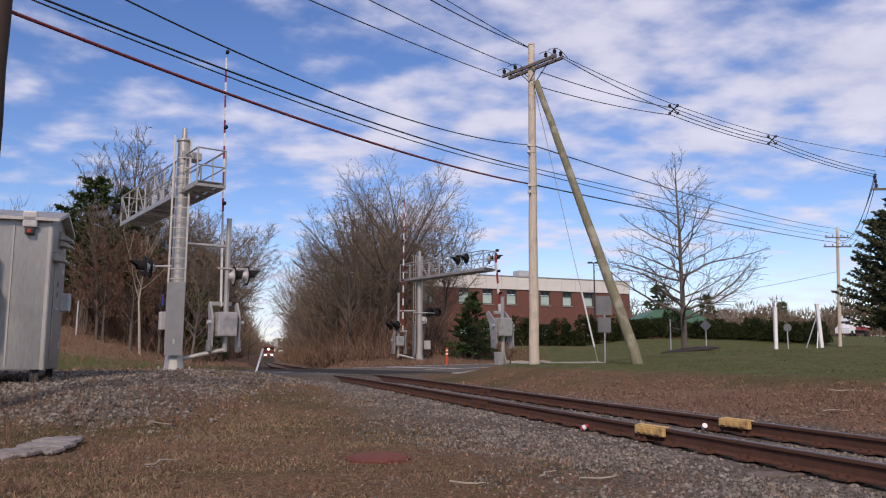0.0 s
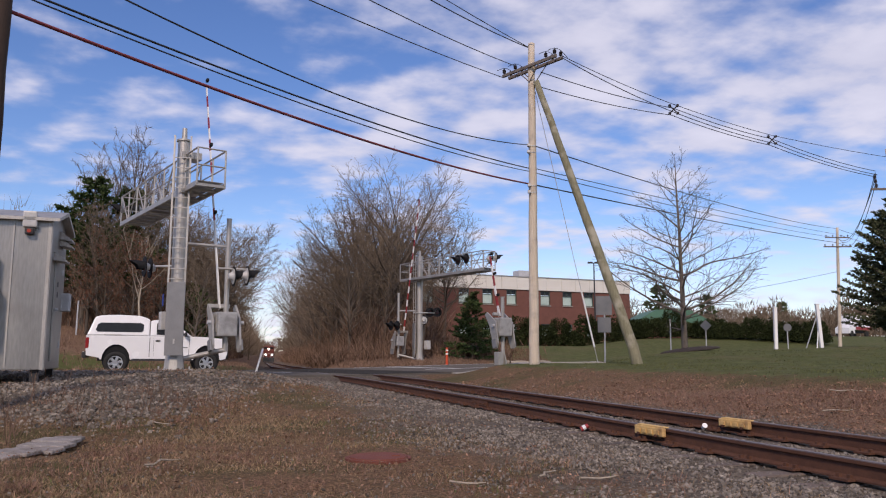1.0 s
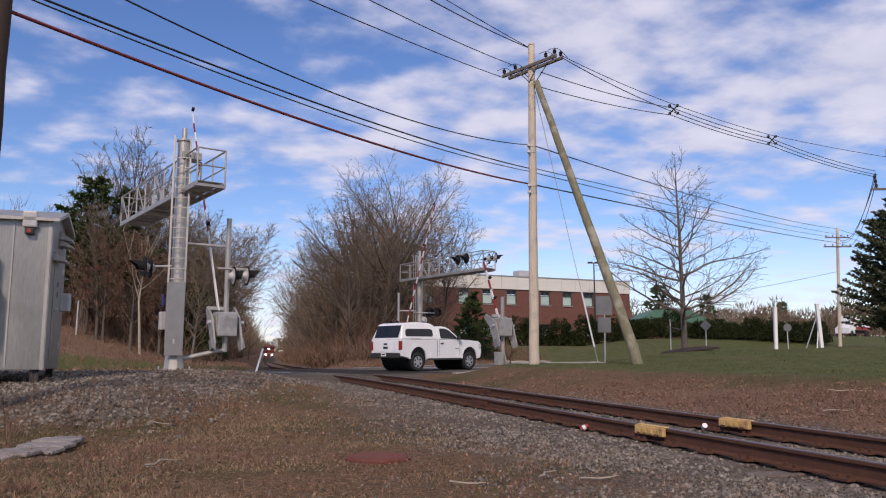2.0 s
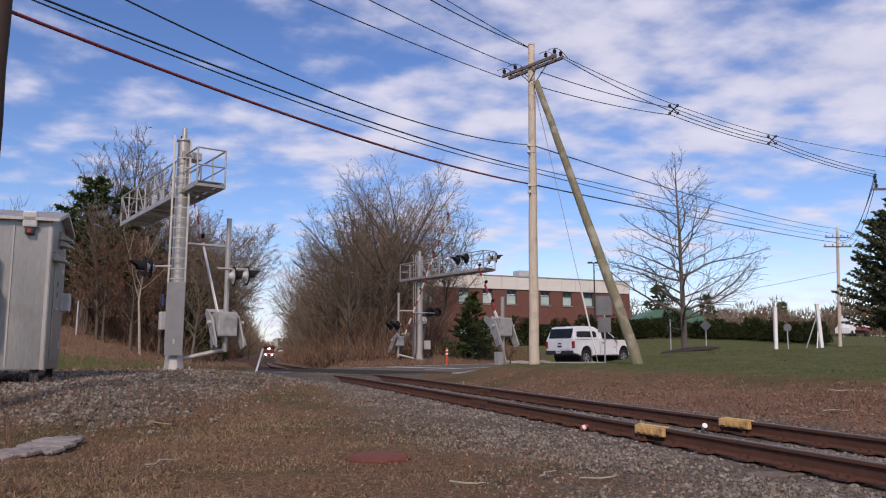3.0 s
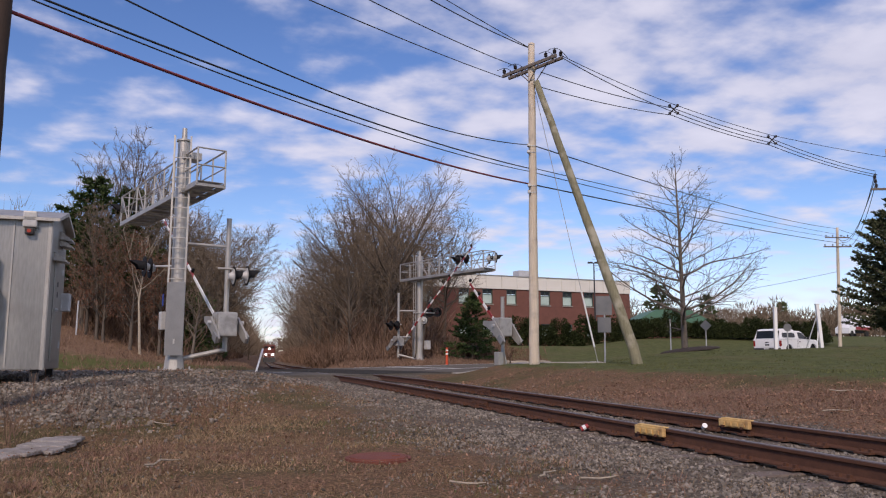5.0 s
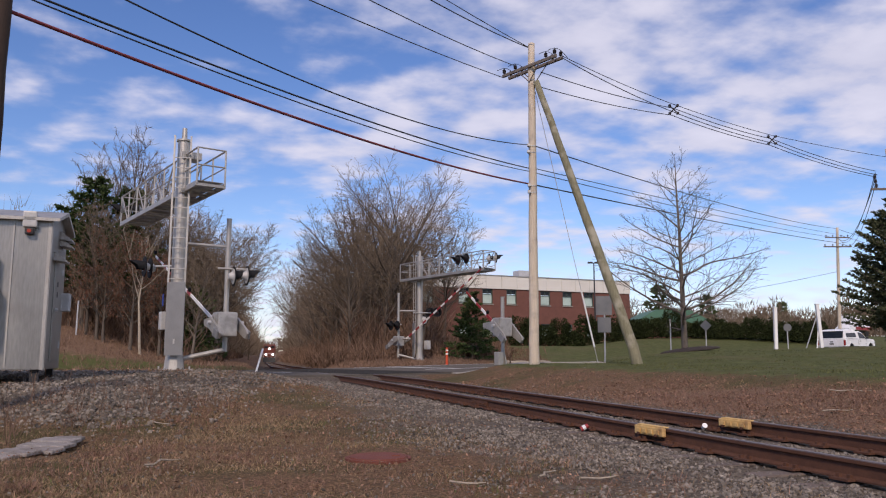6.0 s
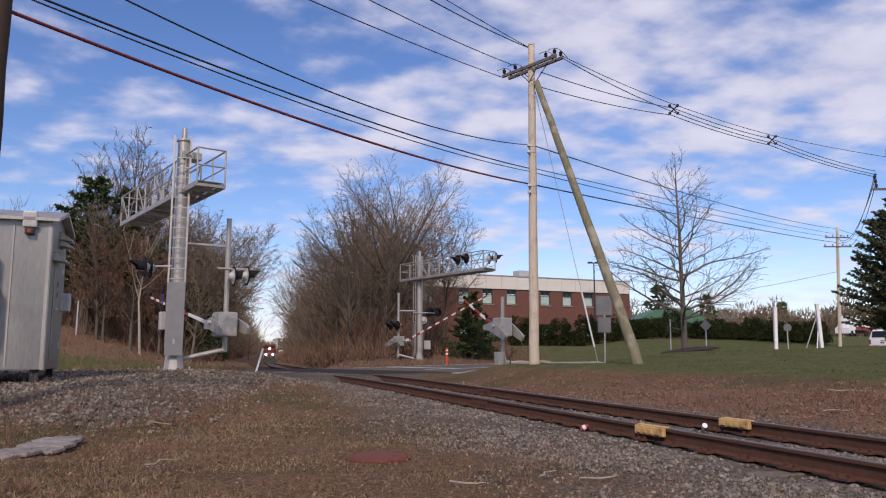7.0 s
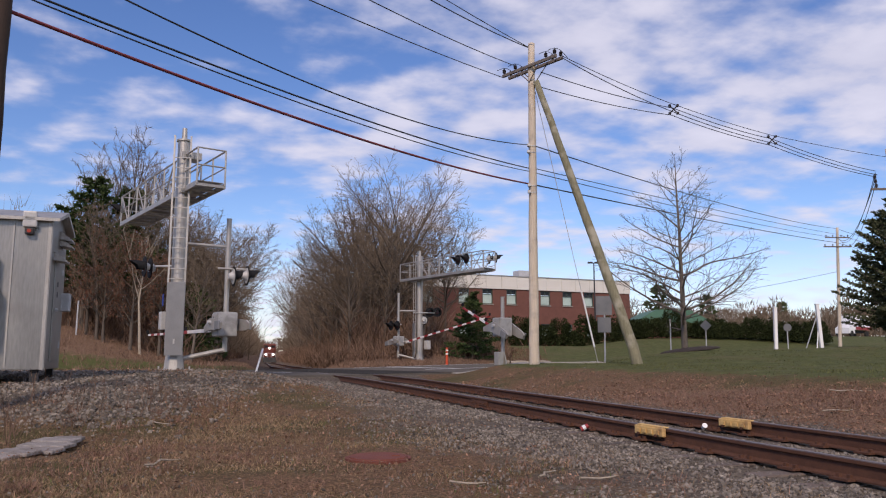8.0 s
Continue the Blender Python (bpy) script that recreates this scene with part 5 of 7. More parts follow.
S_POLE = wood_pole("utility_pole", "weathered wooden utility pole carrying the bundled line", (SIDE_POLE[0] + 0.8, SIDE_POLE[1], 0.5), (SIDE_POLE[0] + 0.8, SIDE_POLE[1], 11.8), 0.18, 0.13, POLEWOOD)
for dz in (9.85, 9.6, 10.1):
    insulator(S_POLE, (-0.8 - 0.1 * (dz - 9.6), 0, dz - 0.45), s=1.3)
bm = B()
box(bm, -0.45, 0, 9.05, 1.3, 0.1, 0.12, bevel=0.01)
part("crossarm", bm, ARMWOOD, S_POLE)
make_spacer_line()

f_pole = wood_pole("utility_pole", "distant weathered wooden utility pole with two crossarms", (42.05, 82, 1.4), (42.6, 82, 14.2), 0.19, 0.13, POLEWOOD)
for z, L in ((11.7, 2.6), (10.7, 3.0)):
    bm = B()
    box(bm, 0.4, -0.15, z, L, 0.10, 0.13, bevel=0.01)
    part("crossarm", bm, ARMWOOD, f_pole)
    for s in (-0.9, -0.35, 0.35, 0.9):
        insulator(f_pole, (0.4 + s * L / 2, -0.15, z + 0.12))
for z, dz in ((14.1, 1.0), (13.5, 0.9), (12.56, 0.8)):
    cable("overhead_cable", CAB, (*FAR_POLE, z), (92.0, 128.0, z + dz), 0.5, 0.02)
cable("service_cable", CAB, (42.2, 82, 9.4), (24.0, 96.0, 6.6), 0.3, 0.02)


# ---- conifers, hedge, undergrowth ----
def needle_mesh(rng, tufts, size, per=5):
    v, f = [], []
    for q, d in tufts:
        for _ in range(per):
            a = (d + Vector((rng.gauss(0, .6), rng.gauss(0, .6), rng.gauss(0, .45)))).normalized() * size * rng.uniform(0.6, 1.3)
            s = a.cross(Vector((rng.gauss(0, 1), rng.gauss(0, 1), rng.gauss(0, 1)))).normalized() * size * 0.22
            o = len(v)
            m = q + a * 0.5
            v += [tuple(q), tuple(m + s), tuple(q + a), tuple(m - s)]
            f.append((o, o + 1, o + 2, o + 3))
    return v, f


def conifer(seed, height, spread, m, label, name="pine_tree", whorl=0.5, bare=0.12, mat=NEEDLE, size=0.28, droop=0.1, ragged=0.3, power=0.8, per=5):
    rng = random.Random(seed)
    th = thing(name, label, "tree", m, "evergreen trees")
    lines, tufts = [], []
    trunk = [Vector((rng.gauss(0, .04) * i, rng.gauss(0, .04) * i, height * i / 10)) for i in range(11)]
    trunk[0].z = -0.3
    lines.append((0, trunk, [0.018 * height * (1 - 0.9 * i / 10) for i in range(11)]))
    h = height * bare
    while h < height * 0.985:
        t = h / height
        n = rng.randint(4, 6)
        a0 = rng.uniform(0, 6.28)
        for k in range(n):
            L = spread * max(0.06, (1 - t)) ** power * rng.uniform(1 - ragged, 1 + ragged * 0.5)
            a = a0 + 6.28 * k / n + rng.gauss(0, 0.2)
            d = Vector((math.cos(a), math.sin(a), 0.25 * t - droop + rng.gauss(0, 0.1)))
            q = trunk[min(int(t * 10), 9)].lerp(trunk[min(int(t * 10) + 1, 10)], (t * 10) % 1)
            pts = [q]
            for s in range(4):
                d = (d + Vector((rng.gauss(0, .12), rng.gauss(0, .12), 0.05))).normalized()
                pts.append(pts[-1] + d * L / 4)
            lines.append((1, pts, [0.012 * L + 0.008] * 2 + [0.008 * L + 0.005] * 2 + [0.004]))
            cnt = max(3, int(L / (size * 0.42)))
            for s in range(cnt):
                u = 0.22 + 0.78 * (s + rng.random()) / cnt
                i = min(int(u * 4), 3)
                c = pts[i].lerp(pts[i + 1], u * 4 - i)
                side = Vector((-d.y, d.x, rng.gauss(0, 0.25))).normalized() * rng.uniform(-1, 1) * 0.30 * L * (1.1 - u)
                tufts.append((c + side, (d + side * 0.6).normalized()))
        h += whorl * rng.uniform(0.75, 1.25) * (1.05 - 0.5 * t)
    v, f = tubes(lines, (7, 4))
    raw("trunk", v, f, BARK, th, smooth=True)
    v, f = needle_mesh(rng, tufts, size, per)
    raw("crown", v, f, mat, th)
    return th


def on_ground(x, y, dz=0.0, turn=0.0):
    return Matrix.Translation((x, y, gz(x, y) + dz)) @ Matrix.Rotation(turn, 4, "Z")


PINE = "tall dark green pine among bare woodland trees"
conifer(31, 8.3, 3.0, on_ground(-19.3, 41.2), PINE, whorl=0.36, bare=0.3, per=8, size=0.24, ragged=0.5, power=0.6)
conifer(32, 8.4, 2.9, on_ground(-17.6, 42.4), PINE, whorl=0.36, bare=0.35, per=8, size=0.24, ragged=0.5, power=0.6)
conifer(33, 4.4, 1.9, on_ground(-14.0, 43.0), "low dark hemlock at the wood's edge", name="hemlock", whorl=0.4, bare=0.04, size=0.34, power=0.6)
conifer(34, 4.4, 2.0, on_ground(1.85, 50.4), "small dense dark green fir tree by the woods", name="fir_tree", whorl=0.2, bare=0.05, per=9, size=0.16, droop=0.05, ragged=0.25)
conifer(35, 7.6, 3.5, on_ground(25.05, 41.5), "dense bluish-green spruce at the lawn's edge", name="spruce_tree", whorl=0.145, bare=0.10, per=8, size=0.18, mat=NEEDLE_BLUE, droop=-0.12, ragged=0.35, power=0.42)
conifer(36, 3.2, 1.9, on_ground(24.6, 40.5), "dense bluish-green spruce at the lawn's edge", name="spruce_tree", whorl=0.38, bare=0.05, size=0.32, mat=NEEDLE_BLUE, droop=0.02, power=0.55)
for i, (x, y, h) in enumerate(((33, 118, 8.0), (66, 150, 7.0), (48, 140, 8.0), (95, 150, 9))):
    conifer(40 + i, h, h * 0.36, on_ground(x, y), "distant dark evergreen behind the hedge", whorl=0.8, bare=0.1, size=0.8, ragged=0.4, power=0.6, per=3)


def make_hedge():
    rng = random.Random(5)
    v, f = [], []
    centre = []
    x = 4.5
    while x < 42:
        centre.append((x, 72.5 + rng.uniform(-0.5, 0.5) + 0.33 * (x - 5), rng.uniform(1.2, 1.9), rng.uniform(1.35, 2.7)))
        x += rng.uniform(1.0, 1.6)
    for cx, cy, r, h in centre:
        z0 = gz(cx, cy)
        for _ in range(1050):
            a, e = rng.uniform(0, 6.28), rng.uniform(0.0, 1.0)
            rr = r * (1 - 0.55 * e ** 2.2) * rng.uniform(0.62, 1.06)
            q = Vector((cx + math.cos(a) * rr, cy + math.sin(a) * rr, z0 + 0.05 + h * e * rng.uniform(0.85, 1.1)))
            d = Vector((math.cos(a) + 0.35, math.sin(a), 0.9)).normalized()
            n, g = needle_mesh(rng, [(q, d)], 0.25, 2)
            o = len(v)
            v += n
            f += [tuple(i + o for i in t) for t in g]
    ob = raw("hedge", v, f, HEDGE)
    tagged(ob, "long dark green evergreen hedge before the brick building", "hedge", kind="stuff")


make_hedge()


def make_thicket():
    """Russet brush along the banks: thin upright stems, uncountable."""
    rng = random.Random(8)
    nprng = np.random.RandomState(8)
    v, f = [], []
    zones = []
    for _ in range(3000):
        y = 50 + 70 * rng.random() ** 1.5
        tx = float(track_x(y))
        zones.append((tx + 2.5 + abs(rng.gauss(0, 4.5)), y, 1.25))
    for _ in range(3000):
        y = 41 + 70 * rng.random() ** 1.6
        tx = float(track_x(y))
        zones.append((tx - 4.2 - abs(rng.gauss(0, 8.0)), y, 1.0))
    for _ in range(7000):
        y = 53 + 62 * rng.random() ** 1.3
        x = float(track_x(y)) + 5.0 + 15 * rng.random()
        if x < -0.5:
            zones.append((x, y, rng.uniform(1.5, 4.6)))
    for _ in range(7000):
        y = 41 + 70 * rng.random() ** 1.4
        zones.append((float(track_x(y)) - 6.0 - 22 * rng.random(), y, rng.uniform(1.5, 4.2)))
    for _ in range(3200):
        y = 49 + 110 * rng.random() ** 1.3
        zones.append((float(track_x(y)) + 2.1 + abs(rng.gauss(0, 2.2)), y, rng.uniform(0.7, 1.5)))
    for _ in range(900):
        zones.append((rng.uniform(-1.0, 4.5), rng.uniform(51, 58), 1.0))
    xs, ys = np.array([z[0] for z in zones]), np.array([z[1] for z in zones])
    zz, dt, dr = ground_z(xs, ys, True)
    for (x, y, h), z, d in zip(zones, zz, dr):
        if d < 6.5:
            continue
        H = h * rng.uniform(0.35, 1.35)
        lean = Vector((rng.gauss(0, .5), rng.gauss(0, .5), 1)).normalized()
        b = Vector((x, y, z - 0.03))
        w = 0.010 + 0.00022 * y
        for k in range(3):
            bend = Vector((rng.gauss(0, .7), rng.gauss(0, .7), 1)).normalized()
            p1 = b + lean * H * (0.25 + 0.2 * k)
            p2 = p1 + bend * H * 0.6
            s = Vector((w, rng.uniform(-w, w), 0))
            o = len(v)
            st = b if k == 0 else b + lean * H * 0.2 * k
            v += [tuple(st - s), tuple(st + s), tuple(p1 + s * 0.8), tuple(p1 - s * 0.8), tuple(p2)]
            f += [(o, o + 1, o + 2, o + 3), (o + 3, o + 2, o + 4)]
    ob = raw("thicket", v, f, THICKET)
    tagged(ob, "russet brown leafless brush on the banks of the cutting", "brush", kind="stuff")


make_thicket()


def make_far_woods():
    """The leafless woods that close the view: countless thin upright twigs in a broken band. One row is added unseen
    behind the camera, only to cut light.
    """
    rng = random.Random(12)
    v, f = [], []

    def tuft(x, y, h, n, wide, fine=1.0):
        z = gz(x, y)
        top = Vector((x + rng.gauss(0, .4), y, z + h))
        for _ in range(n):
            t = rng.uniform(0.08, 1.0)
            a, r = rng.uniform(0, 6.28), wide * math.sqrt(rng.random()) * math.sin(math.pi * min(0.93, 0.18 + 0.75 * t)) * 1.5
            q = Vector((x + math.cos(a) * r, y + math.sin(a) * r, z + h * t * 0.92))
            d = Vector((math.cos(a) * r / wide * 0.8 + rng.gauss(0, .3), math.sin(a) * r / wide * 0.8 + rng.gauss(0, .3), 1)).normalized() * h * rng.uniform(0.07, 0.2)
            w = (0.00024 * abs(y) + 0.008) * rng.uniform(0.5, 1.2) * fine
            o = len(v)
            v.extend([tuple(q - Vector((w, 0, 0))), tuple(q + Vector((w, 0, 0))), tuple(q + d)])
            f.append((o, o + 1, o + 2))
        o = len(v)
        w = 0.0003 * abs(y) + 0.06
        v.extend([(x - w, y, z - 0.3), (x + w, y, z - 0.3), tuple(top - Vector((0, 0, h * 0.2)))])
        f.append((o, o + 1, o + 2))

    for _ in range(150):
        y = rng.uniform(54, 112)
        x = float(track_x(y)) + 4.8 + 15 * rng.random()
        if x < -2.5:
            tuft(x, y, rng.uniform(4.5, 9.0), 190, 1.7)
    for _ in range(120):
        y = rng.uniform(42, 105)
        tuft(float(track_x(y)) - 5.5 - 18 * rng.random(), y, rng.uniform(4.0, 8.0), 170, 1.6)
    # added out of view behind the camera, to darken reflections and skylight
    for _ in range(60):
        tuft(rng.uniform(-70, 70), rng.uniform(-60, -28), rng.uniform(8, 13), 120, 3.0, 2.5)
    for _ in range(130):
        y = rng.uniform(112, 270)
        side = rng.choice((-1, 1))
        tuft(float(track_x(y)) + side * (5.5 + abs(rng.gauss(0, 9))), y, rng.uniform(7, 12.5), 130, 2.0)
    # low brush that closes the cutting down to the far end of the line
    for _ in range(130):
        y = rng.uniform(88, 235)
        tuft(float(track_x(y)) - 4.6 - abs(rng.gauss(0, 4.5)), y, rng.uniform(3.2, 7.2), 210, 2.4, 1.7)
    for _ in range(60):
        y = rng.uniform(95, 240)
        tuft(float(track_x(y)) + 4.6 + abs(rng.gauss(0, 4.0)), y, rng.uniform(2.2, 4.6), 150, 2.0, 1.5)
    for _ in range(110):
        tuft(rng.uniform(-100, -38), rng.uniform(245, 300), rng.uniform(3, 7), 130, 4.0, 1.8)
    for _ in range(80):
        tuft(rng.uniform(-85, -22), rng.uniform(62, 105), rng.uniform(7, 11), 130, 2.2)
    for _ in range(190):
        tuft(rng.uniform(8, 130), rng.uniform(135, 190), rng.uniform(4.5, 8.5), 150, 2.6, 1.8)
    for _ in range(150):
        tuft(rng.uniform(14, 120), rng.uniform(125, 150), rng.uniform(3.0, 5.6), 210, 3.4, 2.6)
    ob = raw("far_woods", v, f, TWIG_FAR)
    tagged(ob, "distant leafless brown woods closing the view, with unseen added woods behind the camera", "woods", kind="stuff")


TWIG_FAR = material("distant_brown_twigs", (0.088, 0.065, 0.046), (0.195, 0.150, 0.110), 0.5, 0.95, 0, 0, 5, vary=0.3, islands=True, spec=0.1)
make_far_woods()


# ---- small things round the crossing ----
def make_post(name, label, cat, base, top, size, mat, group="", roundpost=False, cap=True):
    base, top = Vector(base), Vector(top)
    th = thing(name, label, cat, Matrix.Translation(base), group)
    d = top - base
    bm = B()
    if roundpost:
        rod(bm, (0, 0, -0.2), d, size, n=10)
    else:
        q = d.to_track_quat("Z", "Y").to_matrix().to_4x4()
        box(bm, 0, 0, d.length / 2 - 0.1, size, size, d.length + 0.2, m=q, bevel=size * 0.06)
    part("shaft", bm, mat, th)
    return th, d


for b, t in (((18.05, 42, 0.75), (18.12, 42, 3.15)), ((20.55, 42, 0.8), (20.42, 42, 3.33))):
    th, d = make_post("white_post", "white vinyl post standing slightly askew on the lawn", "post", b, t, 0.17, WHITE_POST, "white lawn posts")
    bm = B()
    box(bm, 0, 0, 0.02, 0.21, 0.21, 0.05, m=Matrix.Translation(d), bevel=0.01)
    part("post_cap", bm, WHITE_POST, th)
make_post("leaning_stake", "thin pale stake leaning by the white post", "stake", (19.7, 42.3, 0.8), (20.4, 42.15, 2.6), 0.03, GALV, roundpost=True)
make_post("leaning_stake", "thin white stake leaning by the white post", "stake", (20.2, 41.9, 0.8), (20.42, 42.05, 1.9), 0.035, WHITE_POST, roundpost=True)


def sign(name, label, base, top, plates):
    base, top = Vector(base), Vector(top)
    th = thing(name, label, "road sign", Matrix.Translation(base), "road signs")
    bm = B()
    rod(bm, (0, 0, -0.2), top - base, 0.032, n=8)
    part("post", bm, GALV, th)
    for shape, dz, w, h, face in plates:
        bm = B()
        if shape == "round":
            rod(bm, (0, -0.05, dz), (0, -0.042, dz), w / 2, n=24)
        elif shape == "diamond":
            box(bm, 0, 0, 0, w, 0.008, w, m=Matrix.Translation((0, -0.05, dz)) @ Matrix.Rotation(radians(45), 4, "Y"))
        else:
            box(bm, 0, -0.05, dz, w, 0.008, h)
        part("plate", bm, face, th, "bare grey sign back")
    return th


sign("road_sign", "grey backs of two rectangular road signs on one post", (6.68, 32.0, 0.3), (6.72, 32.0, 2.95), [("rect", 2.35, 0.66, 0.78, SIGN_BACK), ("rect", 1.55, 0.55, 0.62, SIGN_BACK)])
sign("road_sign", "grey back of a diamond road sign on a thin post", (13.6, 40, 0.72), (13.62, 40, 2.28), [("diamond", 1.40, 0.42, 0.42, SIGN_BACK)])
sign("road_sign", "thin post with a small narrow sign plate", (11.76, 40, 0.72), (11.79, 40, 2.45), [("rect", 1.62, 0.10, 0.2, SIGN_BACK)])
sign("road_sign", "grey back of a round road sign on a thin post", (18.9, 42.4, 0.85), (18.9, 42.4, 2.25), [("round", 1.25, 0.44, 0.5, SIGN_BACK)])

make_post("fence_post", "thin pale post at the foot of the wooded bank", "post", (-18.8, 39.6, gz(-18.8, 39.6)), (-18.78, 39.6, gz(-18.8, 39.6) + 1.75), 0.045, GALV, roundpost=True)
th = thing("boulder", "large grey-brown boulder on the wooded bank", "boulder", on_ground(-17.0, 43.4, 0.15, 0.3))
bm = B()
bmesh.ops.create_icosphere(bm, subdivisions=3, radius=1.0)
for q in bm.verts:
    q.co = Vector((q.co.x * 0.72, q.co.y * 0.5, q.co.z * 0.48)) * (1 + 0.28 * noise.noise(q.co * 1.6 + Vector((4, 1, 7))))
part("rock", bm, BOULDER, th)

# mulch bed round the shade tree
bm = B()
bmesh.ops.create_uvsphere(bm, u_segments=28, v_segments=12, radius=1.0)
for q in bm.verts:
    q.co = Vector((q.co.x * 1.45, q.co.y * 1.2, max(-0.2, q.co.z) * (0.15 + 0.05 * noise.noise(q.co * 3))))
bed = part("mulch_bed", bm, MULCH, None, m=Matrix.Translation((12.1, 37.9, gz(12.1, 37.9) + 0.02)) @ Matrix.Rotation(-math.atan2(gz(13.4, 37.9) - gz(10.8, 37.9), 2.6), 4, "Y"))
tagged(bed, "low mound of dark bark mulch under the shade tree", "mulch bed")

# leaning white marker near the rails
th, d = make_post("marker_post", "white marker post leaning beside the rails", "post", (-7.12, 29.6, -0.05), (-6.88, 29.6, 0.86), 0.062, WHITE_POST)

# orange delineator
th = thing("delineator", "orange road delineator with white bands", "delineator", on_ground(0.22, 44.4))
bm = B()
rod(bm, (0, 0, 0), (0, 0, 0.05), 0.2, 0.16, 14)
rod(bm, (0, 0, 0.05), (0, 0, 1.02), 0.075, 0.06, 12)
part("tube", bm, ORANGE, th)
for z in (0.62, 0.82):
    bm = B()
    rod(bm, (0, 0, z), (0, 0, z + 0.08), 0.077, 0.075, 12)
    part("band", bm, WHITE_STRIPE, th)

# lamp post by the building
th = thing("street_lamp", "tall dark parking lot lamp post", "street lamp", Matrix.Translation((15.8, 80, 1.5)))
bm = B()
rod(bm, (0, 0, 0), (0, 0, 8.6), 0.10, 0.06, 10)
part("pole", bm, DARK_TRIM, th)
for s in (-1, 1):
    bm = B()
    box(bm, 0.35 * s, 0, 8.65, 0.55, 0.3, 0.18, bevel=0.03)
    part("lamp_head", bm, DARK_TRIM, th)

# logs and stones beside the hedge's end
for i, (x, y, L, a) in enumerate(((4.2, 41.5, 1.3, 0.3), (5.4, 42.2, 0.9, -0.4), (3.6, 43.0, 0.8, 0.9))):
    th = thing("fallen_log", "weathered grey log lying in the grass", "log", on_ground(x, y, 0.12, a), "logs in the grass")
    lines = [(0, [Vector((-L / 2, 0, 0)), Vector((0, 0.05, 0.02)), Vector((L / 2, 0, 0))], [0.15, 0.16, 0.12])]
    v, f = tubes(lines, (9,))
    raw("log", v, f, BARK_PALE, th)


def house_far():
    th = thing("far_house", "low building with a green metal roof behind the hedge", "house", Matrix.Translation((31.0, 108, 2.0)))
    bm = B()
    box(bm, 0, 0, 1.4, 9.0, 7, 2.8)
    part("wall", bm, BRICK, th)
    bm = B()
    prism(bm, [(-5.6, 2.8), (5.6, 2.8), (2.2, 4.6), (-2.2, 4.6)], -4.2, 4.2)
    part("roof", bm, GREEN_ROOF, th, "green hipped metal roof")


house_far()


def parked_truck():
    th = thing("parked_truck", "white and red box truck parked far down the road", "truck", on_ground(63.0, 118.0) @ Matrix.Rotation(radians(35), 4, "Z"))
    bm = B()
    box(bm, 0, 0, 2.1, 4.4, 2.3, 2.2, bevel=0.06)
    part("cargo_box", bm, WHITE_PAINT, th)
    bm = B()
    box(bm, 0, -1.16, 1.25, 4.2, 0.03, 0.45)
    part("red_band", bm, RED_STRIPE, th)
    bm = B()
    prism(bm, [(-2.2, 0.5), (-3.9, 0.5), (-3.9, 1.3), (-3.2, 1.5), (-2.8, 2.3), (-2.2, 2.3)], -1.05, 1.05)
    part("cab", bm, WHITE_PAINT, th)
    bm = B()
    box(bm, -0.8, 0, 0.75, 6.0, 1.0, 0.3)
    part("chassis", bm, DARK_TRIM, th)
    for x in (-3.1, 1.3):
        for s in (-1, 1):
            bm = B()
            rod(bm, (x, s * 0.8, 0.45), (x, s * 1.1, 0.45), 0.45, n=18)
            part("wheel", bm, RUBBER, th)


parked_truck()

# ---- distant trees behind the hedge and along the road ----
rng = random.Random(77)
for i in range(11):
    x, y = 18 + i * 9.0 + rng.uniform(-2, 2), 150 + rng.uniform(-22, 30)
    s = rng.uniform(0.5, 0.72)
    c = copy_thing(KINDS["h"], Matrix.Translation((x, y, gz(x, y))) @ Matrix.Rotation(rng.uniform(0, 6.28), 4, "Z"))
    c.scale = (s * 1.6, s * 1.6, s * 0.95)
    tagged(c, "distant leafless tree beyond the hedge", "tree", "distant trees")


# ---- things near the camera ----
th = thing("manhole_cover", "red-oxide iron manhole cover set in the grass", "manhole cover", Matrix.Translation((-0.66, 8.06, gz(-0.66, 8.06) + 0.014)))
bm = B()
rod(bm, (0, 0, -0.12), (0, 0, 0.015), 0.335, n=40)
rod(bm, (0, 0, 0.015), (0, 0, 0.028), 0.30, 0.295, 40)
plate = part("cover", bm, MANHOLE, th)
bm = B()
box(bm, 0.18, 0, 0.030, 0.09, 0.035, 0.012, bevel=0.004)
part("lifting_lug", bm, MANHOLE, plate)

th = thing("stone_slab", "broken pale weathered board slab lying in dry grass", "slab", Matrix.Translation((-4.47, 8.75, gz(-4.47, 8.75) + 0.05)) @ Matrix.Rotation(radians(-14), 4, "Z") @ Matrix.Rotation(radians(4), 4, "X") @ Matrix.Diagonal((0.70, 0.86, 1, 1)))
for i, (y, L, dx) in enumerate(((-0.70, 0.50, 0.02), (-0.44, 0.80, 0.06), (-0.18, 0.98, 0.10), (0.08, 1.0, 0.03), (0.34, 0.86, -0.06), (0.60, 0.62, -0.12))):
    bm = B()
    box(bm, dx, y, 0.012 * math.sin(i * 2.1), L * 0.86, 0.25, 0.04, bevel=0.012, m=Matrix.Rotation(radians((2, -2, 1, 2, -1, 3)[i]), 4, "Z"))
    part("board", bm, SLAB, th)


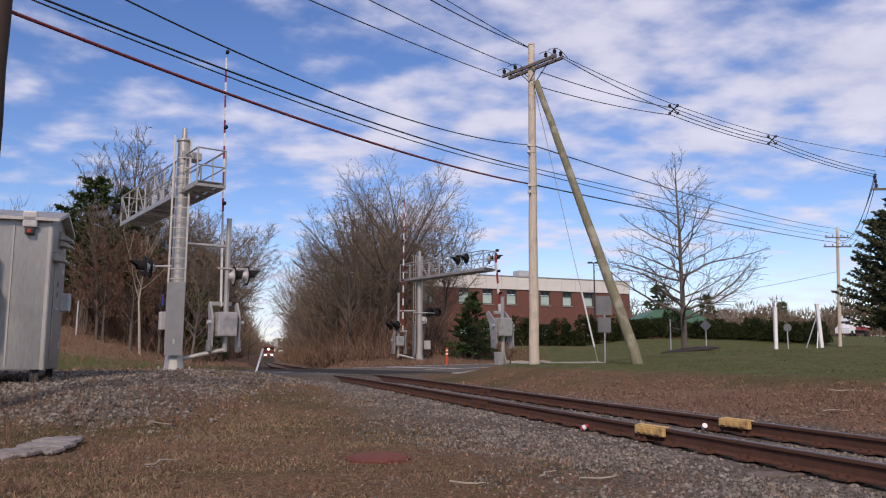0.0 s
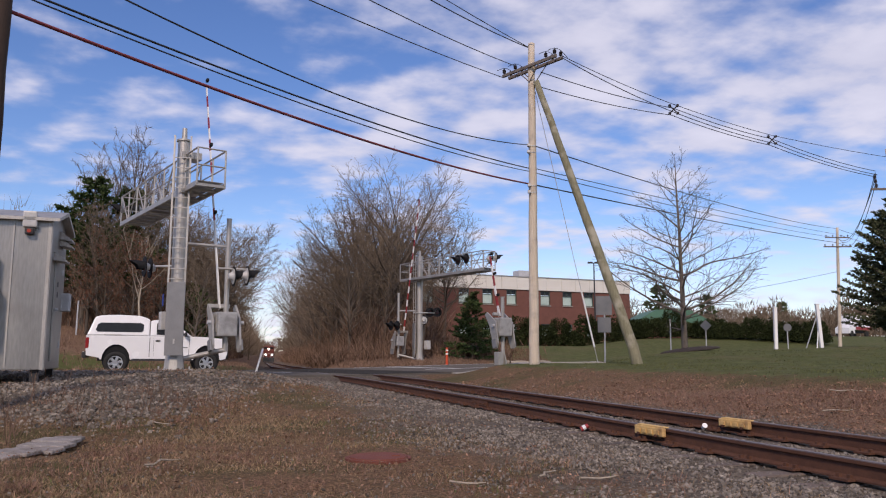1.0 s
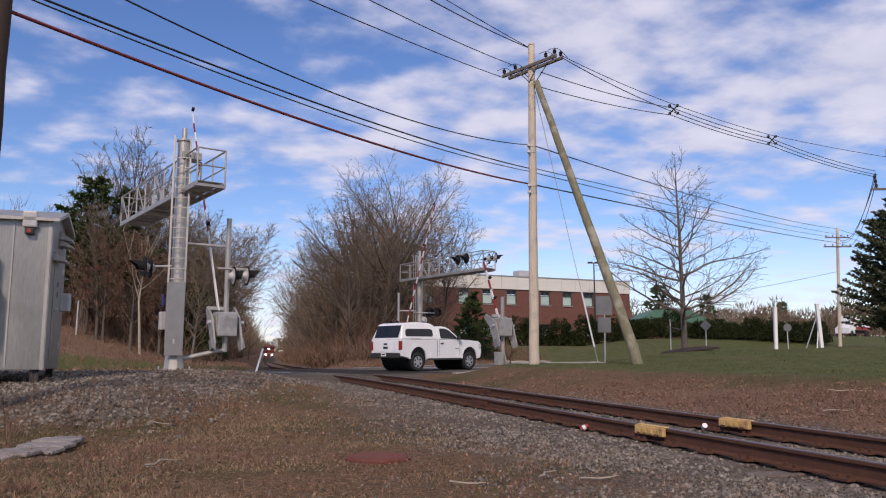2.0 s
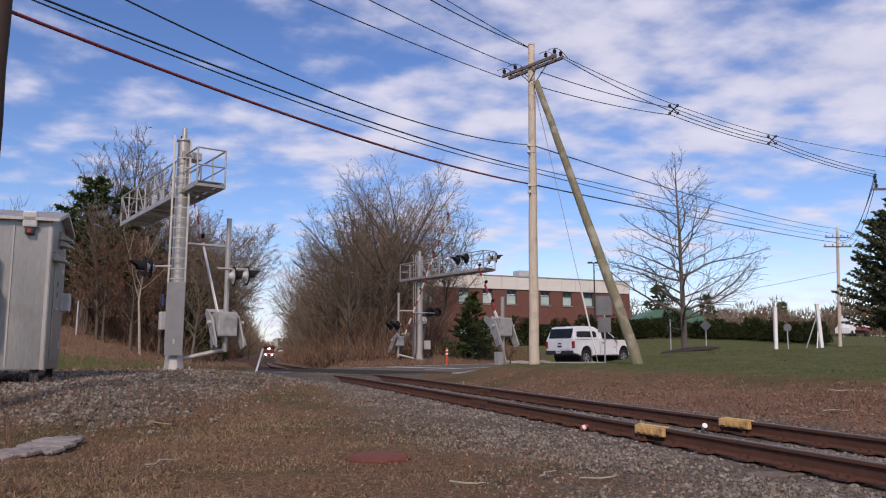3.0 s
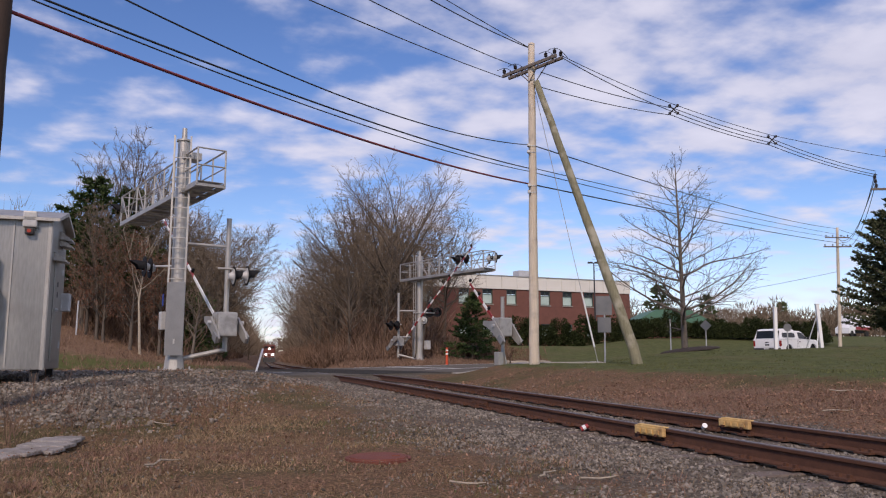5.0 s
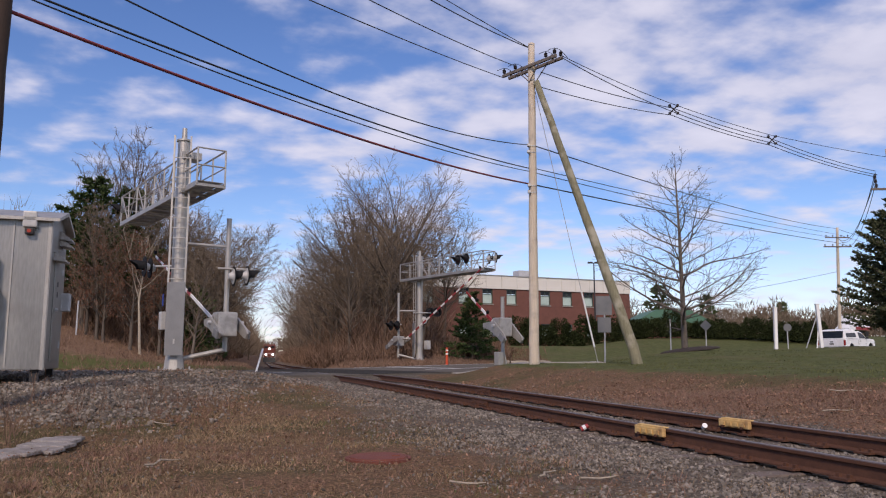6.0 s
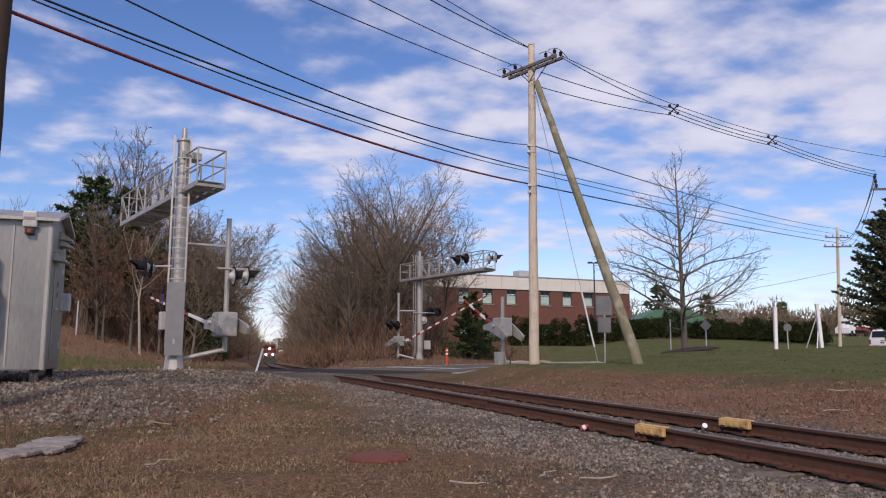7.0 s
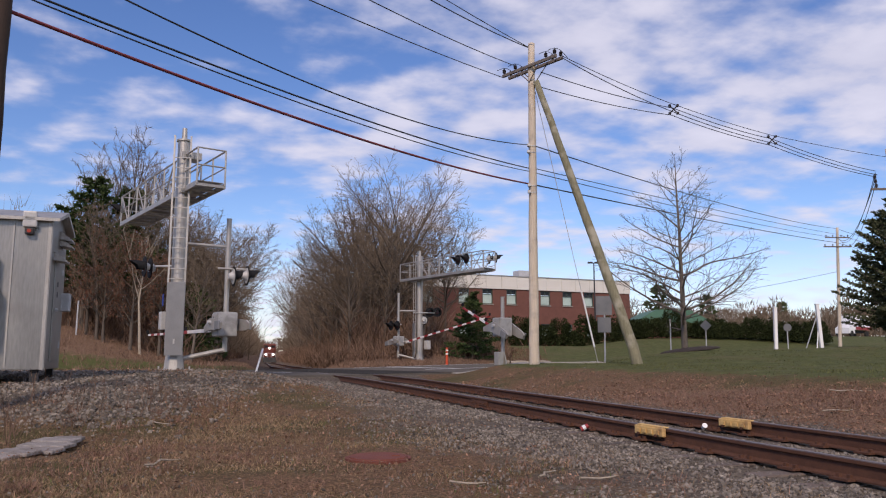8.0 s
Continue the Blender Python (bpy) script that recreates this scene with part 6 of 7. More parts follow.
def rail_skid(y, off):
    line, d = rail_line(off, y, y + 1, 0.5)
    p, s = line[0], d[0]
    th = thing("yellow_rail_block", "worn yellow steel block clamped on the rusted rail", "rail block", Matrix.Translation(p) @ Matrix.Rotation(math.atan2(s[1], s[0]), 4, "Z"), "yellow rail blocks")
    bm = B()
    box(bm, 0, 0.072, -0.05, 0.55, 0.055, 0.10, bevel=0.014)
    body = part("body", bm, YELLOW, th)
    bm = B()
    box(bm, -0.02, 0.045, 0.006, 0.50, 0.085, 0.016, bevel=0.006)
    part("top_plate", bm, YELLOW, body)
    for x in (-0.18, -0.06, 0.06, 0.18):
        bm = B()
        box(bm, x, 0.108, -0.055, 0.075, 0.016, 0.05, bevel=0.006)
        part("rib", bm, YELLOW, body)
    for x in (-0.17, 0.17):
        bm = B()
        rod(bm, (x, 0.10, -0.09), (x, 0.125, -0.09), 0.018, n=6)
        part("bolt", bm, RUST, body)


rail_skid(9.3, -0.752)
rail_skid(9.66, 0.752)

th = thing("litter_cup", "crumpled white paper cup between the rails", "litter", Matrix.Translation((3.36, 10.15, -0.30)) @ Matrix.Rotation(radians(60), 4, "X"))
bm = B()
rod(bm, (0, 0, 0), (0, 0, 0.09), 0.022, 0.034, 12)
part("cup", bm, WHITE_POST, th)
th = thing("litter_can", "crushed red and white drink can on the ballast", "litter", Matrix.Translation((1.78, 10.15, gz(1.78, 10.15) + 0.05)) @ Matrix.Rotation(radians(62), 4, "Y"))
bm = B()
rod(bm, (0, 0, 0), (0, 0, 0.11), 0.032, 0.03, 12)
can = part("can", bm, RED_STRIPE, th)
bm = B()
rod(bm, (0, 0, 0.03), (0, 0, 0.07), 0.0335, n=12)
part("band", bm, WHITE_STRIPE, can)


# ---- the pickup ----
def half_width(z):
    """Half the pickup's width at a height: upright doors, then leaning glass."""
    return float(np.interp(z, [0.0, 1.24, 2.0], [0.995, 0.98, 0.755]))


def shell(bm, outline, bevel=0.05, inset=0.0):
    """A closed body from a side outline, narrowing with height."""
    n = len(outline)
    a = [bm.verts.new((x, half_width(z) - inset, z)) for x, z in outline]
    b = [bm.verts.new((x, -half_width(z) + inset, z)) for x, z in outline]
    fa = bm.faces.new(a)
    fb = bm.faces.new(list(reversed(b)))
    for i in range(n):
        j = (i + 1) % n
        bm.faces.new((a[j], a[i], b[i], b[j]))
    bmesh.ops.recalc_face_normals(bm, faces=bm.faces)
    if bevel:
        bmesh.ops.bevel(bm, geom=list(fa.edges) + list(fb.edges), offset=bevel, segments=3, affect="EDGES", profile=0.6, clamp_overlap=True)
    return bm


def side_plate(bm, outline, side, out=0.012, deep=0.03):
    a = [bm.verts.new((x, side * (half_width(z) + out), z)) for x, z in outline]
    b = [bm.verts.new((x, side * (half_width(z) - deep), z)) for x, z in outline]
    bm.faces.new(a)
    bm.faces.new(list(reversed(b)))
    for i in range(len(a)):
        j = (i + 1) % len(a)
        bm.faces.new((a[j], a[i], b[i], b[j]))
    bmesh.ops.recalc_face_normals(bm, faces=bm.faces)
    return bm


def arch(cx, r, z0, n=9):
    return [(cx - r * math.cos(math.pi * i / n), z0 + r * math.sin(math.pi * i / n)) for i in range(n + 1)]


def make_pickup():
    th = thing("pickup_truck", "white pickup truck with a white camper shell on the bed", "pickup truck")
    FX, RX = 1.64, -1.57
    low = [(-2.58, 0.60), (-2.12, 0.52)] + arch(RX, 0.49, 0.48) + [(-1.04, 0.43), (1.12, 0.43)] + arch(FX, 0.49, 0.48) + [(2.16, 0.46), (2.34, 0.50), (2.41, 0.72), (2.40, 1.02), (2.35, 1.12), (2.22, 1.18), (1.6, 1.23), (1.06, 1.24), (-0.43, 1.235), (-0.44, 1.24), (-2.60, 1.24)]
    body = part("body", shell(B(), low, 0.018), WHITE_PAINT, th, "white painted body")
    cab_o = [(1.08, 1.242), (0.80, 1.43), (0.42, 1.70), (0.20, 1.765), (-0.05, 1.785), (-0.30, 1.775), (-0.415, 1.74), (-0.42, 1.242)]
    part("cab", shell(B(), cab_o, 0.05), WHITE_PAINT, th, "white painted cab roof and pillars")
    cap_o = [(-0.445, 1.245), (-0.445, 1.77), (-0.56, 1.84), (-0.78, 1.90), (-1.5, 1.925), (-2.10, 1.90), (-2.30, 1.86), (-2.36, 1.80), (-2.585, 1.245)]
    cap = part("camper_shell", shell(B(), cap_o, 0.06, -0.01), WHITE_PAINT, th, "white fibreglass camper shell")
    for s in (-1, 1):
        part("shell_window", side_plate(B(), [(-0.72, 1.36), (-2.24, 1.36), (-2.30, 1.42), (-2.24, 1.60), (-2.14, 1.655), (-0.78, 1.665), (-0.66, 1.61), (-0.66, 1.42)], s, 0.022), TINTED, cap, "dark tinted side window")
        part("door_window", side_plate(B(), [(0.86, 1.27), (0.76, 1.38), (0.36, 1.64), (0.14, 1.685), (-0.14, 1.69), (-0.20, 1.65), (-0.20, 1.29)], s), TINTED, th, "dark cab side window")
        bm = B()
        side_plate(bm, [(0.98, 0.60), (1.0, 1.16), (0.988, 1.16), (0.968, 0.60)], s, 0.004)
        side_plate(bm, [(-0.28, 0.60), (-0.28, 1.18), (-0.290, 1.18), (-0.290, 0.60)], s, 0.004)
        side_plate(bm, [(-0.415, 0.56), (-0.415, 1.19), (-0.435, 1.19), (-0.435, 0.56)], s, 0.004)
        part("door_gap", bm, DARK_TRIM, body)
        bm = B()
        box(bm, -0.14, s * 1.0, 1.09, 0.17, 0.03, 0.045, bevel=0.01)
        part("door_handle", bm, DARK_TRIM, body, "black door handle")
        bm = B()
        box(bm, 0.84, s * 1.09, 1.31, 0.10, 0.20, 0.15, bevel=0.03)
        part("mirror", bm, DARK_TRIM, th, "black door mirror")
        bm = B()
        side_plate(bm, [(-1.45, 1.265), (-2.0, 1.265), (-2.02, 1.29), (-1.43, 1.29)], s, 0.028, 0.0)
        part("shell_badge", bm, LENS_BACK, cap, "pale badge strip")
        bm = B()
        side_plate(bm, [(-1.05, 0.43), (1.12, 0.43), (1.12, 0.50), (-1.05, 0.50)], s, 0.006)
        part("rocker_strip", bm, DARK_TRIM, body, "dark rocker strip")
        bm = B()
        side_plate(bm, [(0.70, 0.86), (0.93, 0.86), (0.93, 0.895), (0.70, 0.895)], s, 0.006)
        part("door_badge", bm, GREY_PLATE, body, "small grey badge bar")
        bm = B()
        box(bm, -2.555, s * 0.925, 1.0, 0.13, 0.13, 0.36, bevel=0.03)
        part("tail_lamp", bm, TAIL_RED, th, "red tail lamp")
        bm = B()
        box(bm, 2.32, s * 0.83, 0.97, 0.16, 0.32, 0.24, bevel=0.03)
        part("headlamp", bm, CLEAR_LAMP, th, "clear headlamp")
        for cx, r, z0 in ((RX, 0.49, 0.48), (FX, 0.49, 0.48)):
            part("wheel_arch_lip", side_plate(B(), arch(cx, r + 0.06, z0) + list(reversed(arch(cx, r - 0.01, z0))), s, 0.014), WHITE_PAINT, body)
    bm = B()
    box(bm, -0.0, 0, 0.56, 4.4, 1.60, 0.26)
    part("chassis", bm, DARK_TRIM, th, "dark underbody")
    for cx in (RX, FX):
        bm = B()
        rod(bm, (cx, -0.93, 0.49), (cx, 0.93, 0.49), 0.475, n=24)
        part("wheel_well", bm, BLACK, th, "dark wheel well")
    bm = B()
    prism(bm, [(-2.372, 1.79), (-2.565, 1.32), (-2.585, 1.32), (-2.392, 1.79)], -0.79, 0.79)
    part("rear_window", bm, TINTED, cap, "dark rear hatch window")
    bm = B()
    prism(bm, [(1.02, 1.26), (0.80, 1.44), (0.44, 1.695), (0.455, 1.71), (0.815, 1.455), (1.04, 1.27)], -0.76, 0.76)
    part("windscreen", bm, TINTED, th, "dark windscreen")
    bm = B()
    box(bm, -2.64, 0, 0.62, 0.16, 1.9, 0.20, bevel=0.04)
    bump = part("rear_bumper", bm, DARK_TRIM, th, "dark rear bumper")
    bm = B()
    box(bm, -2.725, 0, 0.66, 0.012, 0.31, 0.15)
    part("number_plate", bm, WHITE_POST, bump, "white number plate")
    bm = B()
    box(bm, -2.735, 0, 0.66, 0.006, 0.22, 0.05)
    part("plate_bar", bm, DARK_TRIM, bump)
    bm = B()
    box(bm, -2.60, 0, 0.97, 0.02, 1.5, 0.42, bevel=0.008)
    tg = part("tailgate", bm, WHITE_PAINT, th, "white tailgate")
    bm = B()
    box(bm, -2.613, 0, 1.06, 0.012, 0.24, 0.07)
    part("tailgate_handle", bm, DARK_TRIM, tg)
    bm = B()
    box(bm, -2.613, 0, 0.92, 0.01, 0.30, 0.09)
    part("badge", bm, DARK_TRIM, tg, "small dark badge")
    bm = B()
    box(bm, 2.37, 0, 0.62, 0.16, 1.9, 0.22, bevel=0.05)
    part("front_bumper", bm, DARK_TRIM, th, "dark front bumper")
    bm = B()
    box(bm, 2.395, 0, 0.95, 0.05, 1.2, 0.24, bevel=0.02)
    part("grille", bm, DARK_TRIM, th, "black grille")
    for k in range(3):
        bm = B()
        box(bm, -0.28, 0.22 * (k - 1), 1.79, 0.05, 0.1, 0.02)
        part("roof_lamp", bm, ORANGE, th)
    wheels = []
    for x in (FX, RX):
        for s in (-1, 1):
            bm = B()
            rod(bm, (0, -0.10, 0), (0, 0.10, 0), 0.09, n=12)
            w = part("wheel", bm, CHROME, th, "alloy wheel with black tyre", m=Matrix.Translation((x, s * 0.83, 0.375)))
            bm = B()
            prof = [(0.232, -0.12), (0.335, -0.135), (0.367, -0.11), (0.377, 0.0), (0.367, 0.11), (0.335, 0.135), (0.232, 0.12)]
            k = 28
            rings = [[bm.verts.new((r * math.cos(6.28319 * i / k), y, r * math.sin(6.28319 * i / k))) for r, y in prof] for i in range(k)]
            for i in range(k):
                p, q = rings[i], rings[(i + 1) % k]
                for j in range(len(prof)):
                    j2 = (j + 1) % len(prof)
                    bm.faces.new((p[j], p[j2], q[j2], q[j]))
            bmesh.ops.recalc_face_normals(bm, faces=bm.faces)
            part("tyre", bm, RUBBER, w, smooth=True)
            bm = B()
            rod(bm, (0, s * 0.02, 0), (0, s * 0.05, 0), 0.235, n=28)
            part("rim_back", bm, DARK_TRIM, w)
            for j in range(6):
                bm = B()
                box(bm, 0.14, s * 0.085, 0, 0.17, 0.04, 0.085, m=Matrix.Rotation(j * math.pi / 3, 4, "Y"), bevel=0.01)
                part("spoke", bm, CHROME, w)
            bm = B()
            rr = [[bm.verts.new((r * math.cos(6.28319 * i / 28), s * y, r * math.sin(6.28319 * i / 28))) for r, y in ((0.205, 0.07), (0.240, 0.07), (0.240, 0.115), (0.205, 0.115))] for i in range(28)]
            for i in range(28):
                p, q = rr[i], rr[(i + 1) % 28]
                for j in range(4):
                    bm.faces.new((p[j], p[(j + 1) % 4], q[(j + 1) % 4], q[j]))
            bmesh.ops.recalc_face_normals(bm, faces=bm.faces)
            part("rim", bm, CHROME, w)
            wheels.append((w, x, s))
    # the proportions of a short regular cab
    for ob in th.children_recursive:
        if ob.name.split(".")[0] in ("wheel", "tyre", "rim", "rim_back", "spoke"):
            continue
        ob.data.transform(Matrix.Diagonal((0.905, 0.97, 1.03, 1)))
    return th, [(w, x * 0.905, s) for w, x, s in wheels]


pickup, pickup_wheels = make_pickup()


# ---- the locomotive ----
def make_locomotive():
    """Local x points forward; the origin lies on the rails under the front."""
    th = thing("locomotive", "orange-red diesel locomotive with three lit headlights on the track", "locomotive")
    bm = B()
    prism(bm, [(0.0, 1.25), (0.0, 3.15), (-0.25, 3.35), (-1.6, 3.4), (-1.6, 1.25)], -1.0, 1.0)
    bmesh.ops.bevel(bm, geom=list(bm.edges), offset=0.08, segments=2, affect="EDGES")
    part("nose", bm, LOCO_RED, th, "short orange-red nose")
    bm = B()
    prism(bm, [(-1.5, 1.25), (-1.45, 4.1), (-1.75, 4.45), (-3.9, 4.45), (-3.9, 1.25)], -1.5, 1.5)
    bmesh.ops.bevel(bm, geom=list(bm.edges), offset=0.10, segments=2, affect="EDGES")
    cabp = part("cab", bm, LOCO_RED, th, "orange-red cab")
    for s in (-1, 1):
        bm = B()
        box(bm, -1.44, s * 0.80, 3.80, 0.04, 0.9, 0.55, bevel=0.02)
        part("windscreen", bm, TINTED, cabp, "dark cab window")
        bm = B()
        box(bm, -2.7, s * 1.505, 3.7, 1.2, 0.03, 0.6, bevel=0.02)
        part("side_window", bm, TINTED, cabp)
    bm = B()
    box(bm, -9.2, 0, 2.75, 10.5, 1.9, 2.9, bevel=0.12)
    part("long_hood", bm, LOCO_RED, th)
    bm = B()
    box(bm, -7.0, 0, 1.12, 15.0, 3.0, 0.28, bevel=0.03)
    part("frame", bm, DARK_TRIM, th)
    bm = B()
    prism(bm, [(0.75, 0.15), (0.55, 1.2), (0.35, 1.2), (0.35, 0.15)], -1.45, 1.45)
    part("plow", bm, DARK_TRIM, th, "black pilot plow")
    bm = B()
    box(bm, 0.55, 0, 0.95, 0.5, 0.3, 0.3, bevel=0.04)
    part("coupler", bm, RUST, th)
    for y in (-1.35, -0.45, 0.45, 1.35):
        bm = B()
        rod(bm, (0.55, y, 1.25), (0.55, y, 2.25), 0.03, n=6)
        part("rail_post", bm, WHITE_POST, th)
    bm = B()
    rod(bm, (0.55, -1.35, 2.25), (0.55, 1.35, 2.25), 0.03, n=6)
    part("handrail", bm, WHITE_POST, th)
    for y, z, r in ((0.0, 3.42, 0.22), (-0.82, 1.95, 0.19), (0.82, 1.95, 0.19)):
        bm = B()
        box(bm, 0.0, y, z, 0.22, 0.55, 0.5, bevel=0.05)
        h = part("lamp_case", bm, DARK_TRIM, th)
        bm = B()
        rod(bm, (0.11, y, z), (0.15, y, z), r, r * 0.8, 18)
        part("headlight", bm, HEADLIGHT, h, "lit white headlight")
    for k, x in enumerate((-2.6, -11.8)):
        bm = B()
        box(bm, x, 0, 0.62, 3.6, 2.2, 0.5, bevel=0.05)
        part("bogie_frame", bm, DARK_TRIM, th)
        for dx in (-1.3, 1.3):
            for s in (-1, 1):
                bm = B()
                rod(bm, (x + dx, s * 0.70, 0.5), (x + dx, s * 0.83, 0.5), 0.5, n=24)
                part("wheel", bm, RUST, th)
    return th


loco = make_locomotive()


# ---- loose cover near the camera ----
def scatter_points(rng, n, near, far, power=1.6, half=0.62):
    """Places in front of the camera's stand, thinner with distance."""
    y = near + (far - near) * rng.random_sample(n) ** power
    x = (rng.random_sample(n) * 2 - 1) * (half * y + 0.6)
    return x, y


def make_stones():
    rng = np.random.RandomState(4)
    x, y = scatter_points(rng, 240000, 4.6, 25, 1.4)
    z, dt, dr = ground_z(x, y, True)
    leaf, lawn, stone = cover_masks(x, y, dt, dr)
    # more than half of the stones lie on the ballast and the mound; a few are strewn about
    patch = np.array([noise.noise(Vector((a * 0.8, b * 0.8, 3.0))) for a, b in zip(x, y)])
    keep = rng.random_sample(len(x)) < np.clip(stone * (0.5 + patch * 1.1), np.where(dt > 3.5, 0.0015, 0.03), 1)
    keep &= (np.abs(dr) > 4.2) & (np.hypot(x + 0.66, y - 8.06) > 0.36)
    on_rail = (np.abs(np.abs(dt) - 0.75) < 0.11)
    keep &= ~on_rail
    x, y, z, dt = x[keep][:44000], y[keep][:44000], z[keep][:44000], dt[keep][:44000]
    ico = [(0, 0, 1), (0.9, 0, 0.1), (0.25, 0.85, 0.0), (-0.75, 0.5, 0.1), (-0.7, -0.55, -0.05), (0.3, -0.9, 0.1), (0, 0, -0.8)]
    fac = [(0, 1, 2), (0, 2, 3), (0, 3, 4), (0, 4, 5), (0, 5, 1), (6, 2, 1), (6, 3, 2), (6, 4, 3), (6, 5, 4), (6, 1, 5)]
    ico, fac = np.array(ico), np.array(fac)
    n = len(x)
    s = (0.006 + 0.0145 * rng.random_sample(n) ** 1.6) * (1 + 0.2 * (np.abs(dt) < 3) + 1.1 * (x < -3.3) * (y > 9.5)) * (1 + 0.02 * y)
    jit = ico[None] * rng.uniform(0.65, 1.3, (n, 7, 3)) * np.array([1.15, 0.95, 0.75])
    q = rng.normal(size=(n, 4))
    q /= np.linalg.norm(q, axis=1)[:, None]
    w, i, j, k = q.T
    R = np.array([[1 - 2 * (j * j + k * k), 2 * (i * j - k * w), 2 * (i * k + j * w)], [2 * (i * j + k * w), 1 - 2 * (i * i + k * k), 2 * (j * k - i * w)], [2 * (i * k - j * w), 2 * (j * k + i * w), 1 - 2 * (i * i + j * j)]])
    turned = np.einsum("abn,nvb->nva", R, jit)
    V = (turned * s[:, None, None] + np.stack([x, y, z + s * 0.2], -1)[:, None]).reshape(-1, 3)
    F = (fac[None] + (np.arange(n) * 7)[:, None, None]).reshape(-1, 3)
    ob = raw("crushed_stone", V.tolist(), F.tolist(), STONE)
    tagged(ob, "loose crushed grey stone of ballast and mound", "gravel", kind="stuff")


def blades(name, label, mat, n, near, far, want, height, width, lean, seed, power=1.6):
    rng = np.random.RandomState(seed)
    x, y = scatter_points(rng, n, near, far, power)
    z, dt, dr = ground_z(x, y, True)
    p = want(x, y, dt, dr)
    patch = np.array([noise.noise(Vector((a * 0.55, b * 0.55, seed))) + 0.5 * noise.noise(Vector((a * 2.1, b * 2.1, seed))) for a, b in zip(x, y)])
    keep = rng.random_sample(n) < p * np.clip(0.55 + patch * 1.1, 0.05, 1)
    keep &= (np.abs(dr) > 4.6) & (np.hypot(x + 0.66, y - 8.06) > 0.35) & (np.hypot(x + 4.35, (y - 8.55) * 1.3) > 0.55)
    x, y, z, patch = x[keep], y[keep], z[keep], patch[keep]
    k = len(x)
    h = height * rng.uniform(0.35, 1.25, k) * np.clip(0.8 + patch * 0.6, 0.4, 1.6)
    w = width * (0.7 + 0.06 * y)
    a = rng.uniform(0, 6.28, k)
    lx, ly = rng.normal(0, lean, k) * h, rng.normal(0, lean, k) * h
    cx, cy = np.cos(a) * w, np.sin(a) * w
    V = np.stack([np.stack([x - cx, y - cy, z - 0.01], -1), np.stack([x + cx, y + cy, z - 0.01], -1),
                  np.stack([x + lx * 0.45 + cx * 0.6, y + ly * 0.45 + cy * 0.6, z + h * 0.6], -1), np.stack([x + lx * 0.45 - cx * 0.6, y + ly * 0.45 - cy * 0.6, z + h * 0.6], -1),
                  np.stack([x + lx * 1.3, y + ly * 1.3, z + h * 0.9], -1)], 1).reshape(-1, 3)
    o = np.arange(k) * 5
    F = [(int(i), int(i) + 1, int(i) + 2, int(i) + 3) for i in o] + [(int(i) + 3, int(i) + 2, int(i) + 4) for i in o]
    ob = raw(name, V.tolist(), F, mat)
    tagged(ob, label, "grass", kind="stuff")


def yard(x, y, dt, dr):
    leaf, lawn, stone = cover_masks(x, y, dt, dr)
    return np.where(dt < -1.5, np.clip(1.0 - 0.85 * stone, 0, 1), 0.25 * leaf * (dt > 1.5)) * (dr < 0)


def bank(x, y, dt, dr):
    leaf, lawn, stone = cover_masks(x, y, dt, dr)
    return np.where(dt > 1.8, leaf * (1 - 0.7 * stone), 0.10 * (1 - 0.8 * stone) * (dt < -1.5)) * (dr < 0)


def lawn_want(x, y, dt, dr):
    leaf, lawn, stone = cover_masks(x, y, dt, dr)
    return np.where(dt > 0, lawn, 0.22 * (1 - stone)) * (dr < 0)


def make_litter():
    rng = np.random.RandomState(14)
    x, y = scatter_points(rng, 260000, 4.6, 25, 1.4, 0.64)
    z, dt, dr = ground_z(x, y, True)
    drift = np.array([noise.noise(Vector((a * 0.7, b * 0.7, 5.0))) + 0.6 * noise.noise(Vector((a * 2.6, b * 2.6, 8.0))) for a, b in zip(x, y)])
    keep = (rng.random_sample(len(x)) < bank(x, y, dt, dr) * np.clip(0.75 + 1.3 * drift, 0.08, 1.6)) & (np.abs(dr) > 4.8) & (np.hypot(x + 0.66, y - 8.06) > 0.36)
    x, y, z = x[keep], y[keep], z[keep]
    k = len(x)
    s = (0.006 + 0.013 * rng.random_sample(k) ** 1.5) * (0.6 + 0.07 * y)
    u, v = rng.normal(size=(k, 3)), rng.normal(size=(k, 3))
    u[:, 2] *= 0.45
    v[:, 2] *= 0.45
    u /= np.linalg.norm(u, axis=1)[:, None]
    v -= u * (u * v).sum(1)[:, None]
    v /= np.linalg.norm(v, axis=1)[:, None]
    c = np.stack([x, y, z + 0.015 + rng.random_sample(k) * 0.05], -1)
    V = np.stack([c - u * s[:, None], c + v * s[:, None] * 0.55, c + u * s[:, None], c - v * s[:, None] * 0.55], 1).reshape(-1, 3)
    F = (np.arange(4)[None] + (np.arange(k) * 4)[:, None]).tolist()
    ob = raw("leaf_litter", V.tolist(), F, LITTER)
    tagged(ob, "fallen russet oak leaves on the track's bank", "leaf litter", kind="stuff")


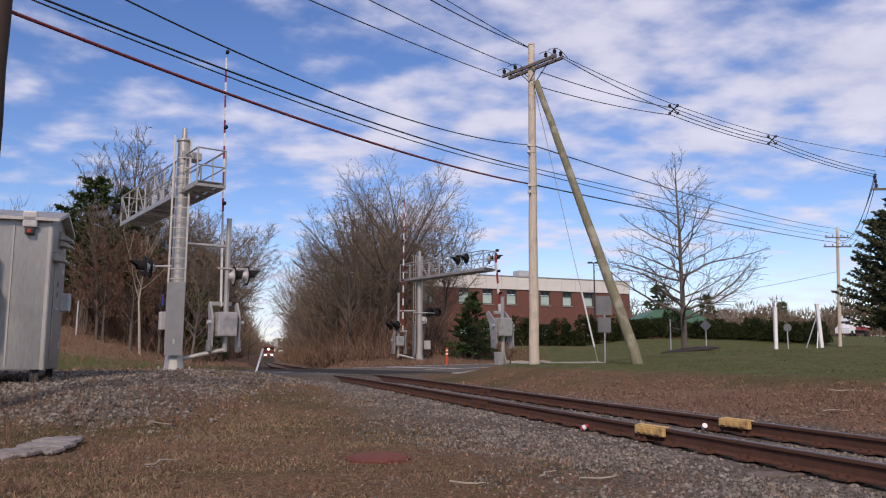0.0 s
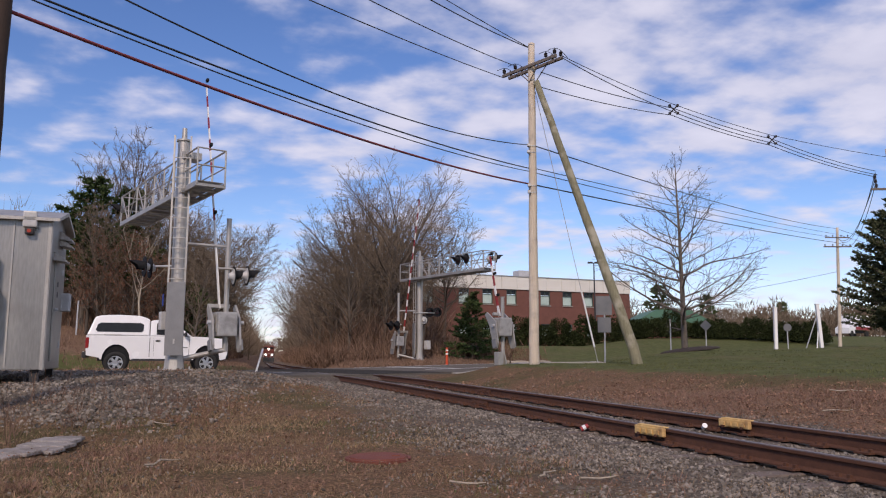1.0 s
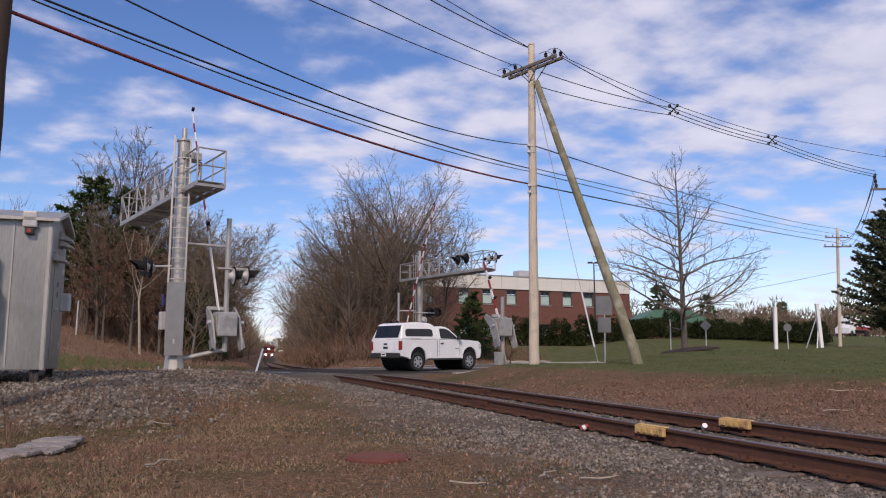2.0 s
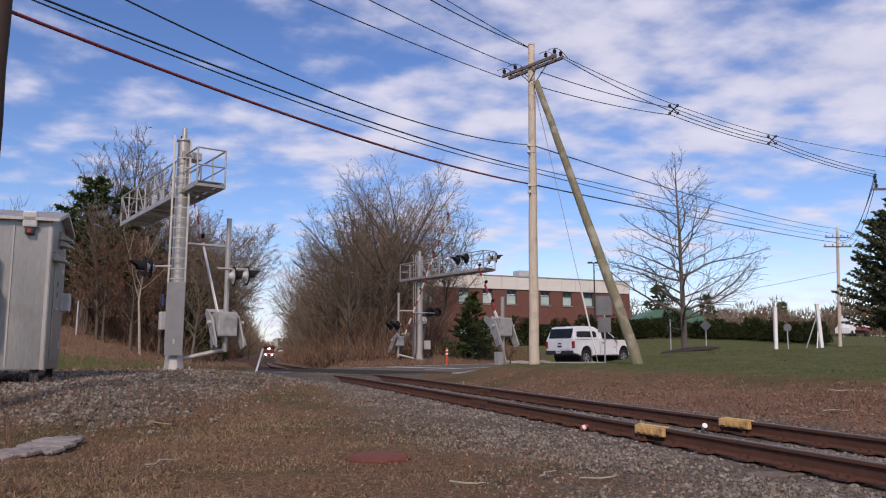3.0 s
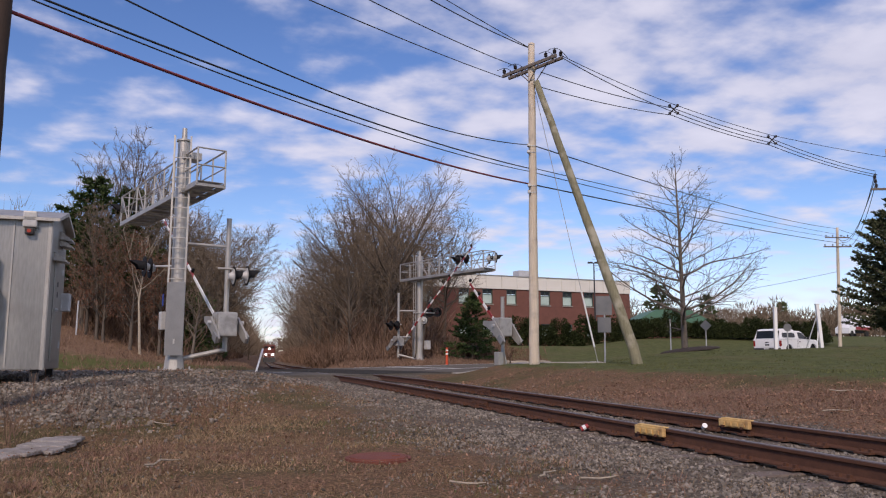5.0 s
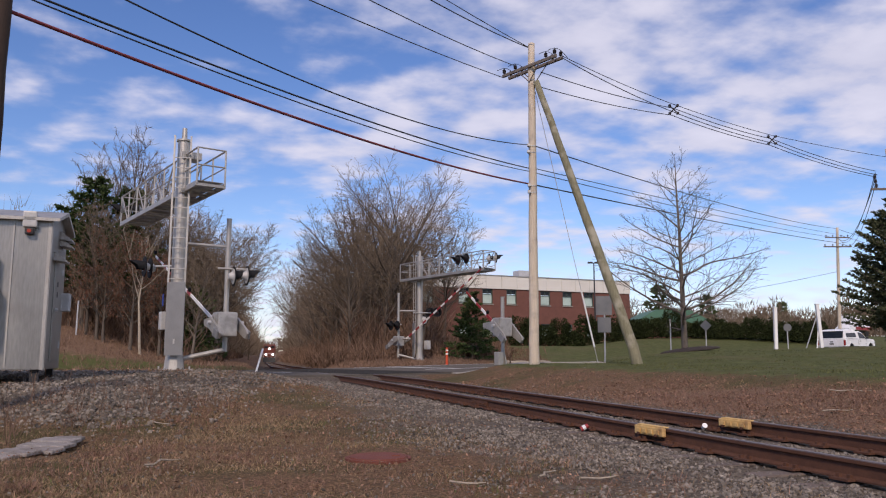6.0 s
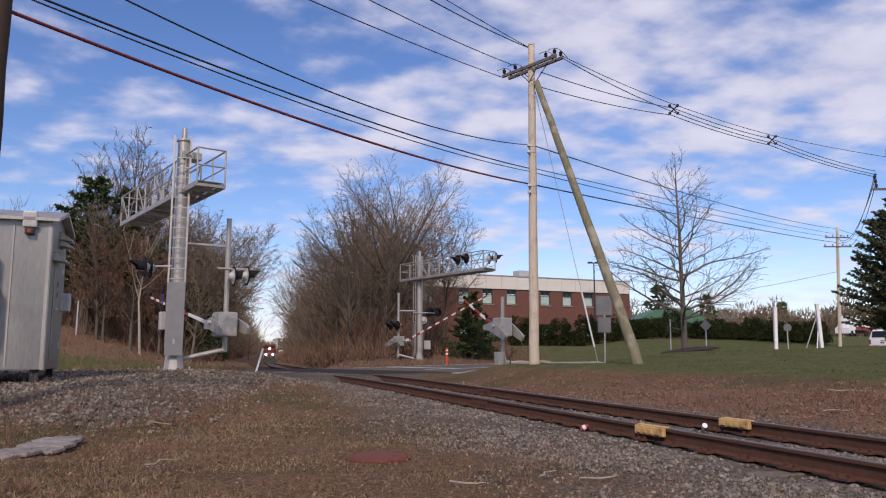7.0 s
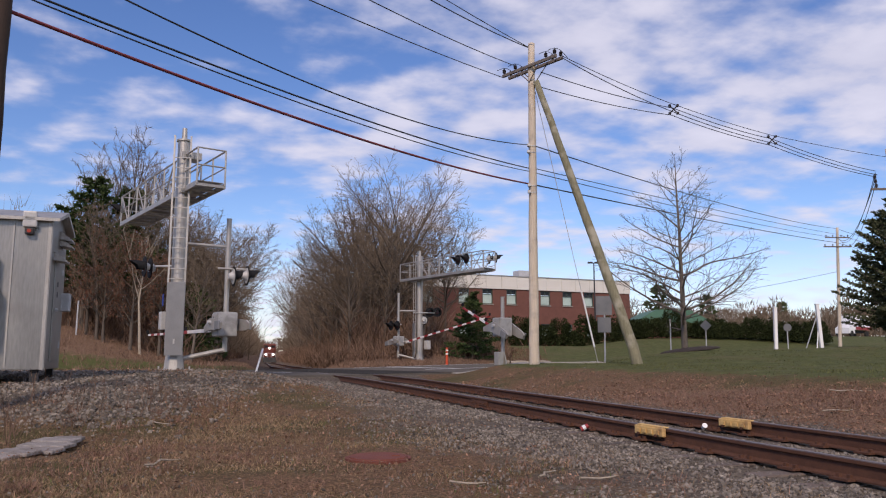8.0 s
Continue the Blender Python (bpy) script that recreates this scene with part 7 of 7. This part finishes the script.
def make_slopes():
    """Dead grass and leaves on the banks across the road."""
    rng = np.random.RandomState(31)
    n = 26000
    x = np.concatenate([rng.uniform(-30, -5, n // 2), rng.uniform(-8, 7, n - n // 2)])
    y = np.concatenate([rng.uniform(30, 46, n // 2), rng.uniform(40, 60, n - n // 2)])
    z, dt, dr = ground_z(x, y, True)
    keep = (dr > 6.3) & (np.abs(dt) > 2.6)
    x, y, z = x[keep], y[keep], z[keep]
    k = len(x)
    h, w = rng.uniform(0.06, 0.26, k), rng.uniform(0.008, 0.03, k)
    lx, ly = rng.normal(0, 0.7, k) * h, rng.normal(0, 0.5, k) * h
    V = np.stack([np.stack([x - w, y, z - 0.02], -1), np.stack([x + w, y, z - 0.02], -1), np.stack([x + lx, y + ly, z + h], -1)], 1).reshape(-1, 3)
    F = (np.arange(3)[None] + (np.arange(k) * 3)[:, None]).tolist()
    ob = raw("bank_grass", V.tolist(), F, THICKET)
    tagged(ob, "dead russet grass and leaves on the banks", "grass", kind="stuff")


make_slopes()
make_stones()
blades("dry_grass", "short dry straw-coloured grass of the yard", STRAW, 250000, 4.4, 25, yard, 0.042, 0.0028, 1.5, 3)
blades("bank_stems", "reddish dry weed stems on the track's bank", BUNCH, 110000, 5.0, 24, bank, 0.12, 0.0028, 0.7, 6)
blades("lawn_grass", "short dull green lawn grass", GRASS, 90000, 4.6, 36, lawn_want, 0.05, 0.0045, 0.5, 9, 1.2)
make_litter()


def bunch_grass():
    """Tufts of reddish dead bunch grass in the yard and before the bank."""
    rng = np.random.RandomState(41)
    V, F = [], []
    cx = np.concatenate([rng.uniform(-6.0, -2.2, 190), rng.uniform(-2.2, 1.2, 60), rng.uniform(0.4, 2.2, 26), rng.uniform(-6.5, -3.2, 60)])
    cy = np.concatenate([rng.uniform(4.6, 9.5, 190), rng.uniform(5.0, 8.8, 60), rng.uniform(6.2, 8.0, 26), rng.uniform(9.5, 14.5, 60)])
    zz, dt, dr = ground_z(cx, cy, True)
    for x, y, z, d in zip(cx, cy, zz, dt):
        if d > -1.9 or math.hypot(x + 0.66, y - 8.06) < 0.6 or math.hypot(x + 4.5, y - 8.7) < 0.8:
            continue
        h, wide = rng.uniform(0.06, 0.17) * (1.15 if x < -3 else 0.7), rng.uniform(0.06, 0.20)
        for _ in range(rng.randint(18, 60)):
            a, r = rng.uniform(0, 6.28), wide * math.sqrt(rng.random_sample())
            p = np.array([x + math.cos(a) * r, y + math.sin(a) * r, z - 0.01])
            lean = np.array([math.cos(a) * 0.6 + rng.normal(0, 0.5), math.sin(a) * 0.6 + rng.normal(0, 0.5), 1.0])
            tip = p + lean / np.linalg.norm(lean) * h * rng.uniform(0.4, 1.2)
            t = rng.uniform(0, 3.14)
            w = np.array([math.cos(t), math.sin(t), 0]) * 0.0032
            o = len(V)
            V += [tuple(p - w), tuple(p + w), tuple(tip)]
            F.append((o, o + 1, o + 2))
    tagged(raw("bunch_grass", V, F, BUNCH), "reddish dead bunch grass in tufts", "grass", kind="stuff")


bunch_grass()


def tall_weeds():
    """Sparse bare weed stalks in front of the stony mound."""
    rng = random.Random(19)
    for cx, cy, h, n in ((-5.0, 8.9, 0.75, 7), (-5.25, 9.3, 0.9, 6), (-4.0, 12.2, 0.55, 6), (-3.7, 12.8, 0.5, 5), (-6.0, 11.8, 0.6, 6), (-5.5, 12.6, 0.5, 5), (-4.7, 12.9, 0.42, 12), (-4.3, 13.3, 0.36, 12), (-5.0, 13.6, 0.4, 12), (-3.9, 13.8, 0.34, 11), (-4.6, 11.9, 0.36, 11), (-5.3, 11.4, 0.4, 10), (-4.9, 10.2, 0.3, 10), (-5.4, 10.0, 0.42, 9), (-4.2, 10.6, 0.26, 9)):
        th = thing("weed_clump", "bare dark weed stalks rising from dry grass", "weed", Matrix.Translation((cx, cy, gz(cx, cy))), "weed clumps")
        lines = []
        for _ in range(n):
            p = Vector((rng.gauss(0, .12), rng.gauss(0, .12), -0.02))
            d = Vector((rng.gauss(0, .25), rng.gauss(0, .2), 1)).normalized()
            H = h * rng.uniform(0.5, 1.1)
            pts = [p]
            for _ in range(4):
                d = (d + Vector((rng.gauss(0, .1), rng.gauss(0, .1), 0))).normalized()
                pts.append(pts[-1] + d * H / 4)
            lines.append((0, pts, [0.006, 0.005, 0.004, 0.003, 0.002]))
            for k in (2, 3):
                e = (d + Vector((rng.gauss(0, .7), rng.gauss(0, .7), 0.2))).normalized()
                lines.append((1, [pts[k], pts[k] + e * H * 0.15, pts[k] + e * H * 0.28], [0.003, 0.0025, 0.002]))
        v, f = tubes(lines, (4, 3))
        tagged(raw("stem", v, f, THICKET, th), kind="stuff")


tall_weeds()


def sticks():
    rng = random.Random(23)
    for x, y, L, a in ((-4.0, 11.0, 0.9, -0.9), (1.3, 6.6, 0.4, 0.5), (0.9, 6.9, 0.35, 1.1), (0.2, 6.4, 0.3, -0.3), (5.8, 11.5, 0.5, 0.2), (6.6, 12.6, 0.7, -0.1), (-2.7, 7.6, 0.4, 0.8), (7.2, 11.8, 0.5, 0.4)):
        th = thing("fallen_stick", "pale bare stick fallen on the ground", "stick", on_ground(x, y, 0.03, a), "fallen sticks")
        pts = [Vector((L * (i / 4 - 0.5), rng.gauss(0, 0.02), 0.015 + rng.gauss(0, 0.008))) for i in range(5)]
        v, f = tubes([(0, pts, [0.012, 0.011, 0.010, 0.008, 0.005])], (5,))
        raw("stick", v, f, BARK_PALE, th)


sticks()


# ---- what moves ----
RUN = np.concatenate([[0.0], np.cumsum(np.linalg.norm(np.diff(LANE[:, :2], axis=0), axis=1))])
PICKUP_TIMES = [0.0, 0.6, 1.0, 1.5, 2.2, 2.8, 3.5, 4.0, 4.5, 5.2, 6.0, 6.5, 7.2, 8.0]
PICKUP_RUN = [42.2, 49.05, 53.5, 59.0, 67.3, 74.1, 81.5, 86.1, 90.4, 96.25, 102.82, 106.87, 112.48, 118.73]
GATES = [(near_arm, 0.86, [(0, 87), (0.5, 80.6), (1.0, 73.8), (1.5, 68.2), (2.2, 61.0), (2.8, 55.2), (3.5, 49.0), (4.0, 43.3), (4.7, 35), (5.2, 29.3), (5.8, 23.2), (6.5, 14.6), (7.0, 9.8), (7.5, 4.7), (8.0, 0)]),
         (far_arm, 1.06, [(0, 89.5), (1.0, 78.2), (1.5, 72.2), (2.2, 64.7), (2.8, 58.2), (3.5, 51.2), (4.5, 41.2), (5.2, 34.2), (5.8, 28.2), (6.5, 21.7), (7.0, 16.2), (7.5, 12.2), (8.0, 8.7)]),
         (walk_arm, 1.62, [(0, 84), (1.0, 77), (1.5, 72), (2.2, 67), (2.8, 62.5), (3.5, 56.5), (4, 52.5), (4.7, 46.8), (5.2, 42.8), (5.8, 37.9), (6.5, 33.4), (7, 29.4), (8, 23.4)])]


def run_at(t):
    """How far along its lane the pickup is: a smooth curve through the readings."""
    return float(np.interp(t, RUN_FIT[:, 0] / 10, RUN_FIT[:, 1]))


RUN_FIT = dense([(10 * t, r) for t, r in zip(PICKUP_TIMES, PICKUP_RUN)], [0] * len(PICKUP_TIMES), 0.4)


def lane_at(s):
    return Vector([float(np.interp(s, RUN, LANE[:, k])) for k in range(3)])


def motions():
    rows = []
    for i in range(81):
        s = run_at(i * 0.1)
        p, a, b = lane_at(s), lane_at(s - 1.5), lane_at(s + 1.6)
        d = b - a
        m = Matrix.Translation((a + b) / 2 * 0.5 + p * 0.5 + Vector((-d.y, d.x, 0)).normalized() * 0.8 + Vector((0, 0, 0.008))) @ Matrix.Rotation(math.atan2(d.y, d.x), 4, "Z") @ Matrix.Rotation(-math.atan2(d.z, d.xy.length), 4, "Y")
        rows.append((i * 0.1, m))
    walk(pickup, rows)
    for w, x, side in pickup_wheels:
        turn = []
        for i in range(241):
            t = i / 30
            turn.append((t, Matrix.Translation((x, side * 0.81, 0.375)) @ Matrix.Rotation((run_at(t) - run_at(0)) / 0.375, 4, "Y")))
        walk(w, turn)
    for arm, z, angles in GATES:
        walk(arm, [(t, pose(0, 0, z, 0, -a, 0)) for t, a in angles])
    rows = []
    for i in range(9):
        y = 214 - 4.0 * i
        x = float(track_x(y))
        d = Vector((float(track_x(y - 1)) - x, -1, 0))
        rows.append((float(i), Matrix.Translation((x, y, float(rail_z(y)))) @ Matrix.Rotation(math.atan2(d.y, d.x), 4, "Z")))
    walk(loco, rows)


motions()
